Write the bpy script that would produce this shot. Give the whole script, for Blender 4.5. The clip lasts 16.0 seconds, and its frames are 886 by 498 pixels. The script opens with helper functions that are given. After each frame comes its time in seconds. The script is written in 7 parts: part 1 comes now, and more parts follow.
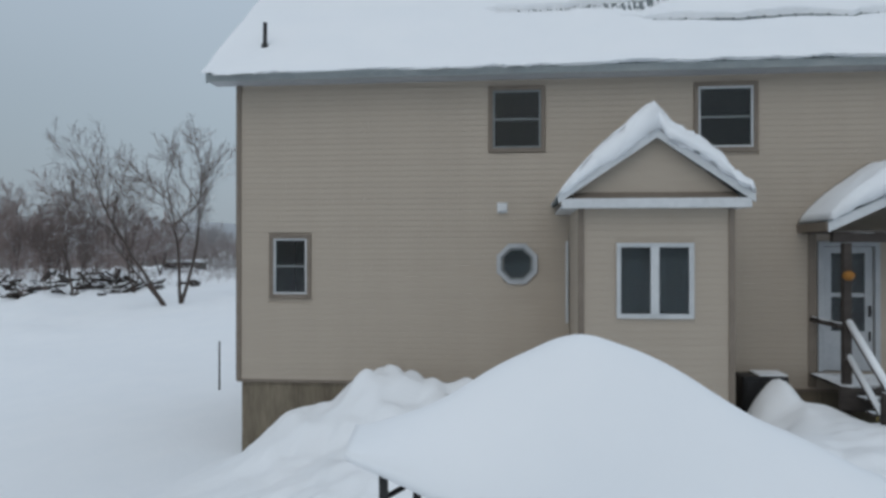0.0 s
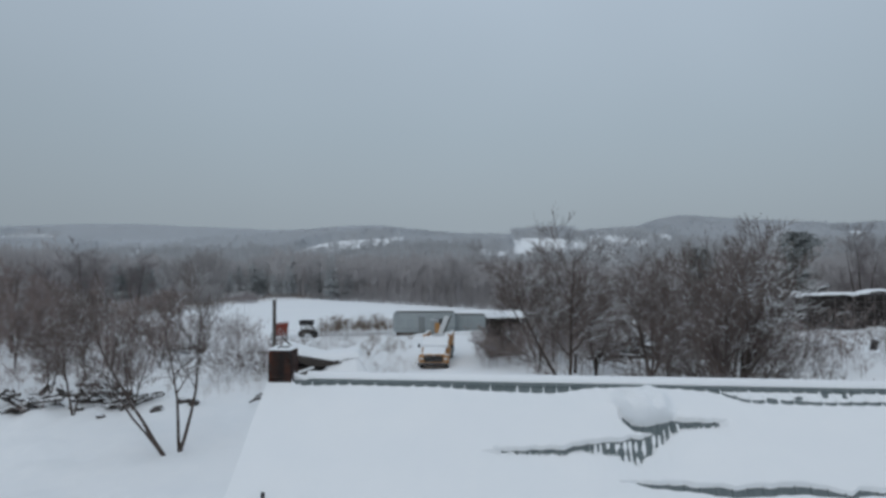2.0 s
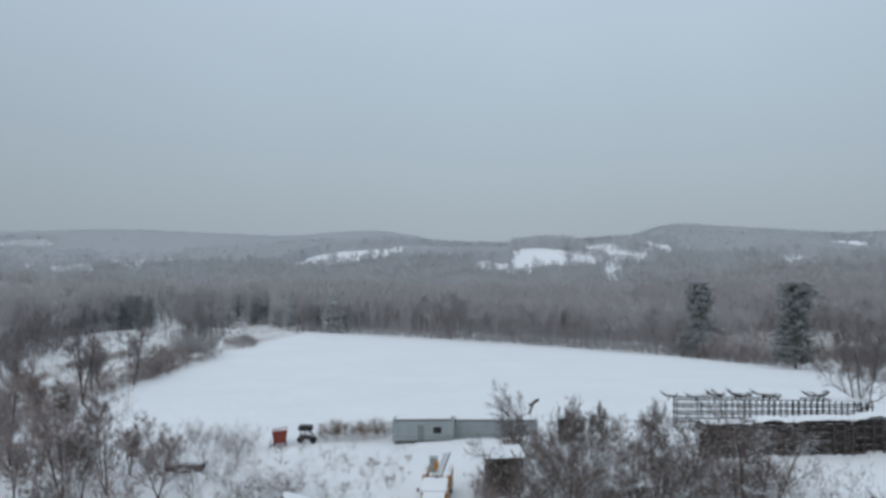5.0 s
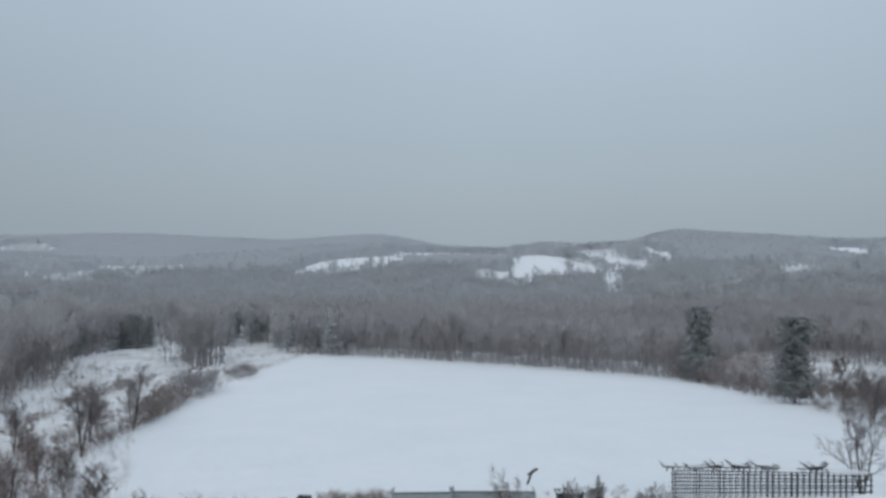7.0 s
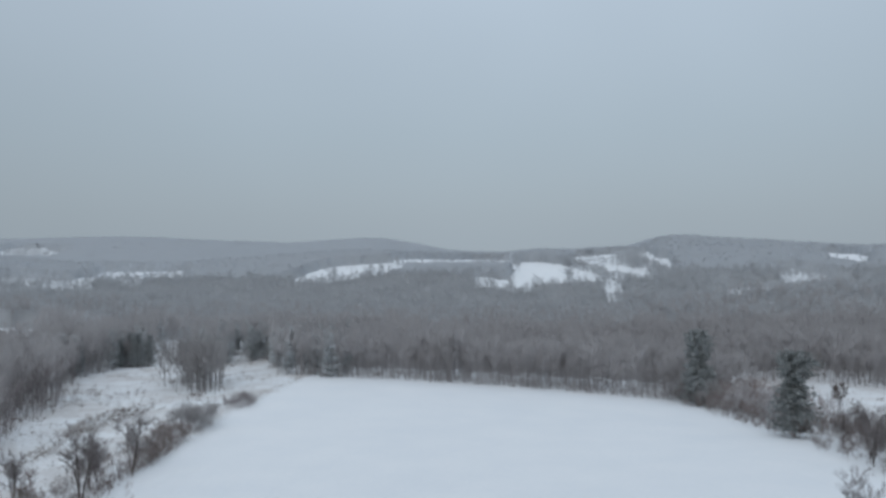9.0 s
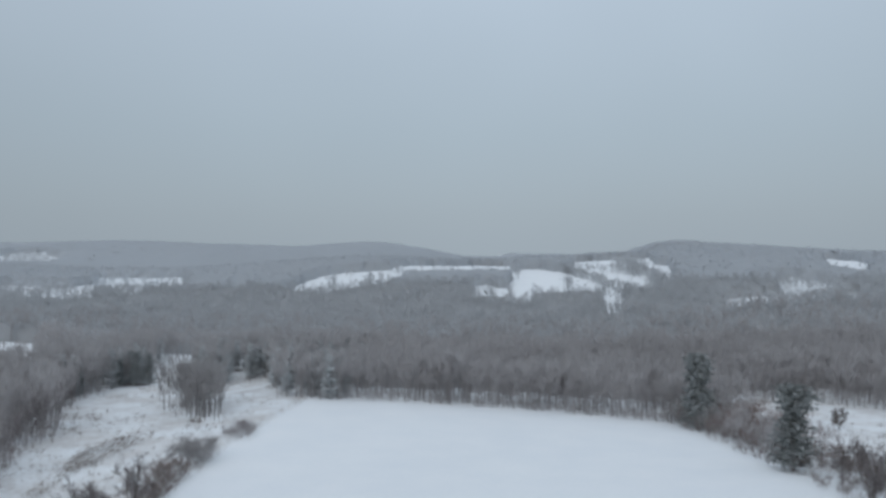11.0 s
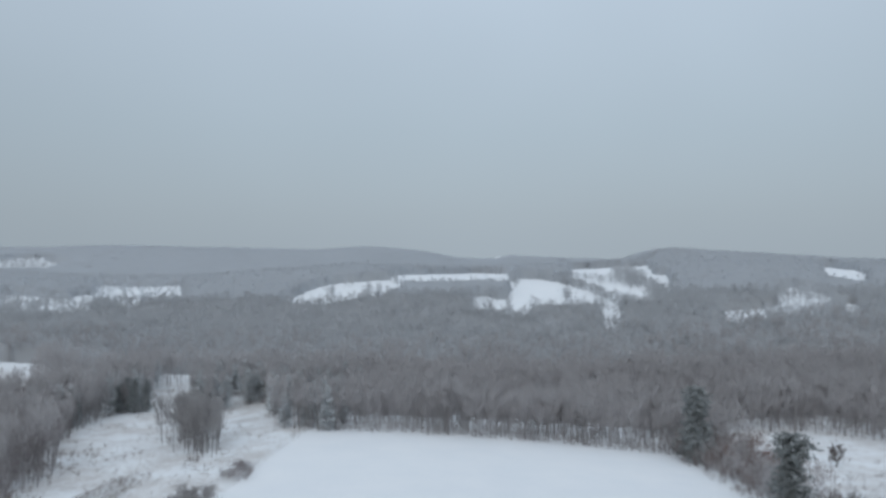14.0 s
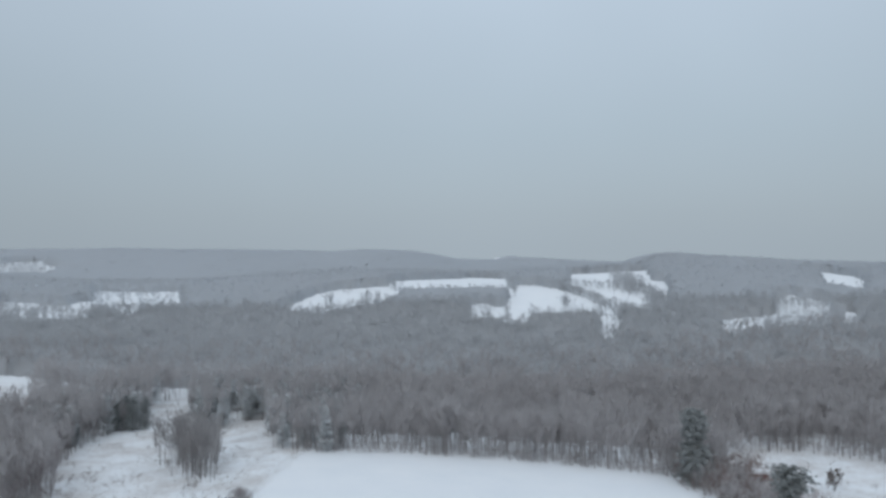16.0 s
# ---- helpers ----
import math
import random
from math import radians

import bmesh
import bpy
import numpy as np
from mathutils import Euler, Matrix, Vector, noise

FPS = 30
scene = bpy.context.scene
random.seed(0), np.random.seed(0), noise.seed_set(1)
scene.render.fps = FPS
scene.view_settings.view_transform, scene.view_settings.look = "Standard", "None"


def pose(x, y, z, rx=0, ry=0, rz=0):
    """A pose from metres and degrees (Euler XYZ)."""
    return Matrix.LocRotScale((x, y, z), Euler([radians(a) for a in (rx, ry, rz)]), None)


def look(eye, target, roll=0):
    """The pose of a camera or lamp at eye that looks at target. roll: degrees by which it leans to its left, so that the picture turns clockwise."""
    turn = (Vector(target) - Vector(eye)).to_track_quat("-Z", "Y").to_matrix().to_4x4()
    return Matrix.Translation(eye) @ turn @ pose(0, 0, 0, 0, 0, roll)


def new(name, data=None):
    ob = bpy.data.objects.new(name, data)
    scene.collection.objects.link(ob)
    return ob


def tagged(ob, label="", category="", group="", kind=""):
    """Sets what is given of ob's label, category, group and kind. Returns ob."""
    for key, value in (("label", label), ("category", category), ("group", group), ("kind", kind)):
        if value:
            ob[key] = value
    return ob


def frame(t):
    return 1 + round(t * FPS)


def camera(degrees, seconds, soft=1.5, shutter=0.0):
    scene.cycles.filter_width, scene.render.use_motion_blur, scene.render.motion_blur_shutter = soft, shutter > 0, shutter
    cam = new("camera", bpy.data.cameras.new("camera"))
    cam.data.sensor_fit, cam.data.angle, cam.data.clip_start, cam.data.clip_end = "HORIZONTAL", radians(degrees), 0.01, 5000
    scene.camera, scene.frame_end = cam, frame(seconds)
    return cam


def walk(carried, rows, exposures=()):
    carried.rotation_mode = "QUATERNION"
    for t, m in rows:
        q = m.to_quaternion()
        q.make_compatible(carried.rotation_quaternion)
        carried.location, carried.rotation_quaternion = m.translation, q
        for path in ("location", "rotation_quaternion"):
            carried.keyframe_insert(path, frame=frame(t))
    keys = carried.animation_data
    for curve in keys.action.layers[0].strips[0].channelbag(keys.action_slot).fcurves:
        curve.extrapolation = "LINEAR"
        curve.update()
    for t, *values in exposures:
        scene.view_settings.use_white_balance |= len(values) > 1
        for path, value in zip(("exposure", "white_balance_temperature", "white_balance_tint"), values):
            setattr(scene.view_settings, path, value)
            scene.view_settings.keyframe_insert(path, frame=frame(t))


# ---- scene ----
cam = camera(62.0, 16.0, soft=3.1)
ROWS = (
    (0.0, 0.000, 3.00, -0.009, 0.235), (0.5, 0.020, 5.32, -0.009, 0.257), (1.0, 0.030, 7.63, -0.011, 0.275),
    (1.5, 0.030, 9.93, -0.021, 0.287), (2.0, 0.030, 12.23, -0.035, 0.295), (2.5, 0.035, 14.53, -0.050, 0.299),
    (3.0, 0.040, 16.79, -0.064, 0.294), (3.5, 0.050, 19.04, -0.073, 0.291), (4.0, 0.055, 21.26, -0.076, 0.290),
    (4.5, 0.065, 23.46, -0.072, 0.287), (5.0, 0.090, 25.69, -0.067, 0.287), (7.5, 0.370, 37.01, -0.047, 0.281),
    (8.0, 0.400, 39.25, -0.047, 0.275), (8.5, 0.425, 41.46, -0.050, 0.274), (9.0, 0.450, 43.66, -0.054, 0.281),
    (11.5, 0.590, 54.63, -0.086, 0.309), (12.0, 0.620, 56.77, -0.103, 0.300), (12.5, 0.645, 58.92, -0.122, 0.292),
    (13.0, 0.690, 61.08, -0.142, 0.290), (13.5, 0.760, 63.23, -0.159, 0.286), (14.0, 0.840, 65.40, -0.179, 0.278),
    (14.5, 0.915, 67.59, -0.199, 0.273), (15.0, 0.965, 69.80, -0.218, 0.263), (15.5, 0.985, 72.00, -0.241, 0.250),
    (16.0, 0.985, 74.20, -0.275, 0.230))
walk(cam, [(t, pose(x, 0, z, 90 + p, 0, w)) for t, x, z, w, p in ROWS],
     ((0.0, -.11), (0.5, .01), (1.0, -.05), (1.5, -.14), (2.0, -.22), (2.5, -.04), (3.2, 0), (5.2, .02), (7.5, -.06), (9.0, -.06), (12.0, -.03), (14.0, .03), (16.0, .05)))

# ---- overcast winter sky and a weak, very wide sun behind the cloud ----
world = bpy.data.worlds.new("winter_sky")
scene.world = world
world.use_nodes = True
wn, wl = world.node_tree.nodes, world.node_tree.links
wn.clear()
w_out, w_bg = wn.new("ShaderNodeOutputWorld"), wn.new("ShaderNodeBackground")
w_sky = wn.new("ShaderNodeTexSky")
w_sky.sky_type, w_sky.sun_disc = "NISHITA", False
w_sky.sun_elevation, w_sky.sun_rotation, w_sky.dust_density = radians(28), radians(200), 4.0
w_dim = wn.new("ShaderNodeVectorMath")
w_dim.operation = "SCALE"
w_dim.inputs["Scale"].default_value = 0.08
w_tc, w_sep, w_ramp = wn.new("ShaderNodeTexCoord"), wn.new("ShaderNodeSeparateXYZ"), wn.new("ShaderNodeValToRGB")
cr = w_ramp.color_ramp
cr.elements[0].position, cr.elements[0].color = 0.0, (0.374, 0.441, 0.500, 1)
cr.elements[1].position, cr.elements[1].color = 1.0, (0.67, 0.76, 0.86, 1)
for at, col in ((0.05, (0.380, 0.451, 0.512)), (0.16, (0.412, 0.500, 0.575)), (0.32, (0.483, 0.580, 0.680)), (0.6, (0.61, 0.70, 0.80))):
    cr.elements.new(at).color = (*col, 1)
w_noise = wn.new("ShaderNodeTexNoise")
w_noise.inputs["Scale"].default_value, w_noise.inputs["Detail"].default_value = 1.6, 3
w_map = wn.new("ShaderNodeMapRange")
w_map.inputs["To Min"].default_value, w_map.inputs["To Max"].default_value = 0.90, 1.10
w_mul = wn.new("ShaderNodeVectorMath")
w_mul.operation = "SCALE"
w_mix = wn.new("ShaderNodeMix")
w_mix.data_type = "RGBA"
w_mix.inputs["Factor"].default_value = 0.10
wl.new(w_tc.outputs["Generated"], w_sep.inputs[0])
wl.new(w_sep.outputs["Z"], w_ramp.inputs[0])
wl.new(w_tc.outputs["Generated"], w_noise.inputs["Vector"])
wl.new(w_noise.outputs["Fac"], w_map.inputs["Value"])
wl.new(w_ramp.outputs["Color"], w_mul.inputs[0])
# the cloud is a little thinner to the north-east
w_off, w_sq, w_k, w_cap, w_one, w_var = [wn.new("ShaderNodeMath") for _ in range(6)]
for node, op, b in ((w_off, "SUBTRACT", 0.15), (w_sq, "POWER", 2.0), (w_k, "MULTIPLY", 0.21), (w_cap, "MINIMUM", 0.15), (w_one, "SUBTRACT", 1.0), (w_var, "MULTIPLY", 1.0)):
    node.operation = op
    node.inputs[1].default_value = b
w_abs = wn.new("ShaderNodeMath")
w_abs.operation = "ABSOLUTE"
wl.new(w_sep.outputs["X"], w_off.inputs[0])
wl.new(w_off.outputs[0], w_abs.inputs[0])
wl.new(w_abs.outputs[0], w_sq.inputs[0])
wl.new(w_sq.outputs[0], w_k.inputs[0])
wl.new(w_k.outputs[0], w_cap.inputs[0])
w_one.inputs[0].default_value = 1.02
wl.new(w_cap.outputs[0], w_one.inputs[1])
wl.new(w_one.outputs[0], w_var.inputs[0])
wl.new(w_map.outputs["Result"], w_var.inputs[1])
wl.new(w_var.outputs[0], w_mul.inputs["Scale"])
wl.new(w_sky.outputs["Color"], w_dim.inputs[0])
wl.new(w_mul.outputs[0], w_mix.inputs["A"])
wl.new(w_dim.outputs[0], w_mix.inputs["B"])
wl.new(w_mix.outputs["Result"], w_bg.inputs["Color"])
wl.new(w_bg.outputs[0], w_out.inputs[0])
w_bg.inputs["Strength"].default_value = 1.0

sun = new("sun", bpy.data.lights.new("sun", "SUN"))
sun.data.energy, sun.data.angle, sun.data.color = 0.35, radians(40), (1.0, 0.97, 0.93)
sun.matrix_world = look((-20, -50, 60), (0, 10, 0))


# ---- materials ----
def shader(name, rough=0.8, metal=0.0, spec=0.3):
    m = bpy.data.materials.new(name)
    m.use_nodes = True
    b = m.node_tree.nodes["Principled BSDF"]
    b.inputs["Roughness"].default_value, b.inputs["Metallic"].default_value = rough, metal
    b.inputs["Specular IOR Level"].default_value = spec
    return m, m.node_tree.nodes, m.node_tree.links, b


def noise_node(n, l, scale, detail=4, vec=None, rough=0.55):
    t = n.new("ShaderNodeTexNoise")
    t.inputs["Scale"].default_value, t.inputs["Detail"].default_value, t.inputs["Roughness"].default_value = scale, detail, rough
    if vec is None:
        vec = n.new("ShaderNodeTexCoord").outputs["Object"]
    l.new(vec, t.inputs["Vector"])
    return t.outputs["Fac"]


def ramp_node(n, l, fac, stops):
    r = n.new("ShaderNodeValToRGB")
    e = r.color_ramp.elements
    e[0].position, e[0].color = stops[0][0], (*stops[0][1], 1)
    e[1].position, e[1].color = stops[-1][0], (*stops[-1][1], 1)
    for at, col in stops[1:-1]:
        e.new(at).color = (*col, 1)
    l.new(fac, r.inputs[0])
    return r.outputs["Color"]


def mix_node(n, l, fac, a, b, blend="MIX"):
    x = n.new("ShaderNodeMix")
    x.data_type, x.blend_type = "RGBA", blend
    if isinstance(fac, float):
        x.inputs["Factor"].default_value = fac
    else:
        l.new(fac, x.inputs["Factor"])
    for socket, v in (("A", a), ("B", b)):
        if isinstance(v, tuple):
            x.inputs[socket].default_value = (*v, 1)
        else:
            l.new(v, x.inputs[socket])
    return x.outputs["Result"]


def math_node(n, l, op, a, b=0.0):
    x = n.new("ShaderNodeMath")
    x.operation = op
    for i, v in enumerate((a, b)):
        if isinstance(v, (int, float)):
            x.inputs[i].default_value = v
        else:
            l.new(v, x.inputs[i])
    return x.outputs[0]


def bump_node(n, l, b, fac, dist, strength=1.0):
    u = n.new("ShaderNodeBump")
    u.inputs["Distance"].default_value, u.inputs["Strength"].default_value = dist, strength
    l.new(fac, u.inputs["Height"])
    l.new(u.outputs[0], b.inputs["Normal"])


def plain(name, dark, light, scale=6.0, rough=0.8, metal=0.0, bump=0.0, spec=0.3, stretch=None, snow=0.0, across=False, stops=(0.32, 0.68), patchy=1.3):
    """A worn surface between two colours at two scales, with snow lying on what faces up."""
    m, n, l, b = shader(name, rough, metal, spec)
    vec = None
    if stretch:
        mp = n.new("ShaderNodeMapping")
        mp.inputs["Scale"].default_value = stretch
        l.new(n.new("ShaderNodeNewGeometry").outputs["Position"] if across else n.new("ShaderNodeTexCoord").outputs["Object"], mp.inputs[0])
        vec = mp.outputs[0]
    fine, broad = noise_node(n, l, scale * 7, 5, vec), noise_node(n, l, scale, 3, vec)
    both = math_node(n, l, "ADD", math_node(n, l, "MULTIPLY", fine, 0.45), math_node(n, l, "MULTIPLY", broad, 0.55))
    info = n.new("ShaderNodeObjectInfo")
    both = math_node(n, l, "ADD", both, math_node(n, l, "MULTIPLY", math_node(n, l, "SUBTRACT", info.outputs["Random"], 0.5), 0.08))
    col = ramp_node(n, l, both, ((stops[0], dark), (stops[1], light)))
    if snow:
        geo = n.new("ShaderNodeNewGeometry")
        sp = n.new("ShaderNodeSeparateXYZ")
        l.new(geo.outputs["True Normal"], sp.inputs[0])
        lump = noise_node(n, l, 2.3, 3)
        k = math_node(n, l, "ADD", sp.outputs["Z"], math_node(n, l, "MULTIPLY", math_node(n, l, "SUBTRACT", lump, 0.5), patchy))
        ss = n.new("ShaderNodeMapRange")
        ss.inputs["From Min"].default_value, ss.inputs["From Max"].default_value = 1.0 - snow, 1.15 - snow
        l.new(k, ss.inputs["Value"])
        col = mix_node(n, l, ss.outputs["Result"], col, (0.80, 0.83, 0.86))
    l.new(col, b.inputs["Base Color"])
    if bump:
        bump_node(n, l, b, both, bump)
    return m


def snow_material(name, ripple):
    m, n, l, b = shader(name, 0.75, 0.0, 0.25)
    fine, mid, broad = noise_node(n, l, 9.0, 6), noise_node(n, l, 0.9, 4), noise_node(n, l, 0.06, 4)
    v = math_node(n, l, "ADD", math_node(n, l, "MULTIPLY", mid, 0.4), math_node(n, l, "MULTIPLY", broad, 0.6))
    l.new(ramp_node(n, l, v, ((0.3, (0.825, 0.858, 0.892)), (0.7, (0.893, 0.912, 0.93)))), b.inputs["Base Color"])
    bump_node(n, l, b, math_node(n, l, "ADD", math_node(n, l, "MULTIPLY", fine, 0.25), mid), ripple)
    return m


def meadow_snow(name, ripple):
    """Deep snow that thins over rough meadow, where dry grass shows through in patches."""
    m = snow_material(name, ripple)
    n, l = m.node_tree.nodes, m.node_tree.links
    b = n["Principled BSDF"]
    snow_col = b.inputs["Base Color"].links[0].from_socket
    xyz = n.new("ShaderNodeSeparateXYZ")
    l.new(n.new("ShaderNodeTexCoord").outputs["Object"], xyz.inputs[0])

    def between(socket, a, c):
        r = n.new("ShaderNodeMapRange")
        r.inputs["From Min"].default_value, r.inputs["From Max"].default_value = a, c
        l.new(socket, r.inputs["Value"])
        return r.outputs["Result"]

    inward = math_node(n, l, "MULTIPLY", math_node(n, l, "MAXIMUM", math_node(n, l, "SUBTRACT", xyz.outputs["Y"], 215.0), 0.0), -0.10)
    west = math_node(n, l, "MULTIPLY", between(math_node(n, l, "ADD", xyz.outputs["X"], inward), -62, -65), between(xyz.outputs["Y"], 112, 132))
    east = math_node(n, l, "MULTIPLY", between(xyz.outputs["X"], 97, 104), between(xyz.outputs["Y"], 118, 135))
    rough = math_node(n, l, "MULTIPLY", math_node(n, l, "MAXIMUM", west, east), between(xyz.outputs["Y"], 460, 420))
    patch = math_node(n, l, "ADD", math_node(n, l, "MULTIPLY", noise_node(n, l, 0.07, 4), 0.55), math_node(n, l, "MULTIPLY", noise_node(n, l, 0.6, 5, rough=0.7), 0.45))
    show = math_node(n, l, "MULTIPLY", math_node(n, l, "MULTIPLY", rough, between(patch, 0.42, 0.60)), 0.50)
    l.new(mix_node(n, l, show, snow_col, (0.38, 0.325, 0.29)), b.inputs["Base Color"])
    return m


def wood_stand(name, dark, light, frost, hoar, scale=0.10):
    """Bare winter woods: bark and twigs, hoar and snow caught in them, haze in far colours."""
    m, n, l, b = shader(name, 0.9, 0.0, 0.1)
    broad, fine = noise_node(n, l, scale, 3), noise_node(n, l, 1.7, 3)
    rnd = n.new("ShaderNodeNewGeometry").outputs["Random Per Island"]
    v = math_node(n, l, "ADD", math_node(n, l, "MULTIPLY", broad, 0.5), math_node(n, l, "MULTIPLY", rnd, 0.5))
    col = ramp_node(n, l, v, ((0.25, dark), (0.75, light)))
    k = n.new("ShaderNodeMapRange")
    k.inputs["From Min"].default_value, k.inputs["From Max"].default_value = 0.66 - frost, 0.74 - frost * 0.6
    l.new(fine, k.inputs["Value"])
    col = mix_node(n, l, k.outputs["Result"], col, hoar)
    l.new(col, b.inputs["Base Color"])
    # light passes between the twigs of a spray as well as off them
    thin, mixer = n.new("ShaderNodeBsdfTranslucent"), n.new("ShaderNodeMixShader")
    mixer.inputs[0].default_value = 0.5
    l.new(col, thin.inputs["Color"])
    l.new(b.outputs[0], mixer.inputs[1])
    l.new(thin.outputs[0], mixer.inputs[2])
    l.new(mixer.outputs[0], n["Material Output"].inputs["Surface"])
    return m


M_SNOW = snow_material("packed_snow", 0.03)
M_MEADOW = meadow_snow("meadow_snow", 0.03)
M_ROOFSNOW = snow_material("roof_snow", 0.012)
M_BARK = plain("bark", (0.050, 0.038, 0.033), (0.112, 0.090, 0.079), 3.0, 0.9, bump=0.01, snow=0.42, patchy=0.5)
M_TWIG = plain("twigs", (0.112, 0.087, 0.078), (0.198, 0.161, 0.147), 2.0, 0.9, snow=0.40, patchy=0.5)
M_REDTWIG = plain("red_brown_twigs", (0.215, 0.170, 0.160), (0.335, 0.272, 0.258), 2.0, 0.9, snow=0.36, patchy=0.5)
M_SNOWTWIG = plain("snow_laden_twigs", (0.13, 0.10, 0.09), (0.22, 0.18, 0.165), 2.0, 0.9, snow=0.62)
M_WEED = plain("dry_weeds", (0.13, 0.095, 0.07), (0.27, 0.21, 0.165), 1.5, 0.9, snow=0.22)
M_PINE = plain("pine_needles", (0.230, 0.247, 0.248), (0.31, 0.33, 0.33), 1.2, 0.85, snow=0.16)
# paler needle copies for farther pines, with haze put into the colour
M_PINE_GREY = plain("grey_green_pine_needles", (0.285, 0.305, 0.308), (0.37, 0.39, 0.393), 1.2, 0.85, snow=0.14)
M_PINE_HAZE = plain("haze_paled_pine_needles", (0.44, 0.455, 0.46), (0.52, 0.535, 0.54), 1.2, 0.85, snow=0.14)
# base colours of the woods are lifted, more with distance, to hold haze
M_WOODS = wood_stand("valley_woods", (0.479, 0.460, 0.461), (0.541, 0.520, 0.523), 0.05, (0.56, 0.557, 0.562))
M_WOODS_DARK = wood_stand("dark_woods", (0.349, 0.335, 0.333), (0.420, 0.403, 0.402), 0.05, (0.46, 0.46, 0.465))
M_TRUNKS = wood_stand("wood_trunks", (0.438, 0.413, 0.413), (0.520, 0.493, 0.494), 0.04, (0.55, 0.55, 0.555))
M_RIDGE = wood_stand("haze_tinted_ridge_woods", (0.60, 0.622, 0.648), (0.62, 0.642, 0.668), 0.03, (0.64, 0.662, 0.688), 0.015)
M_WOODS_HAZE = wood_stand("haze_tinted_woods", (0.54, 0.548, 0.56), (0.575, 0.583, 0.597), 0.05, (0.60, 0.61, 0.622), 0.03)
M_WOODS_HILL = wood_stand("haze_tinted_hill_woods", (0.585, 0.605, 0.63), (0.608, 0.628, 0.653), 0.03, (0.63, 0.65, 0.675), 0.015)
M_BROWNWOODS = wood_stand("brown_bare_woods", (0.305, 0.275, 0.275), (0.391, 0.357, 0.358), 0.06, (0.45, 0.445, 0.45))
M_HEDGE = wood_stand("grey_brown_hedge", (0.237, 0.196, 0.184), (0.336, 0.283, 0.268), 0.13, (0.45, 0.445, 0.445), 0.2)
M_SIDING = plain("tan_vinyl_siding", (0.372, 0.320, 0.262), (0.422, 0.366, 0.302), 1.2, 0.55, bump=0.001, stretch=(0.22, 1, 1.3))
M_TRIM = plain("brown_grey_trim", (0.165, 0.135, 0.108), (0.215, 0.18, 0.147), 2.0, 0.6)
M_WHITE = plain("white_vinyl", (0.50, 0.525, 0.54), (0.64, 0.66, 0.675), 2.5, 0.45)
# grey trim; on the porch door this grey holds the canopy's shade
M_GREYTRIM = plain("grey_weathered_and_shaded_vinyl", (0.34, 0.36, 0.38), (0.44, 0.46, 0.48), 3.0, 0.5)
M_CONCRETE = plain("stained_concrete", (0.105, 0.088, 0.064), (0.235, 0.20, 0.15), 1.1, 0.9, bump=0.006, stretch=(3.0, 1, 0.5))
M_METALROOF = plain("green_grey_metal_roof", (0.085, 0.110, 0.116), (0.175, 0.205, 0.212), 2.0, 0.5, 0.1, stretch=(6, 1, .5))
M_FASCIA = plain("grey_green_fascia", (0.27, 0.30, 0.30), (0.35, 0.375, 0.375), 2.0, 0.45, 0.1)
M_BRICK = plain("sooty_red_brick", (0.008, 0.007, 0.007), (0.125, 0.048, 0.031), 2.0, 0.9, bump=0.004, stretch=(4.0, 4.0, .4), snow=0.16, across=True, stops=(0.45, 0.66))
M_MORTAR = plain("sooty_mortar", (0.05, 0.043, 0.038), (0.11, 0.095, 0.083), 5.0, 0.95)
M_BLACK = plain("black_metal", (0.012, 0.012, 0.013), (0.03, 0.03, 0.032), 4.0, 0.5)
M_DARKWOOD = plain("dark_wet_wood", (0.030, 0.025, 0.023), (0.075, 0.064, 0.057), 2.0, 0.85, bump=0.004, stretch=(1, 1, 5), snow=0.36)
M_LOG = plain("snowy_logs", (0.030, 0.025, 0.023), (0.085, 0.072, 0.065), 2.0, 0.85, bump=0.004, stretch=(1, 1, 5), snow=0.66)
M_GREYWOOD = plain("weathered_boards", (0.05, 0.045, 0.041), (0.115, 0.103, 0.094), 1.4, 0.9, bump=0.006, snow=0.22)
M_STACKWOOD = plain("old_stacked_boards", (0.034, 0.030, 0.029), (0.096, 0.083, 0.079), 1.1, 0.9, bump=0.006, stretch=(.5, 1, 3), snow=0.05)
M_ORANGE = plain("faded_orange_paint", (0.36, 0.17, 0.05), (0.52, 0.28, 0.10), 2.0, 0.5, snow=0.25)
M_RED = plain("rusty_red_paint", (0.13, 0.028, 0.020), (0.25, 0.060, 0.040), 1.5, 0.7, snow=0.1)
M_PALE = plain("pale_blue_aluminium", (0.25, 0.285, 0.297), (0.36, 0.397, 0.408), 0.8, 0.5, 0.1, stretch=(1, 1, 3))
M_DULL = plain("dull_grey_paint", (0.16, 0.18, 0.185), (0.24, 0.26, 0.265), 1.0, 0.6)
M_RUBBER = plain("black_rubber", (0.012, 0.012, 0.012), (0.03, 0.03, 0.03), 5.0, 0.85, snow=0.12)
M_STEEL = plain("rusted_steel", (0.035, 0.032, 0.031), (0.08, 0.073, 0.069), 3.0, 0.7, 0.2, snow=0.16)
M_GREEN = plain("dark_green_paint", (0.02, 0.035, 0.03), (0.045, 0.065, 0.055), 2.0, 0.6, snow=0.1)
M_CURTAIN = plain("grey_net_curtain", (0.095, 0.105, 0.115), (0.18, 0.195, 0.21), 1.0, 0.9, stretch=(3, 1, 0.3))
# near-black walls: the dimness of the rooms is put into the colour
M_DARKROOM = plain("room_wall_coloured_dim", (0.025, 0.025, 0.026), (0.05, 0.05, 0.05), 1.0, 0.9)
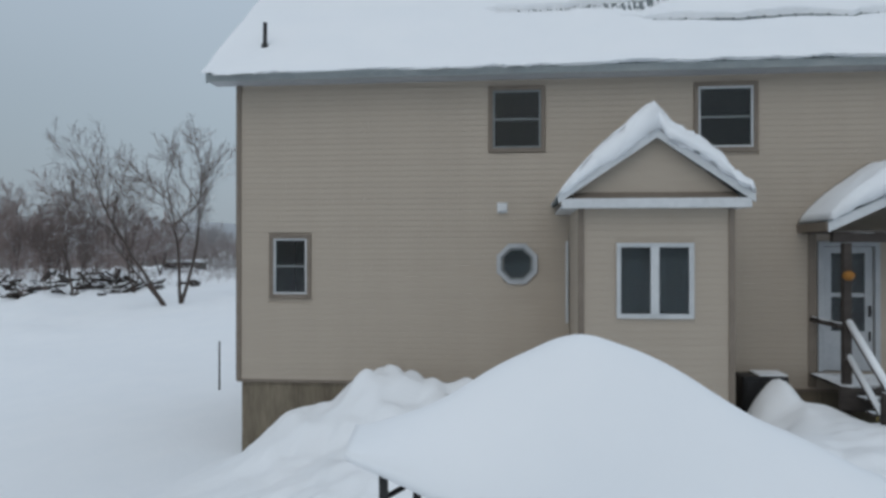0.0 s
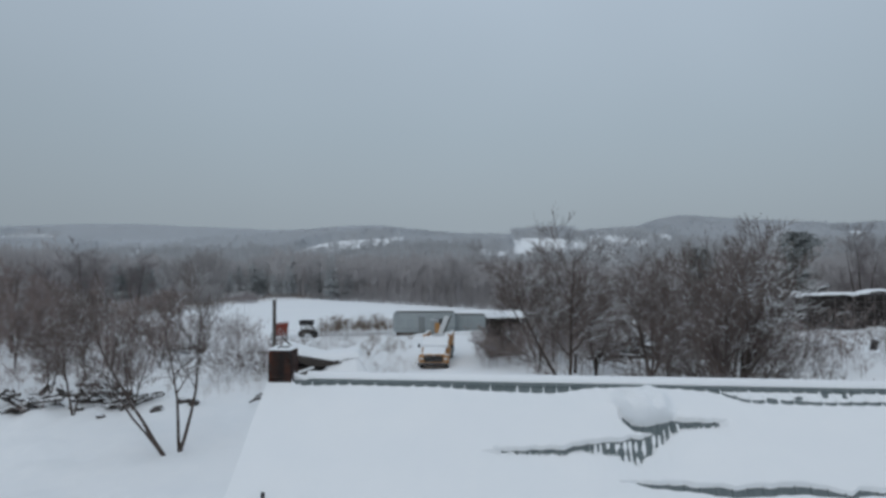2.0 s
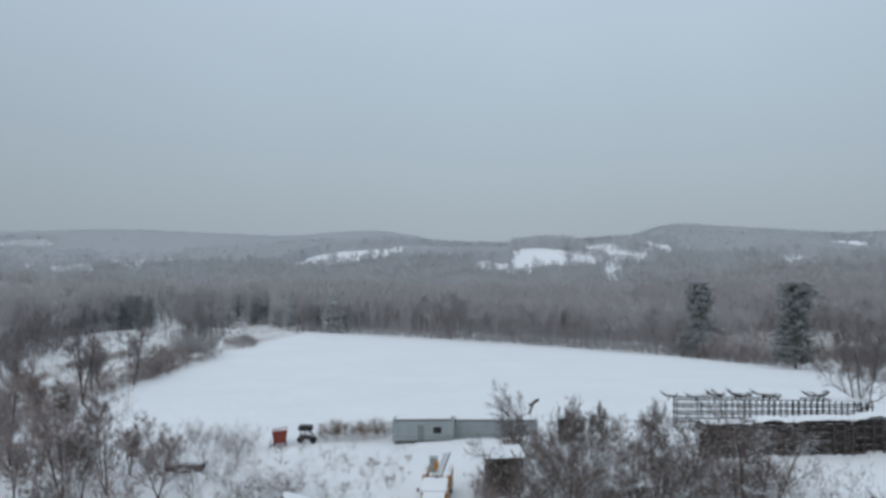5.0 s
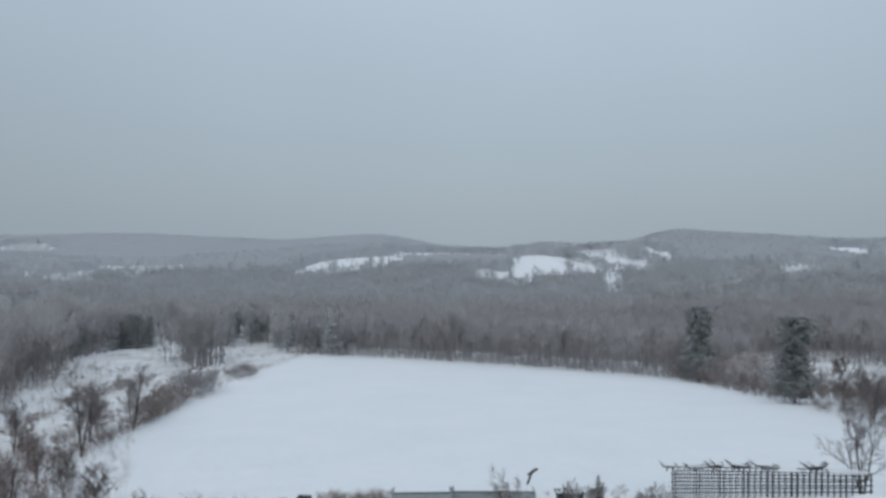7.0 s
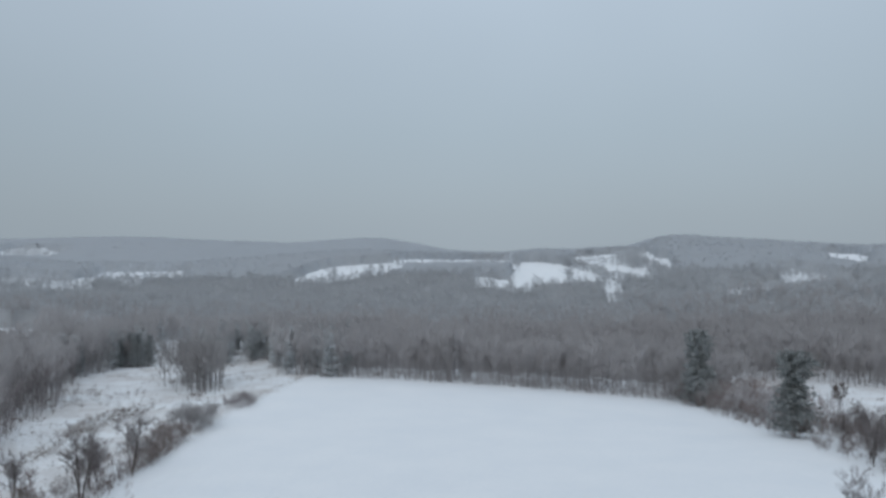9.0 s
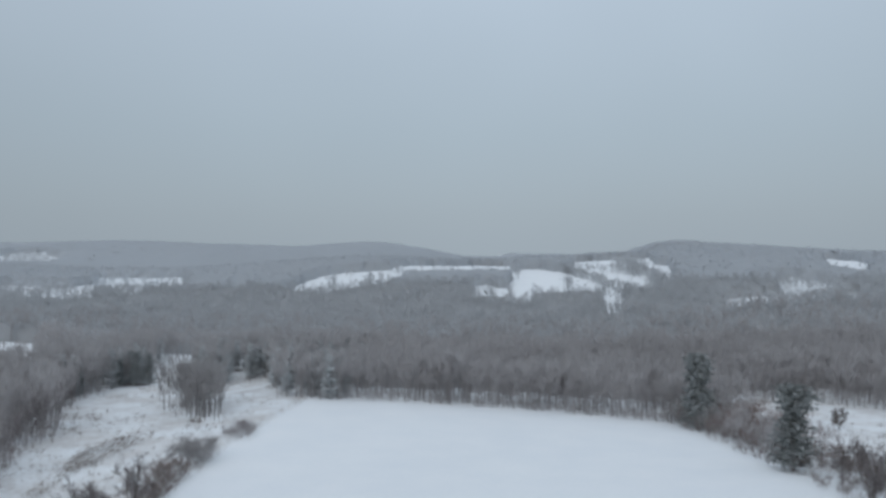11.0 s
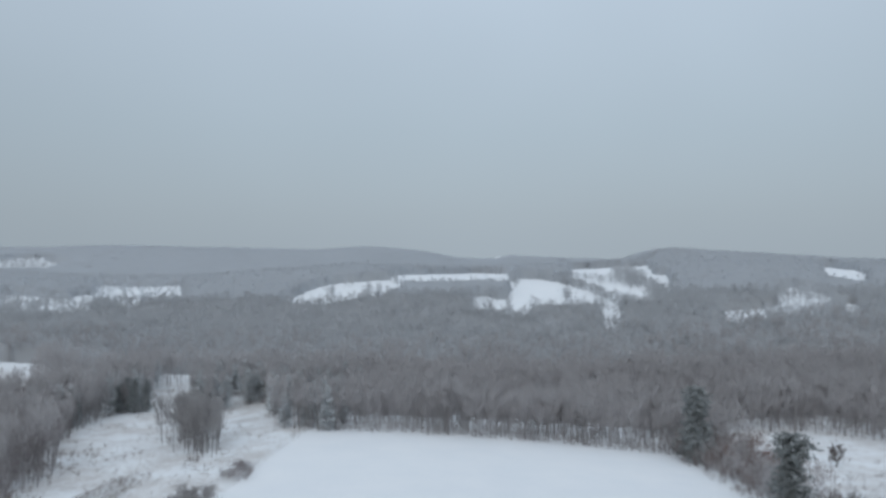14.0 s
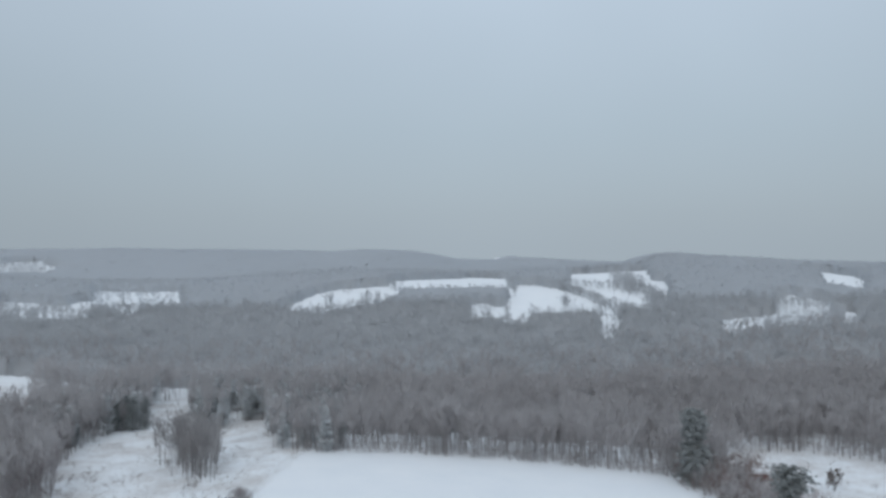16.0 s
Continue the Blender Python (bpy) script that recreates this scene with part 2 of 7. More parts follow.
M_ROPE = plain("yellow_rope", (0.30, 0.24, 0.08), (0.42, 0.34, 0.12), 6.0, 0.9)
M_PUMPKIN = plain("orange_plastic", (0.22, 0.095, 0.015), (0.34, 0.15, 0.03), 5.0, 0.6)


def glass_material():
    m = bpy.data.materials.new("window_glass")
    m.use_nodes = True
    n, l = m.node_tree.nodes, m.node_tree.links
    n.clear()
    out, mixer = n.new("ShaderNodeOutputMaterial"), n.new("ShaderNodeMixShader")
    gloss, clear, fr = n.new("ShaderNodeBsdfGlossy"), n.new("ShaderNodeBsdfTransparent"), n.new("ShaderNodeFresnel")
    gloss.inputs["Roughness"].default_value = 0.03
    clear.inputs["Color"].default_value = (0.62, 0.68, 0.70, 1)
    fr.inputs["IOR"].default_value = 1.5
    l.new(fr.outputs[0], mixer.inputs[0])
    l.new(clear.outputs[0], mixer.inputs[1])
    l.new(gloss.outputs[0], mixer.inputs[2])
    l.new(mixer.outputs[0], out.inputs[0])
    return m


M_GLASS = glass_material()


# ---- mesh helpers ----
class Shape:
    """Collects vertices and faces for one mesh."""

    def __init__(self):
        self.v, self.f = [], []

    def add(self, verts, faces):
        k = len(self.v)
        self.v += [tuple(p) for p in verts]
        self.f += [tuple(i + k for i in f) for f in faces]
        return self

    def box(self, x0, x1, y0, y1, z0, z1, m=None):
        c = [Vector((x, y, z)) for z in (z0, z1) for y in (y0, y1) for x in (x0, x1)]
        if m is not None:
            c = [m @ p for p in c]
        return self.add(c, [(0, 2, 3, 1), (4, 5, 7, 6), (0, 1, 5, 4), (2, 6, 7, 3), (0, 4, 6, 2), (1, 3, 7, 5)])

    def soft(self, x0, x1, y0, y1, z0, z1, r=0.02, m=None):
        """A box with chamfered edges."""
        b = bmesh.new()
        bmesh.ops.create_cube(b, size=1.0)
        for p in b.verts:
            p.co = Vector(((x0 + x1) / 2 + p.co.x * (x1 - x0), (y0 + y1) / 2 + p.co.y * (y1 - y0), (z0 + z1) / 2 + p.co.z * (z1 - z0)))
        bmesh.ops.bevel(b, geom=b.edges[:], offset=r, segments=1, affect="EDGES")
        b.verts.index_update()
        self.add([(m @ p.co) if m is not None else p.co for p in b.verts], [[p.index for p in f.verts] for f in b.faces])
        b.free()
        return self

    def tube(self, p0, p1, r0, r1, sides=8, caps=True):
        p0, p1 = Vector(p0), Vector(p1)
        d = (p1 - p0).normalized()
        a = d.cross(Vector((0.3, 0.9, 0.31)) if abs(d.z) > 0.9 else Vector((0, 0, 1))).normalized()
        c = d.cross(a)
        ring = [(a * math.cos(q) + c * math.sin(q)) for q in (2 * math.pi * i / sides for i in range(sides))]
        fs = [(i, (i + 1) % sides, sides + (i + 1) % sides, sides + i) for i in range(sides)]
        if caps:
            fs += [tuple(range(sides))[::-1], tuple(range(sides, 2 * sides))]
        return self.add([p0 + q * r0 for q in ring] + [p1 + q * r1 for q in ring], fs)

    def prism(self, pts, axis, a, b):
        """A flat outline drawn out from a to b along an axis (0, 1 or 2)."""
        def put(p, w):
            p = list(p)
            p.insert(axis, w)
            return p
        n = len(pts)
        return self.add([put(p, a) for p in pts] + [put(p, b) for p in pts],
                        [tuple(range(n)), tuple(range(n, 2 * n))[::-1]] + [(i, n + i, n + (i + 1) % n, (i + 1) % n) for i in range(n)])

    def mesh(self, name, mat, smooth=False):
        me = bpy.data.meshes.new(name)
        me.from_pydata(self.v, [], self.f)
        me.validate()
        b = bmesh.new()
        b.from_mesh(me)
        bmesh.ops.recalc_face_normals(b, faces=b.faces[:])
        b.to_mesh(me)
        b.free()
        if smooth:
            me.polygons.foreach_set("use_smooth", [True] * len(me.polygons))
        if mat:
            me.materials.append(mat)
        return me


def part(name, shape, mat, parent, label="", smooth=False):
    ob = new(name, shape if isinstance(shape, bpy.types.Mesh) else shape.mesh(name, mat, smooth))
    ob.parent = parent
    return tagged(ob, label)


def thing(name, m, label, category, group="", kind=""):
    ob = new(name)
    ob.empty_display_size = 0.2
    ob.matrix_world = m
    return tagged(ob, label, category, group, kind)


def solid(name, shape, mat, m, label, category, group="", kind="", smooth=False):
    ob = new(name, shape.mesh(name, mat, smooth))
    ob.matrix_world = m
    return tagged(ob, label, category, group, kind)


def array_mesh(name, verts, faces, mat, smooth=False):
    """A mesh from numpy arrays; every face has the same number of corners."""
    me = bpy.data.meshes.new(name)
    nf, k = faces.shape
    me.vertices.add(len(verts))
    me.vertices.foreach_set("co", np.ascontiguousarray(verts, dtype=np.float32).ravel())
    me.loops.add(nf * k)
    me.loops.foreach_set("vertex_index", np.ascontiguousarray(faces, dtype=np.int32).ravel())
    me.polygons.add(nf)
    me.polygons.foreach_set("loop_start", np.arange(nf, dtype=np.int32) * k)
    me.polygons.foreach_set("use_smooth", np.full(nf, smooth))
    me.update(calc_edges=True)
    me.validate()
    me.materials.append(mat)
    return me


def grid_mesh(name, xs, ys, zs, mat):
    nx, ny = len(xs), len(ys)
    gx, gy = np.meshgrid(xs, ys)
    i = (np.arange(ny - 1)[:, None] * nx + np.arange(nx - 1)[None, :]).ravel()
    return array_mesh(name, np.stack([gx, gy, zs], -1).reshape(-1, 3), np.stack([i, i + 1, i + nx + 1, i + nx], 1), mat, True)


def wave(x, y, scale, seed):
    """A cheap smooth noise in about -1..1."""
    rs = np.random.RandomState(seed)
    v = np.zeros(np.broadcast(x, y).shape)
    for k in range(7):
        a, p, q = rs.rand() * 6.283, rs.rand() * 6.283, 0.6 + 1.1 * rs.rand()
        v = v + np.sin((x * math.cos(a) + y * math.sin(a)) * 6.283 * q / scale + p + 0.8 * np.sin((x * math.sin(a) - y * math.cos(a)) * 4.1 / scale + 2 * p))
    return v / 3.2


# ---- the land ----
def sstep(a, b, v):
    q = np.clip((v - a) / (b - a), 0.0, 1.0)
    return q * q * (3 - 2 * q)


LAND_Y = np.array([-400, -20, 14, 21, 46, 63, 80, 92, 120, 150, 190, 240, 300, 420, 600, 680, 760, 6000.0])
LAND_A = np.array([-2.0, -1.2, -.55, -.8, 1.3, 1.7, 2.1, 2.2, 1.2, -.8, -3.0, -6.2, -10.0, -13, -14, -12, -11, -11.0])
LAND_S = np.array([.03, .05, .08, .07, .09, .06, .045, .035, .015, 0, -.014, -.042, -.066, -.02, 0, 0, 0, 0.0])


HILL_X = np.array([-1600, -900, -600, -400, -300, -150, -60, 100, 200, 300, 400, 600, 900, 1600.0])
HILL_Z = np.array([34, 36, 26, 27, 33, 44, 45, 43, 41, 46, 48, 47, 42, 38.0])


def height(x, y):
    """Height of the snow-covered land."""
    x, y = np.asarray(x, float), np.asarray(y, float)
    a = sum(np.interp(y + o, LAND_Y, LAND_A) for o in (-9, -4, 0, 4, 9)) / 5
    s = sum(np.interp(y + o, LAND_Y, LAND_S) for o in (-9, -4, 0, 4, 9)) / 5
    h = a + s * np.clip(x, -62, 105)
    # wet hollow beside the field, rising again to the next meadow
    h -= 3.0 * sstep(-62, -105, x) * sstep(90, 170, y) * sstep(420, 330, y)
    h += 8.0 * sstep(-180, -280, x) * sstep(330, 430, y) * sstep(700, 520, y)
    h += 5.0 * sstep(102, 150, x) * sstep(200, 300, y)
    # the hill across the valley, with its open slopes
    h += np.interp(x, HILL_X, HILL_Z) * sstep(600, 1010, y)
    # broad ridge to the right, and the wooded dome that ends it
    h += 13 * sstep(120, 280, x) * sstep(400, 560, y) * (1 - sstep(620, 800, y))
    h += (17 * sstep(325, 385, x) - 4 * sstep(385, 450, x) - 9 * sstep(450, 740, x)) * sstep(1050, 1190, y)
    # ridges behind, falling away towards a saddle
    h += (40 * sstep(350, -300, x) + 14 * sstep(-300, -620, x) * (1 - .9 * sstep(-700, -1050, x))) * sstep(1150, 1850, y) - 27 * sstep(1280, 1700, y) * sstep(-200, 150, x)
    h += 2.0 * np.sin(x * .011 + 1) * np.sin(y * .009) * sstep(420, 700, y) + 5 * np.sin(x * .0037 + .6) * sstep(1300, 1900, y)
    return h


def ground_z(x, y):
    """The snow's surface with its drifts."""
    x, y = np.asarray(x, float), np.asarray(y, float)
    calm = sstep(100, 60, np.abs(y - 62)) * (0.35 + 0.65 * sstep(-14, -24, x) + 0.3 * sstep(4, 12, x))
    near = sstep(45, 20, y)
    return height(x, y) + 0.26 * wave(x, y, 6.0, 3) * calm * (1 - near) + 0.10 * wave(x, y, 9.0, 5) * near + 0.20 * wave(x, y, 3.1, 8) * calm * (1 - near) * sstep(-4, -12, x)


land_x = np.concatenate([-np.geomspace(80, 2600, 70)[::-1], np.linspace(-79, 79, 170), np.geomspace(80, 2600, 70)])
land_y = np.concatenate([-np.geomspace(12, 420, 26)[::-1], np.linspace(-11, 120, 150), np.geomspace(121, 4900, 140)])
land_gx, land_gy = np.meshgrid(land_x, land_y)
land_z = ground_z(land_gx, land_gy)
ground = new("ground", grid_mesh("ground", land_x, land_y, land_z, M_MEADOW))
tagged(ground, "wide rolling farmland under deep unbroken snow", "snowy ground", kind="structure")


# ---- winter woods of many bare trees ----
def inside(px, py, poly):
    r = np.zeros(px.shape, bool)
    n = len(poly)
    for i in range(n):
        (x0, y0), (x1, y1) = poly[i], poly[(i + 1) % n]
        c = ((y0 > py) != (y1 > py)) & (px < (x1 - x0) * (py - y0) / (y1 - y0 + 1e-9) + x0)
        r ^= c
    return r


# open slopes on the hill across the valley
SLOPE_MAIN = ((72, 778), (96, 920), (108, 955), (128, 921), (149, 878), (169, 844), (179, 812), (159, 744), (141, 743), (126, 756), (94, 758), (80, 716), (74, 692), (70, 726))
SLOPE_LONG = ((-65, 960), (-46, 1025), (19, 1156), (58, 1228), (106, 1187), (97, 1030), (80, 868), (-38, 868))
SLOPE_WEST = ((-174, 810), (-161, 829), (-153, 858), (-143, 897), (-125, 914), (-98, 927), (-62, 925), (-49, 906), (-50, 836), (-60, 810), (-82, 797), (-94, 783), (-110, 768), (-136, 766), (-152, 770))
SLOPE_SMALL = ((36, 815), (54, 817), (74, 802), (67, 742), (50, 738), (35, 734))
SLOPE_EAST = ((220, 1229), (259, 1200), (337, 1194), (275, 956), (288, 952), (272, 873), (230, 740), (212, 748), (198, 772), (175, 780), (177, 865), (151, 898), (165, 920))
SLOPE_FOOT = ((179, 801), (195, 800), (164, 676), (144, 622), (150, 672))
SLOPE_BAND = ((276, 712), (316, 734), (354, 741), (396, 742), (320, 602), (286, 600), (249, 592), (226, 580))
SLOPE_HIGH = ((565, 1112), (583, 1089), (532, 921), (484, 843), (463, 865))
SLOPE_EDGE = ((421, 764), (429, 749), (354, 620), (345, 623))
SLOPE_FAR = ((-885, 1487), (-891, 1556), (-851, 1574), (-809, 1497), (-756, 1482), (-724, 1317), (-776, 1304))
OPEN_SLOPES = (SLOPE_MAIN, SLOPE_LONG, SLOPE_WEST, SLOPE_SMALL, SLOPE_EAST, SLOPE_FOOT, SLOPE_BAND, SLOPE_HIGH, SLOPE_EDGE)
# slopes with scattered trees
THIN_EAST = ((387, 839), (404, 846), (426, 803), (335, 631), (294, 636))
THIN_WEST = ((-540, 907), (-486, 885), (-440, 862), (-437, 909), (-422, 900), (-362, 753), (-406, 740), (-438, 736))
THIN_WEST_UP = ((-529, 1136), (-430, 1064), (-384, 1090), (-287, 814), (-336, 831), (-379, 828))
THIN_WEST_LOW = ((-384, 876), (-358, 872), (-318, 774), (-340, 775))
THIN_SLOPES = (SLOPE_FAR, THIN_EAST, THIN_WEST, THIN_WEST_UP, THIN_WEST_LOW)
# meadows between the woods
HOLLOW = ((-112, 186), (-119, 215), (-125, 241), (-144, 281), (-152, 316), (-152, 350), (-139, 356), (-160, 415), (-141, 432), (-130, 384), (-112, 352), (-98, 358), (-99, 368), (-84, 366), (-72, 318), (-59, 278), (-50, 270), (-50, 150), (-100, 150))
FAR_MEADOW = ((-309, 470), (-272, 460), (-252, 461), (-222, 408), (-205, 366), (-232, 352))
EAST_MEADOW = ((126, 318), (145, 316), (157, 313), (171, 307), (186, 294), (215, 290), (169, 238), (121, 236), (112, 262))
CLEARINGS = (HOLLOW, FAR_MEADOW, EAST_MEADOW)


def free(x, y):
    """Where woods may stand."""
    ok = y > 305 - 0.0016 * (x - 10) ** 2 * (np.abs(x) < 110)
    ok |= (x > 108) & (y > 270)
    ok |= (x < -112 - 0.25 * (y - 200)) & (y > 150)
    rx, ry = x + 2.2 * wave(x, y, 31, 71) * (y > 600), y + 5 * wave(x, y, 27, 72) * (y > 600)
    for p in (*OPEN_SLOPES, *CLEARINGS):
        ok &= ~inside(rx, ry, p)
    return ok


def bare_template(rs, limbs, blades, wide, trunk_r=0.16, bushy=1.0):
    """A bare tree of unit height as triangles: trunk, limbs and flat sprays of twigs."""
    tri = []
    up = np.array([0, 0, 1.0])

    def spike(p0, p1, r):
        d = p1 - p0
        a = np.cross(d, up + 0.01)
        a /= np.linalg.norm(a) + 1e-9
        b = np.cross(d, a)
        b /= np.linalg.norm(b) + 1e-9
        q = [p0 + r * (a * math.cos(k) + b * math.sin(k)) for k in (0, 2.094, 4.189)]
        for i in range(3):
            tri.append((q[i], q[(i + 1) % 3], p1))

    top = np.array([rs.randn() * .03, rs.randn() * .03, 1.0])
    spike(np.zeros(3), top, trunk_r)
    ends = [(np.array([0, 0, .55]), top)]
    for _ in range(limbs):
        z = 0.28 + 0.45 * rs.rand()
        a = rs.rand() * 6.283
        out = (0.10 + .16 * rs.rand()) * bushy
        p0 = top * z
        p1 = p0 + np.array([math.cos(a) * out, math.sin(a) * out, 0.2 + 0.2 * rs.rand()])
        p1[2] = min(p1[2], 0.98)
        spike(p0, p1, trunk_r * 0.5)
        ends.append((p0, p1))
    for _ in range(blades):
        p0, p1 = ends[rs.randint(len(ends))]
        b = p0 + (p1 - p0) * (0.35 + 0.65 * rs.rand())
        a = rs.rand() * 6.283
        ln = 0.10 + 0.13 * rs.rand()
        out = 0.75 * rs.rand() * bushy
        d = np.array([math.cos(a) * out, math.sin(a) * out, 0.8]) * ln
        s = np.array([-math.sin(a + rs.randn()), math.cos(a + rs.randn()), 0.1 * rs.randn()]) * wide * (0.5 + rs.rand())
        tri.append((b, b + d * 0.7 + s, b + d * 1.2))
        tri.append((b, b + d * 1.05 - s * .6, b + d * 0.6 - s))
    return np.array(tri)


def pine_template(rs, whorls, fans):
    """A conifer of unit height: trunk and drooping fans of needles, uneven."""
    tri = []
    for k in range(3):
        a, b = k * 2.094, (k + 1) * 2.094
        tri.append((np.array([math.cos(a), math.sin(a), 0]) * .014, np.array([math.cos(b), math.sin(b), 0]) * .014, np.array([0, 0, 1.0])))
    for w in range(whorls):
        z = 0.14 + 0.84 * w / whorls + 0.015 * rs.randn()
        reach = (0.045 + 0.20 * (1 - z) ** 0.75) * (0.75 + .4 * rs.rand())
        for f in range(fans):
            a = 6.283 * f / fans + rs.rand() * 1.2
            r = reach * (0.55 + 0.6 * rs.rand())
            d = np.array([math.cos(a), math.sin(a), 0])
            s = np.array([-math.sin(a), math.cos(a), 0])
            c = np.array([0, 0, z])
            e = c + d * r + np.array([0, 0, (0.06 - 0.07 * rs.rand()) * 1.0])
            wd = r * (0.28 + 0.2 * rs.rand())
            mid = c + d * r * 0.55 + np.array([0, 0, .012])
            tri += [(c, mid + s * wd, e), (c, e, mid - s * wd), (mid + s * wd + np.array([0, 0, -.02]), e + s * wd * .5, e - np.array([0, 0, .03]))]
    return np.array(tri)


def stand(name, mat, templates, x, y, h, seed, label, category, wide=1.0):
    """Many trees as one object: each is a template turned and scaled."""
    rs = np.random.RandomState(seed)
    z = height(x, y) - 0.2
    out = []
    pick = rs.randint(len(templates), size=len(x))
    for k, t in enumerate(templates):
        s = pick == k
        n = int(s.sum())
        if not n:
            continue
        a = rs.rand(n) * 6.283
        c, d = np.cos(a)[:, None, None], np.sin(a)[:, None, None]
        hh = h[s][:, None, None]
        ww = hh * wide * (0.85 + .3 * rs.rand(n))[:, None, None]
        tx, ty, tz = t[None, :, :, 0], t[None, :, :, 1], t[None, :, :, 2]
        out.append(np.stack([x[s][:, None, None] + (tx * c - ty * d) * ww, y[s][:, None, None] + (tx * d + ty * c) * ww, z[s][:, None, None] + tz * hh], -1).reshape(-1, 3))
    v = np.concatenate(out)
    ob = new(name, array_mesh(name, v, np.arange(len(v)).reshape(-1, 3), mat))
    return tagged(ob, label, category, kind="stuff")


rng = np.random.RandomState(11)


def scatter(n, x0, x1, y0, y1):
    return x0 + (x1 - x0) * rng.rand(n), y0 + (y1 - y0) * rng.rand(n)


T_EDGE = [bare_template(rng, 7, 52, .011, .009, .95) for _ in range(7)]
T_MID = [bare_template(rng, 3, 28, .016, .010, 1.0) for _ in range(7)]
T_FAR = [bare_template(rng, 1, 14, .036, .014, 1.15) for _ in range(6)]
T_PINE = [pine_template(rng, 16, 7) for _ in range(4)]
T_BUSH = [bare_template(rng, 4, 26, .034, .008, 2.2) for _ in range(5)]

# front of the woods behind the field, then the valley floor
wx, wy = scatter(10500, -330, 330, 150, 430)
deep = wy - (305 - 0.0016 * (wx - 10) ** 2)
keep = free(wx, wy) & (rng.rand(len(wx)) < np.where(deep < 45, 1.0, .62))
wx, wy = wx[keep], wy[keep]
wh = 14.5 + 6.0 * rng.rand(len(wx)) + 2.0 * wave(wx, wy, 70, 4)
front = (deep[keep] < 55) | (np.abs(wx) > 108)
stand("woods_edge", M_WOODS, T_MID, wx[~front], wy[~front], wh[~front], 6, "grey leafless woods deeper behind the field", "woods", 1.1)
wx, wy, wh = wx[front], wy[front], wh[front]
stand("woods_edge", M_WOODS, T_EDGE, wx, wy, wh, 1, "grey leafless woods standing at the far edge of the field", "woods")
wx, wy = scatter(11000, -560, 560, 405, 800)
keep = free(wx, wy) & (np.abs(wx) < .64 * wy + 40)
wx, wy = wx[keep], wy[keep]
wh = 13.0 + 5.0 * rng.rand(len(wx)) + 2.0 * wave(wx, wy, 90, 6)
# haze-tinted trees take a larger share the farther off they stand
less_hazed = rng.rand(len(wx)) < 1 - (wy - 400) / 230
stand("valley_woods", M_WOODS, T_MID, wx[less_hazed], wy[less_hazed], wh[less_hazed], 4, "grey leafless woods filling the near side of the valley", "woods", 1.1)
wx, wy, wh = wx[~less_hazed], wy[~less_hazed], wh[~less_hazed]
stand("valley_woods", M_WOODS_HAZE, T_MID, wx, wy, wh, 2, "leafless woods filling the valley, paled in colour for haze", "woods", 1.1)


def canopy(name, mat, xs, ys, lift, rough, seed, label, ok, rise=None):
    """The closed canopy of distant woods: a broken, bumpy sheet over the land."""
    rs = np.random.RandomState(seed)
    x, y = np.meshgrid(xs, ys)
    x = x + (xs[1] - xs[0]) * .35 * rs.randn(*x.shape)
    y = y + (ys[1] - ys[0]) * .35 * rs.randn(*y.shape)
    z = height(x, y) + lift * (sstep(rise[0], rise[1], y) if rise else 1.0) + rough * rs.randn(*x.shape)
    good = ok(x, y)
    nx, ny = len(xs), len(ys)
    i = (np.arange(ny - 1)[:, None] * nx + np.arange(nx - 1)[None, :]).ravel()
    f = np.stack([i, i + 1, i + nx + 1, i + nx], 1)
    g = good.ravel()
    f = f[g[f].all(1)]
    # the canopy comes down to the ground along its borders
    edge = np.zeros(nx * ny, int)
    np.add.at(edge, f.ravel(), 1)
    z = np.where(edge.reshape(z.shape) < 4, height(x, y) - .5, z)
    ob = new(name, array_mesh(name, np.stack([x, y, z], -1).reshape(-1, 3), f, mat, True))
    return tagged(ob, label, "woods", kind="stuff")


def far_ok(x, y):
    k = free(x, y) & (np.abs(x) < .66 * y + 80)
    for p in THIN_SLOPES:
        k &= ~inside(x, y, p)
    return k


# tall bare trunks in the front rows
T_TRUNK = [bare_template(rng, 4, 10, .010, .0125, .55) for _ in range(5)]
wx, wy = scatter(3400, -60, 330, 250, 345)
deep = wy - (305 - 0.0016 * (wx - 10) ** 2 * (np.abs(wx) < 110))
keep = free(wx, wy) & (deep > 0) & (rng.rand(len(wx)) < np.exp(-deep / 16))
wx, wy = wx[keep], wy[keep]
stand("woods_trunks", M_TRUNKS, T_TRUNK, wx, wy, 12 + 6 * rng.rand(len(wx)), 17, "slim dark trunks along the front of the woods", "trees")
wx, wy = scatter(900, -215, -104, 186, 360)
keep = free(wx, wy) & ~inside(wx - 14, wy, HOLLOW) & inside(wx + 14, wy, HOLLOW)
wx, wy = wx[keep], wy[keep]
stand("woods_trunks", M_TRUNKS, T_TRUNK, wx, wy, 11 + 6 * rng.rand(len(wx)), 18, "slim dark trunks along the side of the hollow", "trees")


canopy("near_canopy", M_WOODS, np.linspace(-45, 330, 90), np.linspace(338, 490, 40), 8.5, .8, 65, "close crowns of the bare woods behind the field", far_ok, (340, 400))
canopy("valley_canopy", M_WOODS_HAZE, np.linspace(-620, 620, 330), np.linspace(470, 800, 110), 9.5, 1.0, 61, "dense grey canopy of the valley woods", far_ok)
canopy("hill_canopy", M_WOODS_HILL, np.linspace(-860, 860, 400), np.linspace(795, 1250, 110), 11.5, .7, 62, "dense canopy on the nearer hills, tinted grey for haze", far_ok)
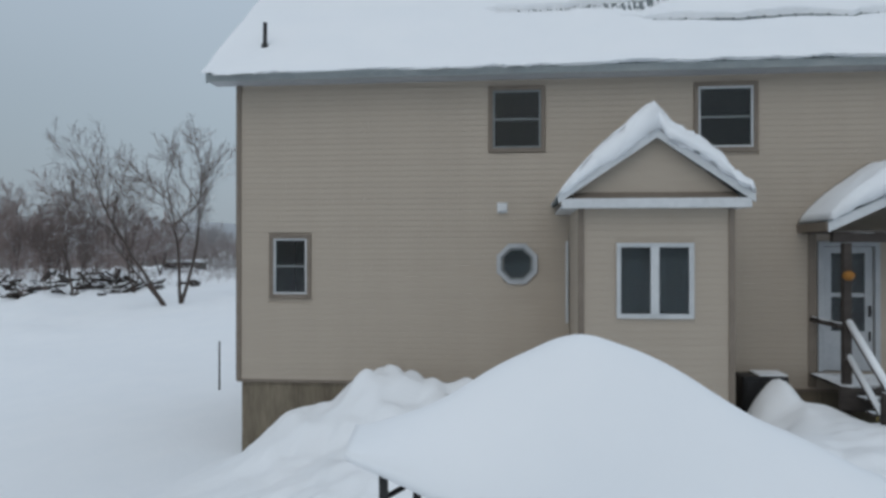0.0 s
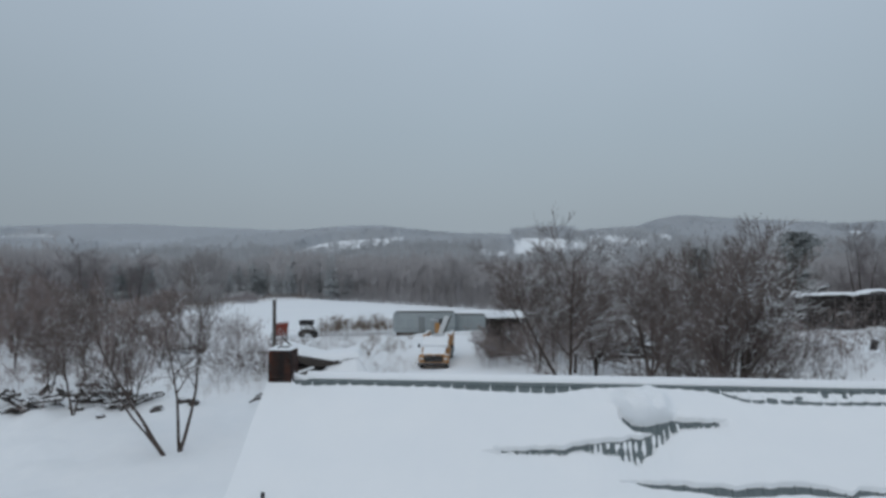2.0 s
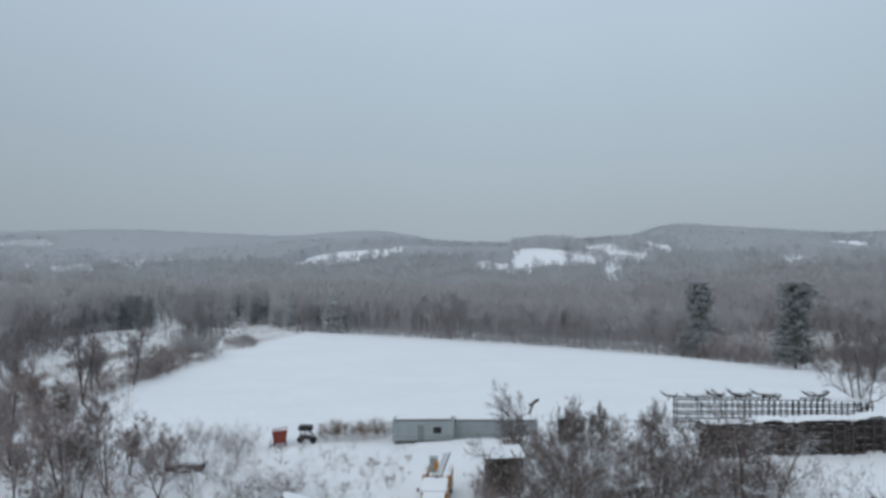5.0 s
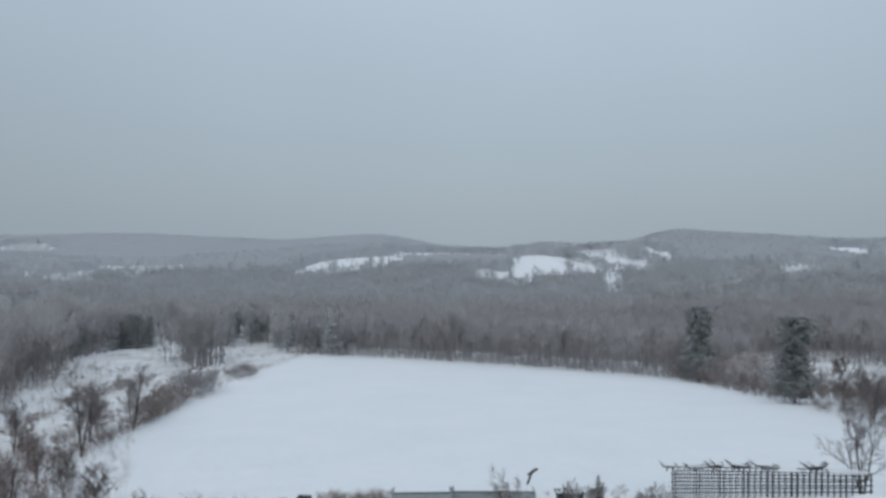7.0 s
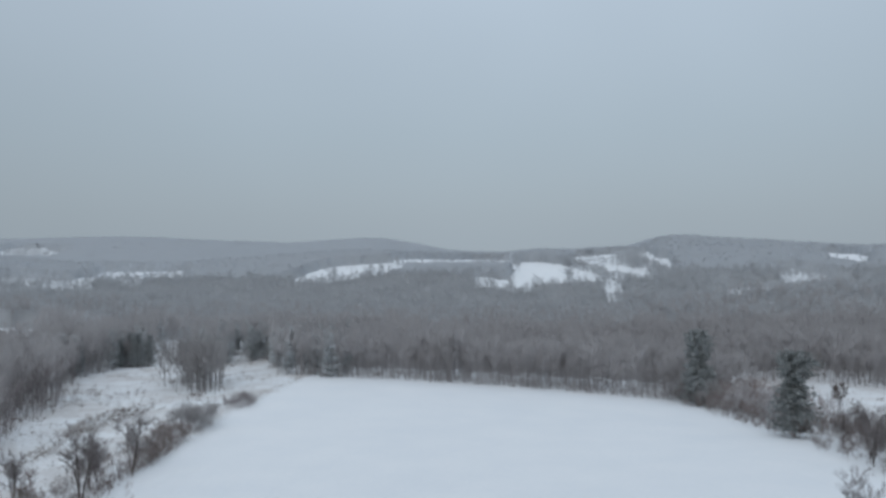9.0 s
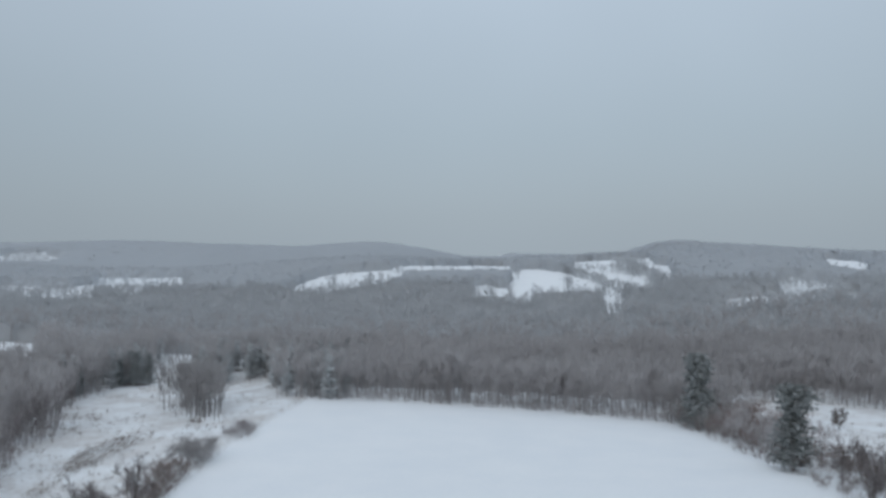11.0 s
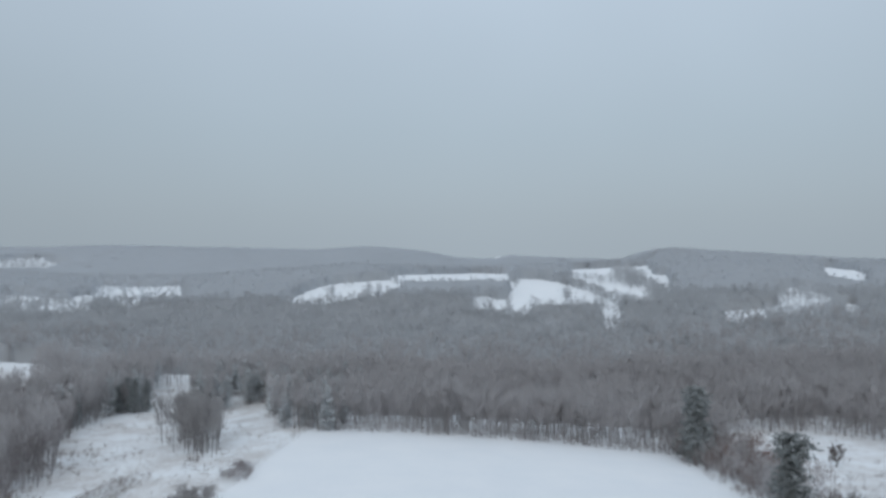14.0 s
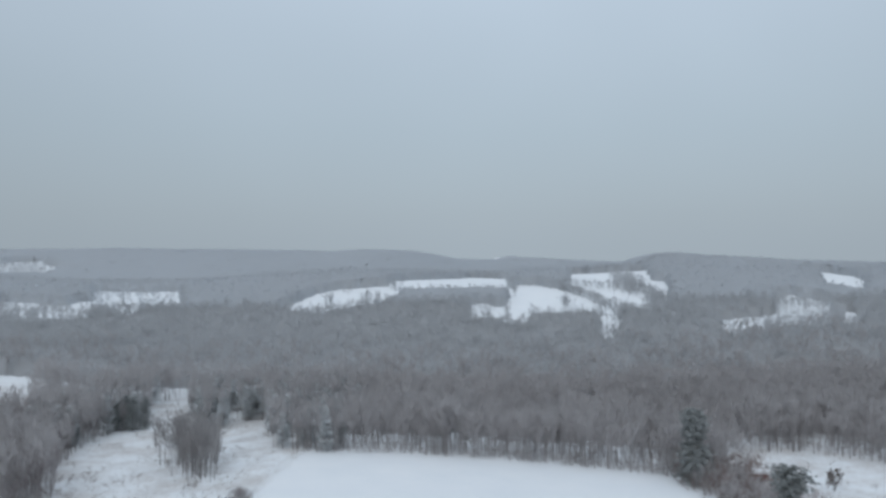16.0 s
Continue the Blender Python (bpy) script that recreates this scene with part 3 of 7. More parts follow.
canopy("hill_canopy", M_RIDGE, np.linspace(-1650, 1650, 360), np.linspace(1222, 2300, 130), 11.5, .8, 64, "dense canopy on the farther hills, tinted grey for haze", far_ok)
canopy("ridge_canopy", M_RIDGE, np.linspace(-2600, 2600, 220), np.linspace(2290, 4300, 100), 12.0, 1.0, 63, "canopy along the farthest ridges, tinted pale grey for haze", far_ok)
wx, wy = scatter(6000, -900, 900, 780, 1250)
keep = free(wx, wy) & (np.abs(wx) < 0.66 * wy + 60)
for p in THIN_SLOPES:
    keep &= ~inside(wx, wy, p) | (rng.rand(len(wx)) < .42)
wx, wy = wx[keep], wy[keep]
wh = 11.5 + 2.2 * rng.rand(len(wx)) + 0.6 * wave(wx, wy, 140, 7)
stand("hill_woods", M_WOODS_HILL, T_FAR, wx, wy, wh, 3, "woods covering the hills across the valley, tinted grey for haze", "woods", 1.6)
# hedges and lone trees on the open slopes
def along(pts, n, wide):
    q = rng.rand(n) * (len(pts) - 1)
    k = np.minimum(q.astype(int), len(pts) - 2)
    p = np.array(pts, float)
    at = p[k] + (p[k + 1] - p[k]) * (q - k)[:, None] + rng.randn(n, 2) * np.array([wide, wide * 2.2])
    return at[:, 0], at[:, 1]


HEDGES = ((((149, 884), (170, 847), (182, 803)), 150, 1.2), (((231, 905), (234, 895)), 190, 9.0), (((239, 812), (240, 800)), 130, 7.5), (((139, 806), (140, 802)), 26, 2.6),
          (((155, 912), (214, 908)), 60, 2.0), (((183, 802), (192, 796)), 34, 4.0), (((192, 745), (245, 770)), 60, 6.0), (((205, 715), (235, 740)), 30, 5.0), (((150, 660), (185, 760)), 26, 5.0),
          (((-124, 842), (-124, 836)), 22, 3.5), (((-83, 848), (-83, 842)), 22, 3.5), (((-111, 889), (-110, 886)), 8, 3.0), (((-52, 916), (-60, 905)), 16, 2.5), (((-145, 800), (-120, 775)), 26, 6.0),
          (((-66, 810), (-58, 792)), 12, 4.0), (((-36, 880), (76, 880)), 90, 3.5), (((-20, 812), (66, 806)), 90, 6.0), (((300, 655), (390, 720)), 60, 8.0), (((280, 640), (330, 700)), 40, 9.0), (((70, 775), (94, 900)), 16, 2.0))
lines = [along(*v) for v in HEDGES]
wx, wy = np.concatenate([v[0] for v in lines]), np.concatenate([v[1] for v in lines])
for cx, cy, rx, ry, n in ((246, 965, 17, 62, 170), (249, 842, 12, 40, 120)):
    q, ang = rng.rand(n) ** .5, rng.rand(n) * 6.283
    wx, wy = np.concatenate([wx, cx + rx * q * np.cos(ang)]), np.concatenate([wy, cy + ry * q * np.sin(ang)])
qx, qy = scatter(900, -895, -720, 1300, 1580)
keep = inside(qx, qy, SLOPE_FAR)
wx, wy = np.concatenate([wx, qx[keep]]), np.concatenate([wy, qy[keep]])
qx, qy = scatter(1500, -560, -280, 730, 1150)
keep = (inside(qx, qy, THIN_WEST) | inside(qx, qy, THIN_WEST_UP) | inside(qx, qy, THIN_WEST_LOW)) & (rng.rand(len(qx)) < .22)
wx, wy = np.concatenate([wx, qx[keep]]), np.concatenate([wy, qy[keep]])
stand("slope_trees", M_WOODS_HAZE, T_FAR, wx, wy, 6 + 5 * rng.rand(len(wx)), 8, "single trees and hedges dotted over the open slopes", "trees", 1.6)
# undergrowth along the front of the woods
wx, wy = scatter(5200, -54, 330, 262, 372)
deep = wy - (305 - 0.0016 * (wx - 10) ** 2 * (np.abs(wx) < 110))
keep = free(wx, wy) & ((rng.rand(len(wx)) < np.exp(-deep / 15)) | ((wx > 112) & (rng.rand(len(wx)) < .35)))
wx, wy = wx[keep], wy[keep]
stand("undergrowth", M_WOODS, T_BUSH, wx, wy, 1.5 + 4.5 * rng.rand(len(wx)), 9, "grey undergrowth at the foot of the woods", "undergrowth", .8)
wx, wy = scatter(3000, -54, 108, 262, 325)
deep = wy - (305 - 0.0016 * (wx - 10) ** 2)
keep = (deep > -1.5) & (deep < 16)
wx, wy = wx[keep], wy[keep]
stand("undergrowth", M_WOODS, T_BUSH, wx, wy, .8 + 2.0 * rng.rand(len(wx)), 16, "low grey scrub under the front of the woods", "undergrowth", 1.3)
wx, wy = scatter(2600, -330, -105, 130, 430)
keep = free(wx, wy)
wx, wy = wx[keep], wy[keep]
stand("undergrowth", M_WOODS, T_BUSH, wx, wy, 1.5 + 4.0 * rng.rand(len(wx)), 10, "grey undergrowth among the trees beyond the hollow", "undergrowth", .8)
q = rng.rand(105)
cx, cy = -82.5 - 22 * q + 6.5 * rng.randn(105) * (.55 + .5 * q), 257 + 52 * q + 3.5 * rng.randn(105)
stand("hollow_clump", M_WOODS_DARK, T_EDGE, cx, cy, 13.5 + 5 * rng.rand(105), 13, "dense clump of leafless trees beside the hollow", "trees", .9)
q = rng.rand(60)
stand("hollow_clump", M_WOODS_DARK, T_BUSH, -84 - 22 * q + 5 * rng.randn(60), 262 + 50 * q, 2 + 4 * rng.rand(60), 14, "bushes under a clump of leafless trees", "bushes", .8)
ex, ey = scatter(700, 108, 330, 328, 410)
keep = free(ex, ey)
stand("woods_edge", M_WOODS, T_EDGE, ex[keep], ey[keep], 14 + 6 * rng.rand(int(keep.sum())), 15, "grey leafless woods beyond a snowy clearing", "woods")
# conifers mixed into the stand on the far side of the hollow
wx, wy = scatter(900, -190, -40, 300, 430)
keep = free(wx, wy) & (rng.rand(len(wx)) < 0.30)
wx, wy = wx[keep], wy[keep]
stand("pine_stand", M_PINE_HAZE, T_PINE, wx, wy, 13 + 7 * rng.rand(len(wx)), 5, "dark snow-dusted pines among bare trees", "conifers")


# ---- the house: its own axes run right along the front wall, into the house, and up ----
HOUSE = pose(0.96, 13.74, 0, 0, 0, -6)
house = thing("house", HOUSE, "two-storey house with tan vinyl siding and a snow-covered green metal roof", "house")
S0, S1, DEEP = -4.95, 11.0, 6.8
OPENINGS = ((-4.24, -3.58, 2.19, 3.26), (-0.03, 0.86, 4.93, 6.01), (3.69, 4.655, 4.89, 6.0), (0.16, 0.68, 2.52, 3.04), (5.84, 6.71, 0.87, 3.10))


def wall_shape(a, b, lo, hi, front, back, holes):
    """A wall in one piece with rectangular openings right through it."""
    sh, seen = Shape(), {}
    ss = sorted({a, b, *[h[0] for h in holes], *[h[1] for h in holes]})
    zs = sorted({lo, hi, *[max(h[2], lo) for h in holes], *[min(h[3], hi) for h in holes]})

    def at(i, d, j):
        if (i, d, j) not in seen:
            seen[i, d, j] = len(sh.v)
            sh.v.append((ss[i], d, zs[j]))
        return seen[i, d, j]

    def full(i, j):
        if not (0 <= i < len(ss) - 1 and 0 <= j < len(zs) - 1):
            return False
        s, z = (ss[i] + ss[i + 1]) / 2, (zs[j] + zs[j + 1]) / 2
        return not any(h[0] < s < h[1] and h[2] < z < h[3] for h in holes)

    for i in range(len(ss) - 1):
        for j in range(len(zs) - 1):
            if not full(i, j):
                continue
            for d in (front, back):
                sh.f.append((at(i, d, j), at(i + 1, d, j), at(i + 1, d, j + 1), at(i, d, j + 1)))
            for di, dj, p, q in ((-1, 0, (i, j), (i, j + 1)), (1, 0, (i + 1, j), (i + 1, j + 1)), (0, -1, (i, j), (i + 1, j)), (0, 1, (i, j + 1), (i + 1, j + 1))):
                if not full(i + di, j + dj):
                    sh.f.append((at(p[0], front, p[1]), at(q[0], front, q[1]), at(q[0], back, q[1]), at(p[0], back, p[1])))
    return sh


part("front_wall", wall_shape(S0, S1, 0.52, 6.3, 0.02, 0.2, OPENINGS), M_SIDING, house)
shell = Shape().box(S0, S0 + .18, .2, DEEP, .52, 6.2).box(S1 - .18, S1, .2, DEEP, .52, 6.2).box(S0 + .18, S1 - .18, DEEP - .18, DEEP, .52, 6.2)
for e in (S0, S1 - .18):
    shell.prism(((0.02, 6.2), (DEEP, 6.2), (3.4, 8.95)), 0, e, e + .18)
part("outer_walls", shell, M_SIDING, house)
part("interior", Shape().box(S0 + .2, S1 - .2, 3.0, 3.1, .6, 6.1).box(S0 + .2, S1 - .2, .21, 3.0, 3.45, 3.7).box(S0 + .2, S1 - .2, .21, DEEP - .2, .5, .62).box(S0 + .2, S1 - .2, .21, DEEP - .2, 6.12, 6.18), M_DARKROOM, house, "near-black room walls, the rooms' dimness put into their colour")
part("foundation", Shape().box(S0 + .06, S1 - .06, .06, DEEP - .06, -2.2, .52), M_CONCRETE, house, "stained concrete foundation")
part("sill_board", Shape().box(S0 - .01, S1, -.012, .03, .50, .56), M_TRIM, house)
part("corner_trim", Shape().soft(S0 - .03, S0 + .07, -.03, .06, .52, 6.24, .008), M_TRIM, house, "brown-grey corner trim")

BAY_A, BAY_B, BAY_D, BAY_LO, BAY_HI = 1.39, 3.74, -2.07, 0.30, 3.70
BAY_WIN = (2.00, 3.11, 2.00, 3.11)
bay = thing("bay", Matrix.Identity(4), "", "")
bay.parent = house
bay_wall = wall_shape(BAY_A, BAY_B, BAY_LO, BAY_HI, BAY_D + .02, BAY_D + .16, (BAY_WIN,))
for e in (BAY_A, BAY_B - .14):
    part("bay_side_wall", Shape().box(e, e + .14, BAY_D + .16, 0.0, BAY_LO, BAY_HI), M_SIDING, bay)
part("bay_floor", Shape().box(BAY_A + .14, BAY_B - .14, BAY_D + .16, 0.0, BAY_LO, BAY_LO + .12), M_SIDING, bay)
part("bay_wall", bay_wall, M_SIDING, bay)
part("bay_foundation", Shape().box(BAY_A + .15, BAY_B - .15, BAY_D + .2, 0.0, -2.0, BAY_LO), M_CONCRETE, bay)
for e0, e1 in ((BAY_A - .012, BAY_A + .08), (BAY_B - .08, BAY_B + .012)):
    part("corner_trim", Shape().soft(e0, e1, BAY_D - .015, BAY_D + .07, BAY_LO, BAY_HI, .006), M_TRIM, bay)
part("downspout", Shape().tube((BAY_A - .055, -.06, 3.2), (BAY_A - .055, -.06, 1.7), .026, .026, 8), M_WHITE, bay, "white metal downspout")

# gable roof of the bay
GA, GB, GM, GE, GP = 1.06, 3.98, 2.545, 3.77, 4.76
part("frieze_board", Shape().soft(GA + .05, GB - .05, BAY_D - .26, BAY_D - .21, GE - .10, GE + .05, .008), M_WHITE, bay, "white painted frieze board")
part("gable_panel", Shape().prism(((GA + .02, GE - .02), (GB - .02, GE - .02), (GM, GP + .03)), 1, BAY_D - .05, BAY_D + .02), M_SIDING, bay)
part("pent_ledge", Shape().prism(((BAY_D - .24, GE + .05), (BAY_D - .02, GE + .17), (BAY_D - .02, GE + .02)), 0, GA + .25, GB - .25), M_TRIM, bay)
part("soffit", Shape().box(GA + .06, GB - .06, BAY_D - .21, -.01, GE - .09, GE - .05), M_WHITE, bay)
for e, nm in ((GA, "rake_board"), (GB, "rake_board")):
    k = (GP - GE) / (GM - e)
    part(nm, Shape().prism(((e, GE - .02), (GM, GP - .02), (GM, GP + .12), (e, GE + .12)), 1, BAY_D - .27, BAY_D - .22), M_WHITE, bay, "white painted rake board")
    part("roof_slope", Shape().prism(((e, GE + .05), (GM, GP + .05), (GM, GP + .10), (e, GE + .10)), 1, BAY_D - .22, 0.0), M_METALROOF, bay)


def roof_snow_shape(outline, d0, d1, steps, seed, lump, swell=0.0):
    """A snow cap over a gable: a rounded outline carried back to the wall, lumpy."""
    rs = np.random.RandomState(seed)
    n, sh = len(outline), Shape()
    for i in range(steps + 1):
        q = i / steps
        d = d0 + (d1 - d0) * q
        c = np.array(outline).mean(0)
        f = 0.97 if i == 0 else 1.0
        for k, (s, z) in enumerate(outline):
            w = lump * float(1.1 * wave(np.array(s), np.array(d), .75, seed) + .8 * wave(np.array(s), np.array(d), .31, seed + 1) + .35 * rs.randn()) * (k not in (0, n - 1))
            if k > n // 2:
                w += swell * float(sstep(0.0, .5, q)) * math.sin(math.pi * (k - n // 2) / (n - n // 2))
            sh.v.append((c[0] + (s - c[0]) * f + w * .6, d - (.03 + lump * .7 * float(wave(np.array(s), np.array(z), .4, seed + 2)) if i == 0 else 0), c[1] + (z - c[1]) * f + w))
    for i in range(steps):
        for k in range(n):
            a, b = i * n + k, i * n + (k + 1) % n
            sh.f.append((a, b, b + n, a + n))
    sh.f.append(tuple(range(n))[::-1])
    sh.f.append(tuple(range(steps * n, steps * n + n)))
    return sh


def capped(a, b, m, e, p, thick, n=10, peak=0.0, windward=1.16):
    """Outline of a snow cap on a gable from a over the ridge m to b."""
    low = [(a - .02, e + .10), *[(a + (m - a) * i / n, e + .10 + (p - e) * i / n) for i in range(1, n)], (m, p + .10), *[(m + (b - m) * i / n, p + .10 + (e - p) * i / n) for i in range(1, n + 1)]]
    high = []
    for i in range(2 * n + 1):
        q = i / n
        s = a + (m - a) * q if q <= 1 else m + (b - m) * (q - 1)
        z = e + (p - e) * (q if q <= 1 else 2 - q)
        u = abs(q - 1)
        high.append((s - peak * (1 - u), z + .10 + thick * (1 - u ** 3) ** 0.6 * (0.8 + .35 * (1 - u)) * (windward if q < 1 else .92)))
    return low + high[::-1][1:-1]


solid("bay_roof_snow", roof_snow_shape(capped(GA, GB, GM, GE, GP, .36, 20, .10, .98), BAY_D - .30, .0, 30, 4, .036, .10), M_ROOFSNOW, HOUSE, "thick lumpy snow on the gabled bay roof", "roof snow", smooth=True)


def window(parent, box, d, curtain, name="window", mullion=False, trim=M_TRIM, trim_w=.08, frame_mat=M_WHITE):
    """A vinyl window: trim, frame, meeting rail or mullion, panes, sill."""
    s, e, lo, hi = box
    w = new(name)
    w.parent = parent
    t = trim_w
    ring = Shape().soft(s - t, s, d - .035, d + .02, lo - t, hi + t, .006).soft(e, e + t, d - .035, d + .02, lo - t, hi + t, .006)
    ring.soft(s, e, d - .035, d + .02, hi, hi + t, .006).soft(s, e, d - .045, d + .02, lo - t, lo, .006)
    part("trim", ring, trim, w)
    f = .038
    fr = Shape().soft(s, s + f, d - .01, d + .08, lo, hi, .006).soft(e - f, e, d - .01, d + .08, lo, hi, .006)
    fr.soft(s + f, e - f, d - .01, d + .08, hi - f, hi, .006).soft(s + f, e - f, d - .01, d + .08, lo, lo + f, .006)
    part("frame", fr, frame_mat, w)
    if mullion:
        c = (s + e) / 2
        part("mullion", Shape().soft(c - .065, c + .065, d - .015, d + .08, lo + f, hi - f, .008), M_WHITE, w)
        panes = ((s + f, c - .065, lo + f, hi - f), (c + .065, e - f, lo + f, hi - f))
    else:
        c = (lo + hi) / 2
        part("meeting_rail", Shape().soft(s + f, e - f, d + .0, d + .06, c - .016, c + .016, .004), M_DULL, w)
        panes = ((s + f, e - f, lo + f, c - .022), (s + f, e - f, c + .022, hi - f))
    for a, b, z0, z1 in panes:
        p = part("pane", Shape().box(a, b, d + .035, d + .041, z0, z1), M_GLASS, w)
        p.visible_shadow = False
    if curtain:
        cu, n = Shape(), 26
        for i in range(n + 1):
            q = s + f + (e - s - 2 * f) * i / n
            y = d + .13 + .02 * math.sin(i * 1.9) + .008 * math.sin(i * 4.3)
            cu.v += [(q, y, lo + .02), (q, y, hi - .02)]
        cu.f += [(2 * i, 2 * i + 2, 2 * i + 3, 2 * i + 1) for i in range(n)]
        part("curtain", cu, M_CURTAIN, w, "grey net curtain", True)
    return w


window(house, OPENINGS[0], 0.0, False)
window(house, OPENINGS[1], 0.0, False, frame_mat=M_DULL)
window(house, OPENINGS[2], 0.0, False)
window(bay, BAY_WIN, BAY_D, True, mullion=True, trim=M_WHITE, trim_w=.03)

# octagon window
octo = new("octagon_window")
octo.parent = house


def octagon(r, c=(.42, 2.78)):
    return [(c[0] + r * math.cos(math.pi / 8 + i * math.pi / 4) / math.cos(math.pi / 8), c[1] + r * math.sin(math.pi / 8 + i * math.pi / 4) / math.cos(math.pi / 8)) for i in range(8)]


for nm, r0, r1, d0, d1, mat in (("trim", .375, .30, -.05, .02, M_GREYTRIM), ("frame", .30, .255, -.02, .06, M_DULL)):
    sh = Shape()
    o, q = octagon(r0), octagon(r1)
    for i in range(8):
        j = (i + 1) % 8
        sh.prism((o[i], o[j], q[j], q[i]), 1, d0, d1)
    part(nm, sh, mat, octo)
part("pane", Shape().prism(octagon(.255), 1, .02, .026), M_GLASS, octo).visible_shadow = False
part("blind", Shape().prism(octagon(.25), 1, .10, .11), M_CURTAIN, octo, "pale grey blind")
part("vent_hood", Shape().soft(.05, .24, -.02, .0, 3.73, 3.92, .004).prism(((-.13, 3.76), (-.02, 3.90), (-.02, 3.76)), 0, .07, .22), M_WHITE, house, "small white dryer vent hood")

for x in (.56, .86):
    part("wall_pipe", Shape().soft(x - .05, x + .05, -.10, -.008, .72, .99, .012), M_BLACK, house, "short dark pipe on the wall")

# door with a glazed upper half, in a white frame; both greyed for canopy shade
door = new("door")
door.parent = house
s, e, lo, hi = OPENINGS[4]
part("door_frame", Shape().soft(s - .09, s, -.03, .12, lo, hi + .09, .006).soft(e, e + .09, -.03, .12, lo, hi + .09, .006).soft(s, e, -.03, .12, hi, hi + .09, .006), M_GREYTRIM, door)
leaf = wall_shape(s + .01, e - .01, lo + .02, hi - .01, .03, .075, ((s + .15, e - .15, lo + .72, hi - .12),))
leaf.soft(s + .15, e - .15, .035, .07, lo + 1.33, lo + 1.40, .005)
part("leaf", leaf, M_GREYTRIM, door, "white door with glazed upper half, greyed for the canopy's shade")
part("pane", Shape().box(s + .15, e - .15, .05, .056, lo + .72, hi - .12), M_GLASS, door).visible_shadow = False
part("handle", Shape().soft(e - .10, e - .055, -.01, .03, lo + .98, lo + 1.18, .008).tube((e - .08, -.01, lo + 1.08), (e - .08, -.05, lo + 1.08), .02, .02), M_BLACK, door, "black door handle")
part("lower_latch", Shape().soft(e - .09, e - .06, .0, .03, lo + .55, lo + .72, .006), M_BLACK, door)
part("siding_post", Shape().soft(s - .26, s - .12, -.03, .0, .6, 3.4, .006), M_TRIM, house)

# main roof: ribbed metal sheets, ridge cap, drip edge
EAVE_D, EAVE_Z, PITCH, RIDGE_D = -.45, 6.33, .764, 3.40
ROOF_A, ROOF_B = -5.38, 11.35
RIDGE_Z = EAVE_Z + (RIDGE_D - EAVE_D) * PITCH
SLOPE = math.hypot(RIDGE_D - EAVE_D, RIDGE_Z - EAVE_Z)
part("roof", Shape().prism(((EAVE_D, EAVE_Z - .06), (RIDGE_D, RIDGE_Z - .06), (2 * RIDGE_D - EAVE_D, EAVE_Z - .06), (2 * RIDGE_D - EAVE_D, EAVE_Z), (RIDGE_D, RIDGE_Z), (EAVE_D, EAVE_Z)), 0, ROOF_A, ROOF_B), M_METALROOF, house, "green-grey ribbed metal roof")
fascia = part("fascia", Shape().soft(ROOF_A, ROOF_B, EAVE_D - .02, EAVE_D + .03, EAVE_Z - .125, EAVE_Z + .01, .008), M_FASCIA, house, "grey-green metal fascia and drip edge")
part("soffit", Shape().box(ROOF_A, ROOF_B, EAVE_D + .03, .02, EAVE_Z - .12, EAVE_Z - .08), M_GREYTRIM, house)
part("gable_board", Shape().prism(((EAVE_D, EAVE_Z - .16), (RIDGE_D, RIDGE_Z - .16), (RIDGE_D, RIDGE_Z), (EAVE_D, EAVE_Z)), 0, ROOF_A - .02, ROOF_A), M_METALROOF, house)
u_dir = Vector((0, RIDGE_D - EAVE_D, RIDGE_Z - EAVE_Z)).normalized()
u_nrm = Vector((0, -u_dir.z, u_dir.y))
rib = Shape()
for a, b, h in ((-.022, .022, .022),):
    c = [Vector((x, 0, 0)) + u_nrm * w for x, w in ((-.03, 0), (-.014, h), (.014, h), (.03, 0))]
    rib.add([p for p in c] + [p + u_dir * SLOPE for p in c], [(0, 1, 5, 4), (1, 2, 6, 5), (2, 3, 7, 6), (0, 4, 7, 3), (0, 3, 2, 1), (4, 5, 6, 7)])
rib_mesh = rib.mesh("rib", M_METALROOF)
for i in range(55):
    rb = part("rib", rib_mesh, None, house)
    rb.location = (ROOF_A + .12 + i * .30, EAVE_D, EAVE_Z)
part("ridge_cap", Shape().prism(((RIDGE_D - .17, RIDGE_Z - .085), (RIDGE_D, RIDGE_Z + .05), (RIDGE_D + .17, RIDGE_Z - .085), (RIDGE_D + .17, RIDGE_Z - .12), (RIDGE_D, RIDGE_Z), (RIDGE_D - .17, RIDGE_Z - .12)), 0, ROOF_A + .9, ROOF_B), M_METALROOF, house)

# the snow on the front slope: a sheet with two slide cracks, a scalloped lower edge and a bare strip under the ridge
rs_s = np.linspace(ROOF_A - .03, ROOF_B + .03, 800)
rs_r = np.concatenate((np.linspace(.0, 1.8, 50)[:-1], np.linspace(1.8, 3.9, 130)[:-1], np.linspace(3.9, SLOPE + .02, 55)))
gs, gr = np.meshgrid(rs_s, rs_r)
edge = -.015 + .06 * (1 - np.abs(np.sin(gs * 2.6 + 1.1 * np.sin(gs * 1.3)))) + .025 * wave(gs, gs * 0, 1.7, 2) + .02 + .10 * sstep(-5.12, -5.25, gs) - .12 * sstep(-5.15, -5.05, gs) * sstep(-4.25, -4.45, gs) + .05 * sstep(2, 7, gs)
thick = (.155 + .018 * wave(gs, gr, 2.4, 6) + .04 * np.exp(-((gr - edge - .10) / .10) ** 2)) * sstep(0, .06, gr - edge) ** .5
on_ribs = np.exp(-(np.sin(math.pi * (gs - ROOF_A - .12) / .30) / .24) ** 2)
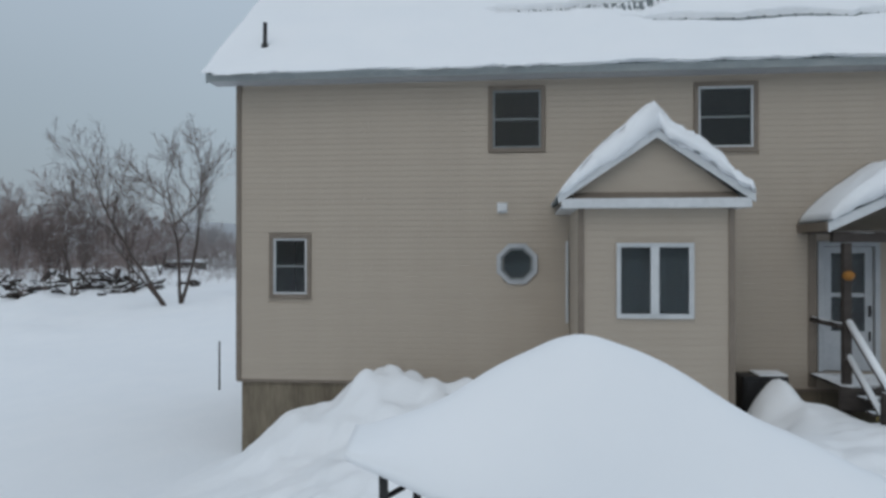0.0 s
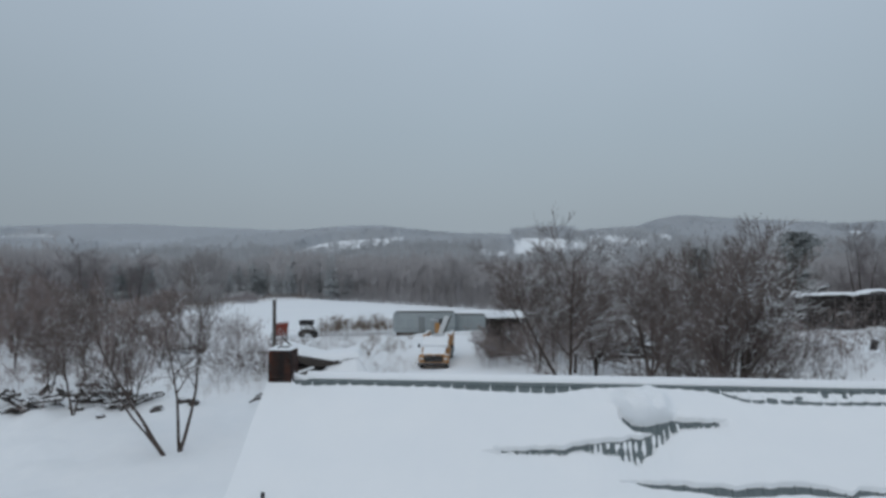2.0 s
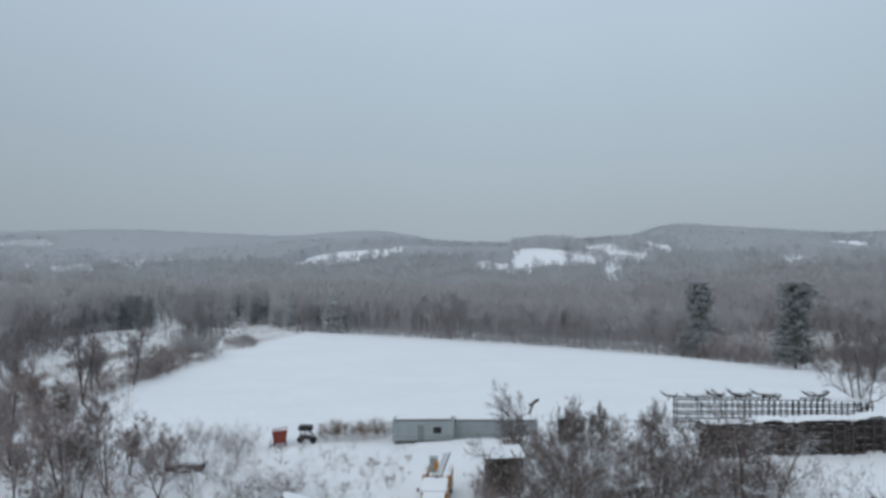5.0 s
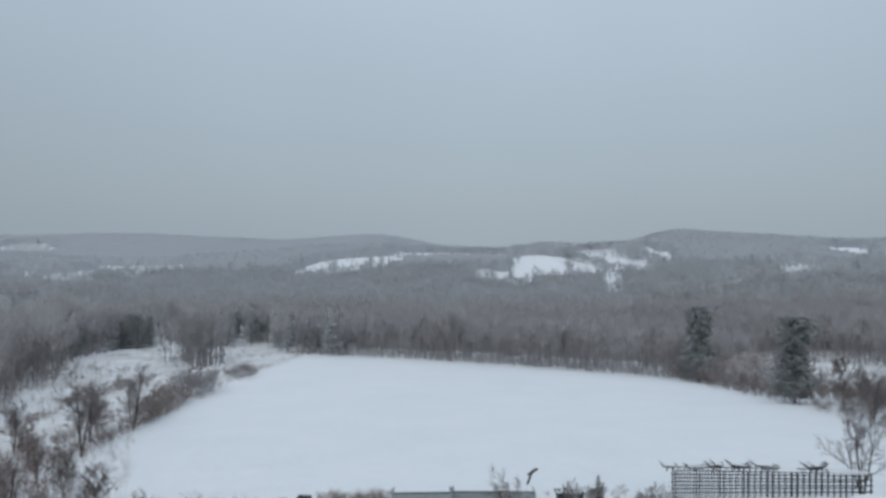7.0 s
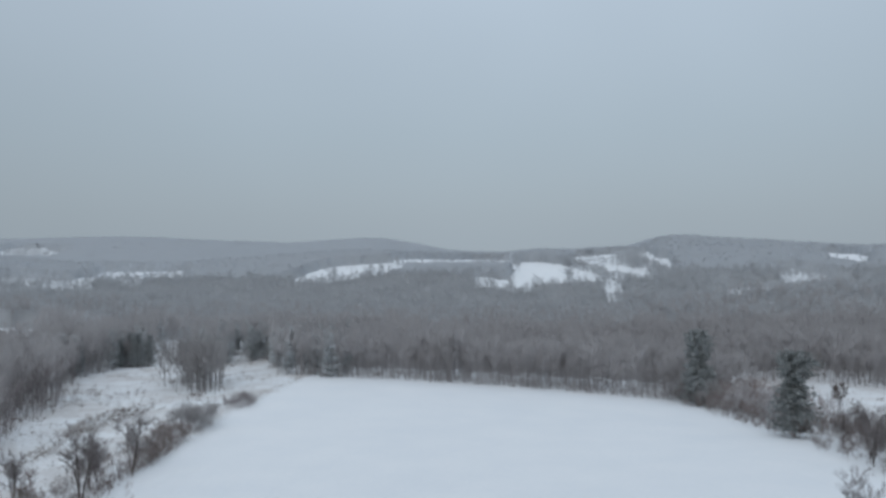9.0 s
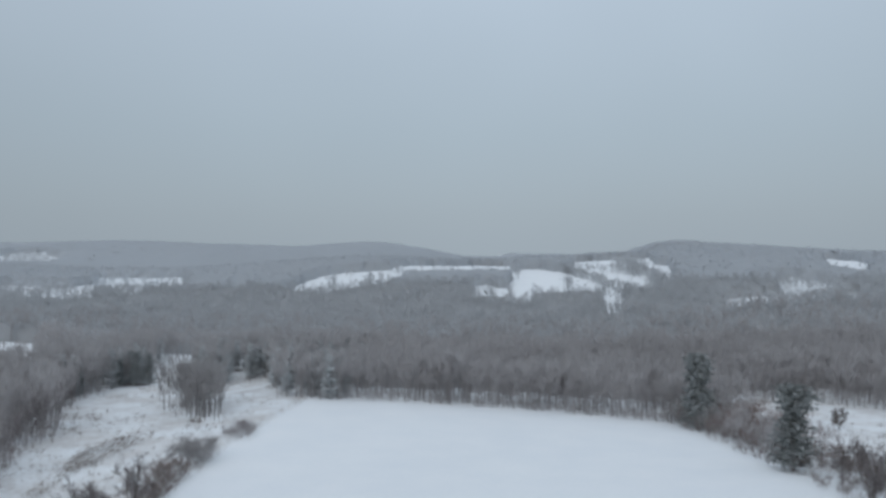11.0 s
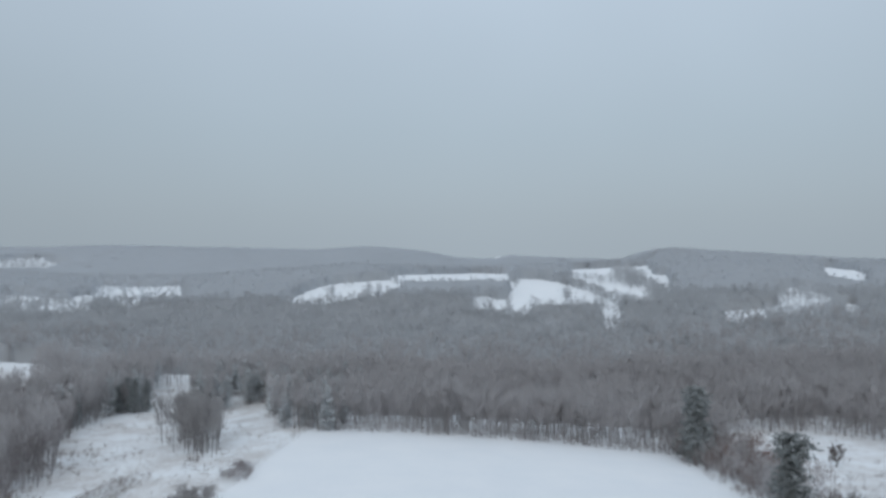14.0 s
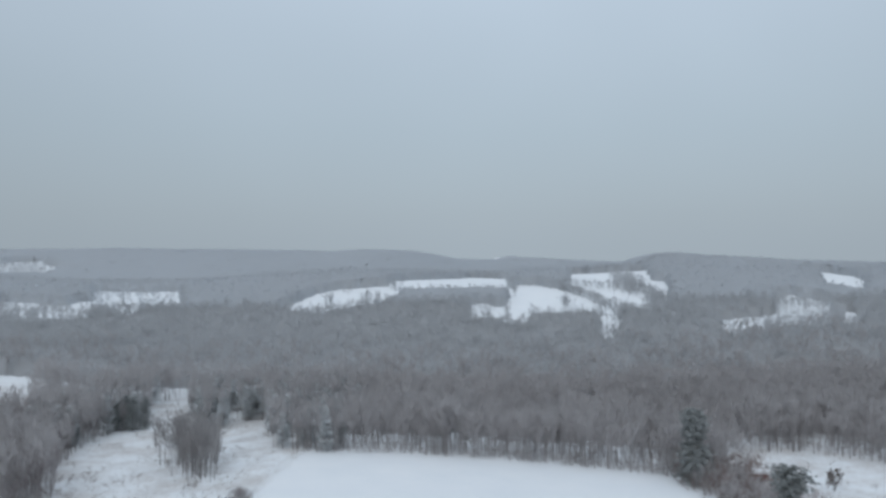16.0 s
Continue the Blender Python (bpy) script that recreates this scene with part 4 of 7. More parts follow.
bare = .15 * (.75 * sstep(-4.9, -4.7, gs) + .55 * sstep(-1.6, .2, gs) * sstep(2.2, 1.0, gs) - .35 * sstep(1.2, 2.4, gs) * sstep(5.2, 4.4, gs) + .25 * sstep(3.9, 4.5, gs) + 1.1 * sstep(4.7, 5.6, gs) + .10)
gap_hi = SLOPE - .10
bare = bare * 1.45 + .025 * np.abs(np.sin(math.pi * (gs - ROOF_A - .12) / .30)) + .022 * wave(gs, gs * 0, 3.1, 4)
strip = sstep(0, .05, gr - (gap_hi - bare)) * sstep(0, .03, gap_hi + .02 - gr)
thick *= 1 - .55 * np.exp(-np.clip((gap_hi - bare - gr) / .35, 0, 9) ** 2) * sstep(-4.9, -4.6, gs)
thick = thick * (1 - strip) + strip * (.042 * on_ribs * (1 + .3 * wave(gs, gr, .8, 23)) * sstep(.10, .16, gap_hi - gr + .08) + .034 * sstep(.11, .14, gap_hi - gr) * sstep(.13, .17, gr - (gap_hi - bare)) * sstep(4.4, 4.9, gs) * (.85 + .5 * wave(gs, gr, .7, 26)))
streak = np.clip(-.25 + 1.2 * np.sin(gs * 43 + 1.6 * np.sin(gs * 9) + .8 * np.sin(gr * 5)) + .7 * wave(gs, gr, .5, 24), 0, 1)
# the upper crack, ragged and widest in the middle
up_line = np.interp(gs, (-.1, 1.45, 1.93, 2.64, 3.24, 3.77, 4.9), (2.83, 2.96, 3.10, 3.20, 3.34, 3.76, 3.74))
lo_line = np.interp(gs, (-.1, 1.45, 2.36, 2.91, 3.17, 3.84, 4.9), (2.81, 2.88, 2.80, 2.55, 2.82, 3.47, 3.64))
up_line, lo_line = up_line + .02 * wave(gs, gs * 0, .5, 9), lo_line + .03 * np.sin(gs * 21) * sstep(1.2, 2.2, gs) * sstep(4.3, 3.6, gs)
lo_line = np.minimum(lo_line, up_line - .09 - .09 * sstep(-.1, 1.2, gs))
open1 = sstep(-.005, .015, gr - lo_line) * sstep(-.005, .015, up_line - gr) * sstep(-.1, .15, gs) * sstep(4.95, 4.7, gs)
mid2 = np.interp(gs, (2.6, 3.6, 4.67, 5.53, 6.08, 6.86, 7.0, 7.5, 9.5), (2.13, 2.07, 1.99, 2.07, 2.12, 1.98, 2.09, 2.08, 2.0)) + .015 * wave(gs, gs * 0, .6, 12)
half2 = np.interp(gs, (2.4, 3.1, 4.6, 5.9, 6.9, 9.6), (.0, .055, .10, .105, .055, .035))
open2 = sstep(.015, -.015, np.abs(gr - mid2) + .014 * wave(gs, gs * 0, 1.1, 14) - half2) * sstep(2.4, 2.6, gs) * sstep(9.6, 9.4, gs)
low3 = np.interp(gs, (2.55, 2.68, 2.90, 3.15, 3.76, 3.95), (4.10, 3.86, 3.60, 3.56, 3.74, 3.95))
thick += .42 * np.exp(-((gs - 3.15) / .52) ** 4) * sstep(0, .10, gr - low3) * sstep(4.75, 4.1, gr) * (1 + .30 * wave(gs, gr, .55, 19))
# gap baring dark metal, shaped as the undercut shadow below the lump
open3 = sstep(.15, .10, np.abs(gr - low3 + .09)) * sstep(2.60, 2.72, gs) * sstep(3.92, 3.72, gs)
thick *= 1 - .72 * np.exp(-np.clip((lo_line - gr) / .42, 0, 9) ** 2) * (gr < lo_line) * sstep(-.4, .1, gs) * sstep(5.1, 4.6, gs)
thick *= 1 - .7 * np.exp(-np.clip((mid2 - .08 - gr) / .32, 0, 9) ** 2) * (gr < mid2) * sstep(2.6, 3.2, gs) * sstep(9.6, 9.0, gs)
thick = thick * (1 - .96 * open1) * (1 - .95 * open2) * (1 - .97 * open3) + .034 * open1 * streak * sstep(.02, .10, up_line - gr) * sstep(.16, .34, up_line - lo_line) * sstep(1.2, 1.8, gs) * sstep(4.0, 3.6, gs) - .012
roll = sstep(.0, .05, gr - edge) * sstep(.55, .06, gr - edge)
lip = (.235 + .07 * sstep(3.0, -3.0, gs)) * roll
pd = EAVE_D + (gr - lip) * u_dir.y + thick * u_nrm.y
pz = EAVE_Z + (gr - lip) * u_dir.z + thick * u_nrm.z - .05 * roll
nx, ny = len(rs_s), len(rs_r)
idx = (np.arange(ny - 1)[:, None] * nx + np.arange(nx - 1)[None, :]).ravel()
snow_front = new("roof_snow", array_mesh("roof_snow", np.stack([gs, pd, pz], -1).reshape(-1, 3), np.stack([idx, idx + 1, idx + nx + 1, idx + nx], 1), M_ROOFSNOW, True))
snow_front.matrix_world = HOUSE
tagged(snow_front, "snow sheet on a metal roof, slipping and cracked", "roof snow")
back = Shape().prism(((RIDGE_D - .11, RIDGE_Z + .005), (RIDGE_D - .06, RIDGE_Z + .11), (RIDGE_D + .1, RIDGE_Z + .13), (2 * RIDGE_D - EAVE_D + .03, EAVE_Z + .15), (2 * RIDGE_D - EAVE_D + .03, EAVE_Z + .005), (RIDGE_D, RIDGE_Z + .06)), 0, ROOF_A + .85, ROOF_B + .02)
solid("roof_snow", back, M_ROOFSNOW, HOUSE, "even snow lying over the ridge and back slope", "roof snow")

# brick chimney at the gable end
chimney = new("chimney")
chimney.parent = house
CH = (-5.38, -4.83, 3.06, 3.62)
part("chimney_stack", Shape().box(CH[0] + .02, CH[1] - .02, CH[2] + .02, CH[3] - .02, -1.5, 9.93), M_MORTAR, chimney)
# closed black cylinder: its colour stands for the dark hollow of the flue
part("flue", Shape().tube((-5.1, 3.34, 9.9), (-5.1, 3.34, 9.99), .15, .15, 14), M_BLACK, chimney)
part("vent_pipe", Shape().tube((-4.52, .30, 6.80), (-4.52, .30, 7.52), .04, .04, 10).tube((-4.52, .30, 6.90), (-4.52, .30, 7.10), .11, .06, 10), M_BLACK, house, "black plumbing vent pipe")
solid("chimney_snow", Shape().soft(CH[0] - .01, CH[1] + .01, CH[2] - .01, CH[2] + .16, 9.935, 9.985, .02).soft(CH[0] - .01, CH[1] + .01, CH[3] - .16, CH[3] + .01, 9.935, 9.985, .02).soft(CH[0] - .01, CH[0] + .15, CH[2] + .16, CH[3] - .16, 9.935, 9.975, .02).soft(CH[1] - .15, CH[1] + .01, CH[2] + .16, CH[3] - .16, 9.935, 9.975, .02), M_ROOFSNOW, HOUSE, "thin snow on top of the chimney", "snow cap")

# porch: gabled canopy on posts, deck, rails and steps under snow
porch = thing("porch", HOUSE, "dark wooden porch with a snow-laden gabled canopy beside the door", "porch")
PA, PB, PM, PE, PP, PD = 5.42, 8.08, 6.75, 3.44, 4.06, -1.28
for a in (PA, PB):
    part("roof_slope", Shape().prism(((a, PE), (PM, PP), (PM, PP + .06), (a, PE + .06)), 1, PD, -.03), M_METALROOF, porch)
    part("rake_board", Shape().prism(((a, PE - .12), (PM, PP - .12), (PM, PP + .04), (a, PE + .04)), 1, PD - .03, PD), M_WHITE, porch, "white painted rake board")
part("eave_board", Shape().soft(PA - .03, PA, PD, -.03, PE - .10, PE + .05, .006), M_TRIM, porch)
part("beam", Shape().soft(PA + .1, PB - .1, PD + .06, PD + .2, PE - .28, PE - .12, .01), M_DARKWOOD, porch)
part("ceiling_boards", Shape().box(PA + .05, PB - .05, PD + .05, -.03, PE - .12, PE - .09), M_GREYWOOD, porch)
for a in (5.76, 7.72):
    part("post", Shape().soft(a - .065, a + .065, PD + .08, PD + .21, -1.2, PE - .28, .012), M_DARKWOOD, porch)
for i in range(10):
    part("deck_board", Shape().soft(5.60, 7.95, PD + .02 + i * .123, PD + .135 + i * .123, .80, .85, .006), M_DARKWOOD, porch)
part("skirt_board", Shape().soft(5.58, 7.95, PD - .03, PD, .45, .84, .01), M_DARKWOOD, porch)
part("hand_rail", Shape().soft(5.60, 5.69, PD + .1, -.03, 1.76, 1.85, .012), M_DARKWOOD, porch)
for k in range(4):
    part("step", Shape().soft(5.85, 7.2, PD - .32 - .28 * k, PD - .03 - .28 * k, .66 - .18 * k, .70 - .18 * k, .008), M_DARKWOOD, porch)
for z0, r in ((1.80, .045), (1.25, .04)):
    part("stair_rail", Shape().tube((5.78, PD + .1, z0), (5.93, PD - 1.3, z0 - 1.15), r, r, 8), M_DARKWOOD, porch)
part("newel_post", Shape().soft(5.80, 5.93, PD - 1.02, PD - .89, -1.0, .92, .012), M_DARKWOOD, porch)
for z0, r in ((1.87, .055), (1.31, .045)):
    solid("rail_snow", Shape().tube((5.78, PD + .1, z0), (5.93, PD - 1.3, z0 - 1.15), r, r, 8), M_ROOFSNOW, HOUSE, "ridge of snow along a sloping stair rail", "rail snow", "snow on the stair rails", smooth=True)
solid("porch_roof_snow", roof_snow_shape(capped(PA, PB, PM, PE - .02, PP - .02, .36, 18), PD - .05, -.02, 18, 7, .026), M_ROOFSNOW, HOUSE, "rounded deep snow on the porch canopy", "roof snow", smooth=True)
ornament = thing("hanging_ornament", HOUSE @ pose(5.72, PD - .04, 2.62), "round orange plastic pumpkin hung on the porch post", "ornament")
b = bmesh.new()
bmesh.ops.create_uvsphere(b, u_segments=20, v_segments=12, radius=.092)
for p in b.verts:
    a = math.atan2(p.co.y, p.co.x)
    q = 1 + .06 * math.cos(a * 8)
    p.co = Vector((p.co.x * q, p.co.y * q, p.co.z * .86))
me = bpy.data.meshes.new("body")
b.to_mesh(me)
b.free()
me.materials.append(M_PUMPKIN)
part("body", me, None, ornament)
part("stem", Shape().tube((0, 0, .09), (.02, 0, .16), .025, .015, 6), M_DARKWOOD, ornament)
solid("rope", Shape().tube((6.25, PD - .4, 1.55), (5.9, PD - .8, .75), .012, .012, 6).tube((5.9, PD - .8, .75), (5.84, PD - .7, .45), .012, .012, 6), M_ROPE, HOUSE, "slack yellow rope tied across the steps", "rope")
solid("equipment_box", Shape().soft(4.28, 5.05, -.62, -.08, -.9, .86, .03).soft(4.33, 5.0, -.64, -.6, .3, .78, .01), M_BLACK, HOUSE, "black metal equipment box against the house wall", "equipment box")
solid("box_snow", Shape().soft(4.55, 5.04, -.60, -.09, .862, .90, .015), M_ROOFSNOW, HOUSE, "snow layer on the equipment box", "snow cap")


# snow heaps thrown up along the house
def heap(name, s0, s1, d0, d1, bumps, label, seed, step=.08):
    xs, ys = np.arange(s0, s1 + .01, step), np.arange(d0, d1 + .01, step)
    x, y = np.meshgrid(xs, ys)
    wx_, wy_ = .96 + x * math.cos(radians(-6)) - y * math.sin(radians(-6)), 13.74 + x * math.sin(radians(-6)) + y * math.cos(radians(-6))
    z = height(wx_, wy_) - .12
    pile = np.zeros(x.shape)
    for c, d, h, a, b_ in bumps:
        pile = np.maximum(pile, 0) + 0
        pile = np.log(np.exp(7 * pile) + np.exp(7 * h * np.exp(-((x - c) / a) ** 2 - ((y - d) / b_) ** 2)) - 1) / 7
    z = z + pile * (1 + .07 * wave(x, y, .9, seed)) + .03 * wave(x, y, .5, seed + 1) * np.minimum(pile, 1)
    ob = new(name, grid_mesh(name, xs, ys, z, M_SNOW))
    ob.matrix_world = HOUSE
    return tagged(ob, label, "snow bank", "snow banks by the house")


heap("snow_bank", -6.5, 4.9, -6.5, -.0, ((-1.95, -.65, 1.78, 1.45, 1.7), (.30, -.65, 1.62, 1.2, 1.5), (-.8, -.8, 1.45, 1.7, 1.8), (-3.2, -.9, 1.2, 1.3, 1.6), (.95, -.6, 1.3, .6, .8), (1.2, -1.9, 1.05, 1.9, 1.6), (-.2, -3.2, 1.2, 3.2, 2.6)), "lumpy snow bank heaped against the house wall", 21)
heap("snow_bank", 3.4, 9.0, -6.5, -.35, ((4.72, -1.05, 1.22, .62, .7), (5.2, -1.6, .95, .8, 1.0), (6.0, -2.6, .8, 2.0, 1.6), (4.6, -3.2, .8, 1.6, 2.2)), "smooth snow bank beside the porch steps", 25)



# ---- single trees ----
def on_ground(x, y):
    return float(ground_z(x, y))


def branch_mesh(name, segs, mat, sides):
    """Tapered limbs: each segment (p0, p1, r0, r1) as an open tube."""
    p0, p1 = np.array([s[0] for s in segs]), np.array([s[1] for s in segs])
    r0, r1 = np.array([s[2] for s in segs]), np.array([s[3] for s in segs])
    d = p1 - p0
    d /= np.linalg.norm(d, axis=1)[:, None] + 1e-9
    ref = np.where(np.abs(d[:, 2:3]) > .9, np.array([[1.0, 0.2, 0]]), np.array([[0, 0, 1.0]]))
    a = np.cross(d, ref)
    a /= np.linalg.norm(a, axis=1)[:, None] + 1e-9
    c = np.cross(d, a)
    ang = np.arange(sides) * 2 * math.pi / sides
    ring = a[:, None, :] * np.cos(ang)[None, :, None] + c[:, None, :] * np.sin(ang)[None, :, None]
    v = np.concatenate([p0[:, None, :] + ring * r0[:, None, None], p1[:, None, :] + ring * r1[:, None, None]], 1)
    k = np.arange(len(segs))[:, None] * (2 * sides)
    i = np.arange(sides)[None, :]
    j = (i + 1) % sides
    f = np.stack([k + i, k + j, k + sides + j, k + sides + i], -1).reshape(-1, 4)
    return array_mesh(name, v.reshape(-1, 3), f, mat, True)


def grow(seed, tall, stems, counts=(9, 8, 8), first=.28, spreads=(46, 40, 36), ratio=(.46, .48, .52), rough=.08, thick=1.0, droop=0.0, fine=.012):
    """Segments of a bare tree by order: 0 stems, then limbs, boughs and twigs. stems: (lean x, lean y, share of the height)."""
    rs = np.random.RandomState(seed)
    orders = [[], [], [], []]

    def shoot(p, d, ln, r, order):
        n = (7, 5, 3, 1)[order]
        pts = [p]
        q = d / np.linalg.norm(d)
        for i in range(n):
            q = q + rs.randn(3) * rough * (1.2 if order else .7) + np.array([0, 0, .05 - droop * order * .05])
            q /= np.linalg.norm(q)
            pts.append(pts[-1] + q * ln / n)
        rr = [r * (1 - .82 * i / n) for i in range(n + 1)]
        for i in range(n):
            orders[order].append((pts[i], pts[i + 1], max(rr[i], fine), max(rr[i + 1], fine * .85)))
        if order == 3:
            return
        lo = first if order == 0 else .18
        for c in range(counts[order]):
            q_at = lo + (1 - lo) * (c + rs.rand()) / counts[order]
            i = min(int(q_at * n), n - 1)
            at = pts[i] + (pts[i + 1] - pts[i]) * (q_at * n - i)
            ax = pts[i + 1] - pts[i]
            ax /= np.linalg.norm(ax)
            side = np.cross(ax, rs.randn(3))
            side /= np.linalg.norm(side) + 1e-9
            tilt = radians(spreads[order] * (.7 + .6 * rs.rand()))
            nd = ax * math.cos(tilt) + side * math.sin(tilt)
            nd[2] += .06
            shoot(at, nd, ln * ratio[order] * (.65 + .6 * rs.rand()) * (1.15 - .45 * q_at), r * (1 - .8 * q_at) * .6 + .004, order + 1)

    for lx, ly, share in stems:
        shoot(np.zeros(3) - np.array([lx, ly, 1.0]) * .25, np.array([lx, ly, 1.0]), tall * share, tall * .013 * thick * share ** .5, 0)
    return orders


def bare_tree(x, y, seed, tall, stems=((.05, 0, 1.0),), label="leafless tree with snow along its branches", mat=None, turn=0.0, group="", split=False, twig=.010, **kw):
    o = grow(seed, tall * .82, stems, fine=twig + .00014 * max(y - 40, 0), **kw)
    t = thing("tree", pose(x, y, on_ground(x, y) - .05, 0, 0, turn), label, "tree", group)
    for k in range(len(stems)):
        part("trunk", branch_mesh("trunk", o[0][7 * k:7 * k + 7], M_BARK, 7), None, t)
    if split:
        for k in range(len(o[1]) // 5):
            part("limb", branch_mesh("limb", o[1][5 * k:5 * k + 5], M_BARK, 5), None, t)
        part("crown", branch_mesh("crown", o[2] + o[3], mat or M_TWIG, 3), None, t, "fine bare twigs dusted with snow")
    else:
        part("crown", branch_mesh("crown", o[1] + o[2] + o[3], mat or M_TWIG, 3), None, t, "fine bare twigs dusted with snow")
    return t


# the two leaning trees beside the house, and the trees behind it
bare_tree(-17.34, 45.9, 101, 12.6, ((-1.0, 0, .97), (-.80, .2, .78)), "slim leafless tree leaning over the snow", first=.5, counts=(9, 9, 8), split=True)
bare_tree(-16.45, 46.3, 102, 11.8, ((.22, .05, 1.0), (.04, -.1, .88)), "slim leafless tree with two upright stems", first=.42, counts=(9, 9, 8), split=True)
bare_tree(-29.0, 58.0, 103, 9.4, ((-.10, 0, 1.0), (.15, .1, .6)), "small leafless tree behind the log heap", first=.3, split=True)
bare_tree(-24.5, 58.5, 104, 8.6, ((-.25, 0, 1.0), (.2, .2, .8), (.05, -.2, .7)), "leafless many-stemmed tree beside the log heap", mat=M_REDTWIG, first=.25, split=True)
bare_tree(8.74, 50.6, 105, 12.3, ((-.52, .1, .95), (.07, .05, 1.0)), "leafless tree forked low into two leaning stems", first=.30, counts=(14, 11, 10), thick=1.15, spreads=(55, 42, 40), rough=.08, split=True)
bare_tree(13.39, 33.0, 118, 12.7, ((-.16, .06, .86), (.15, -.06, .85), (-.01, .12, .90), (.95, -.05, .60), (-1.15, .1, .64)), "broad leafless tree with long spreading limbs behind the house", first=.24, counts=(15, 13, 10), spreads=(50, 44, 42), ratio=(.54, .42, .42), twig=.0115, rough=.055, thick=1.5, split=True)
bare_tree(14.7, 51.8, 107, 9.6, ((-.25, 0, 1.0), (.18, .1, .95), (.02, .1, .9)), "leafless clump-stemmed tree in the thicket", first=.25, counts=(10, 9, 8), split=True)
bare_tree(16.1, 56.6, 108, 10.2, ((-.28, .1, 1.0), (.15, -.1, .95), (.5, .1, .8)), "leafless tree forked at the ground with curved snow-lined limbs", first=.25, counts=(10, 9, 8), rough=.12, thick=1.2, split=True)
bare_tree(22.4, 54.0, 109, 11.6, ((.02, .05, 1.0), (.50, .05, .92), (-.25, .0, .8)), "tall leafless tree with one long limb curving out over the snow", first=.28, counts=(10, 10, 9), rough=.11, thick=1.3, split=True)
for i, (x, y, h, lx) in enumerate(((-51.3, 88.0, 11.5, .05), (-39.0, 76.0, 11.0, .0), (-34.9, 77.2, 9.0, -.2), (-28.6, 74.6, 6.6, .35))):
    bare_tree(x, y, 220 + i, h, ((lx, .05, 1.0), (-.3 - .2 * lx, .1, .8)), "brown bare tree with a dark trunk among the brush", mat=M_REDTWIG, turn=15 * i, group="dark-trunked trees in the brush", first=.25, counts=(11, 9, 8), spreads=(52, 42, 38), thick=1.5)
RIGHT = ((12.5, 60, 8.5), (17.5, 57, 9.5), (19.5, 67, 9.0), (25.0, 61, 8.5), (26.0, 71, 8.0), (15.5, 73, 8.0), (8.2, 76.0, 9.8), (13.0, 75.0, 8.6), (10.0, 66.5, 8.0), (14.5, 84, 6.0), (23.5, 82, 6.0), (19.5, 90, 5.0))
for i, (x, y, h) in enumerate(RIGHT):
    bare_tree(x, y, 130 + i, h, ((-.14 + .05 * (i % 4), .05, 1.0), (.22 - .04 * (i % 5), -.1, .85), (-.3 + .1 * (i % 3), .1, .7)), "leafless thicket tree with snow-lined branches", turn=40 * i, group="thicket trees behind the house", first=.22, counts=(9, 8, 7))
LEFT = ((-34.0, 64, 8.0), (-30.0, 80, 6.5), (-44.0, 76, 8.0), (-53.8, 92, 9.0), (-35.5, 84, 7.0), (-47.5, 88, 8.0), (-44.0, 94, 7.5), (-57.5, 84, 9.0), (-40.5, 80, 7.5), (-52.0, 102, 8.0), (-63.0, 98, 9.0), (-60.0, 110, 8.0), (-70.0, 106, 9.0), (-50.0, 82, 8.5), (-66.0, 118, 8.5), (-41.0, 62, 9.0), (-48.0, 67, 9.0), (-55.0, 74, 9.0), (-36.5, 75, 7.5), (-61.0, 90, 9.0))
for i, (x, y, h) in enumerate(LEFT):
    bare_tree(x, y, 160 + i, h, ((-.12 + .06 * (i % 4), .05, 1.0), (.25 - .05 * (i % 5), -.1, .85), (-.28 + .1 * (i % 3), .12, .75)), "brownish leafless thicket tree", mat=M_REDTWIG if i % 3 else M_TWIG, turn=55 * i, group="thicket trees beside the yard", first=.24, counts=(11, 8, 8), spreads=(44, 40, 36))
for i, (x, y, h) in enumerate(((-61.8, 148.4, 13.5), (-61.0, 125.5, 15.0), (-64.5, 136, 9.5), (-66, 142, 9.0), (-74, 128, 10.0))):
    bare_tree(x, y, 190 + i, h, ((.05, 0, 1.0), (-.16, .1, .8), (.18, 0, .8)), "leafless tree in the hedge along the field", mat=M_BROWNWOODS, group="field hedge trees", turn=70 * i, first=.34, counts=(10, 7, 6), spreads=(42, 38, 34), thick=1.2)
for i, (x, y, h) in enumerate(((53.2, 93, 13.5), (90.5, 154, 12.0), (95.0, 163, 13.0), (100, 150, 12.0), (97, 178, 10.5), (93.5, 146, 11.0), (103, 168, 12.0), (106, 186, 10.0))):
    bare_tree(x, y, 200 + i, h, ((.05, 0, 1.0), (-.25, .1, .8), (.3, 0, .8)), "spreading leafless tree at the field's edge", mat=M_BROWNWOODS, group="trees on the field's edge", turn=60 * i, first=.22, counts=(9, 7, 6), spreads=(44, 40, 36))
bare_tree(139.6, 258.3, 210, 8.5, ((0, 0, 1.0), (.3, 0, .85), (-.3, .1, .85)), "small round leafless tree alone in a clearing", first=.2, counts=(9, 8, 7))


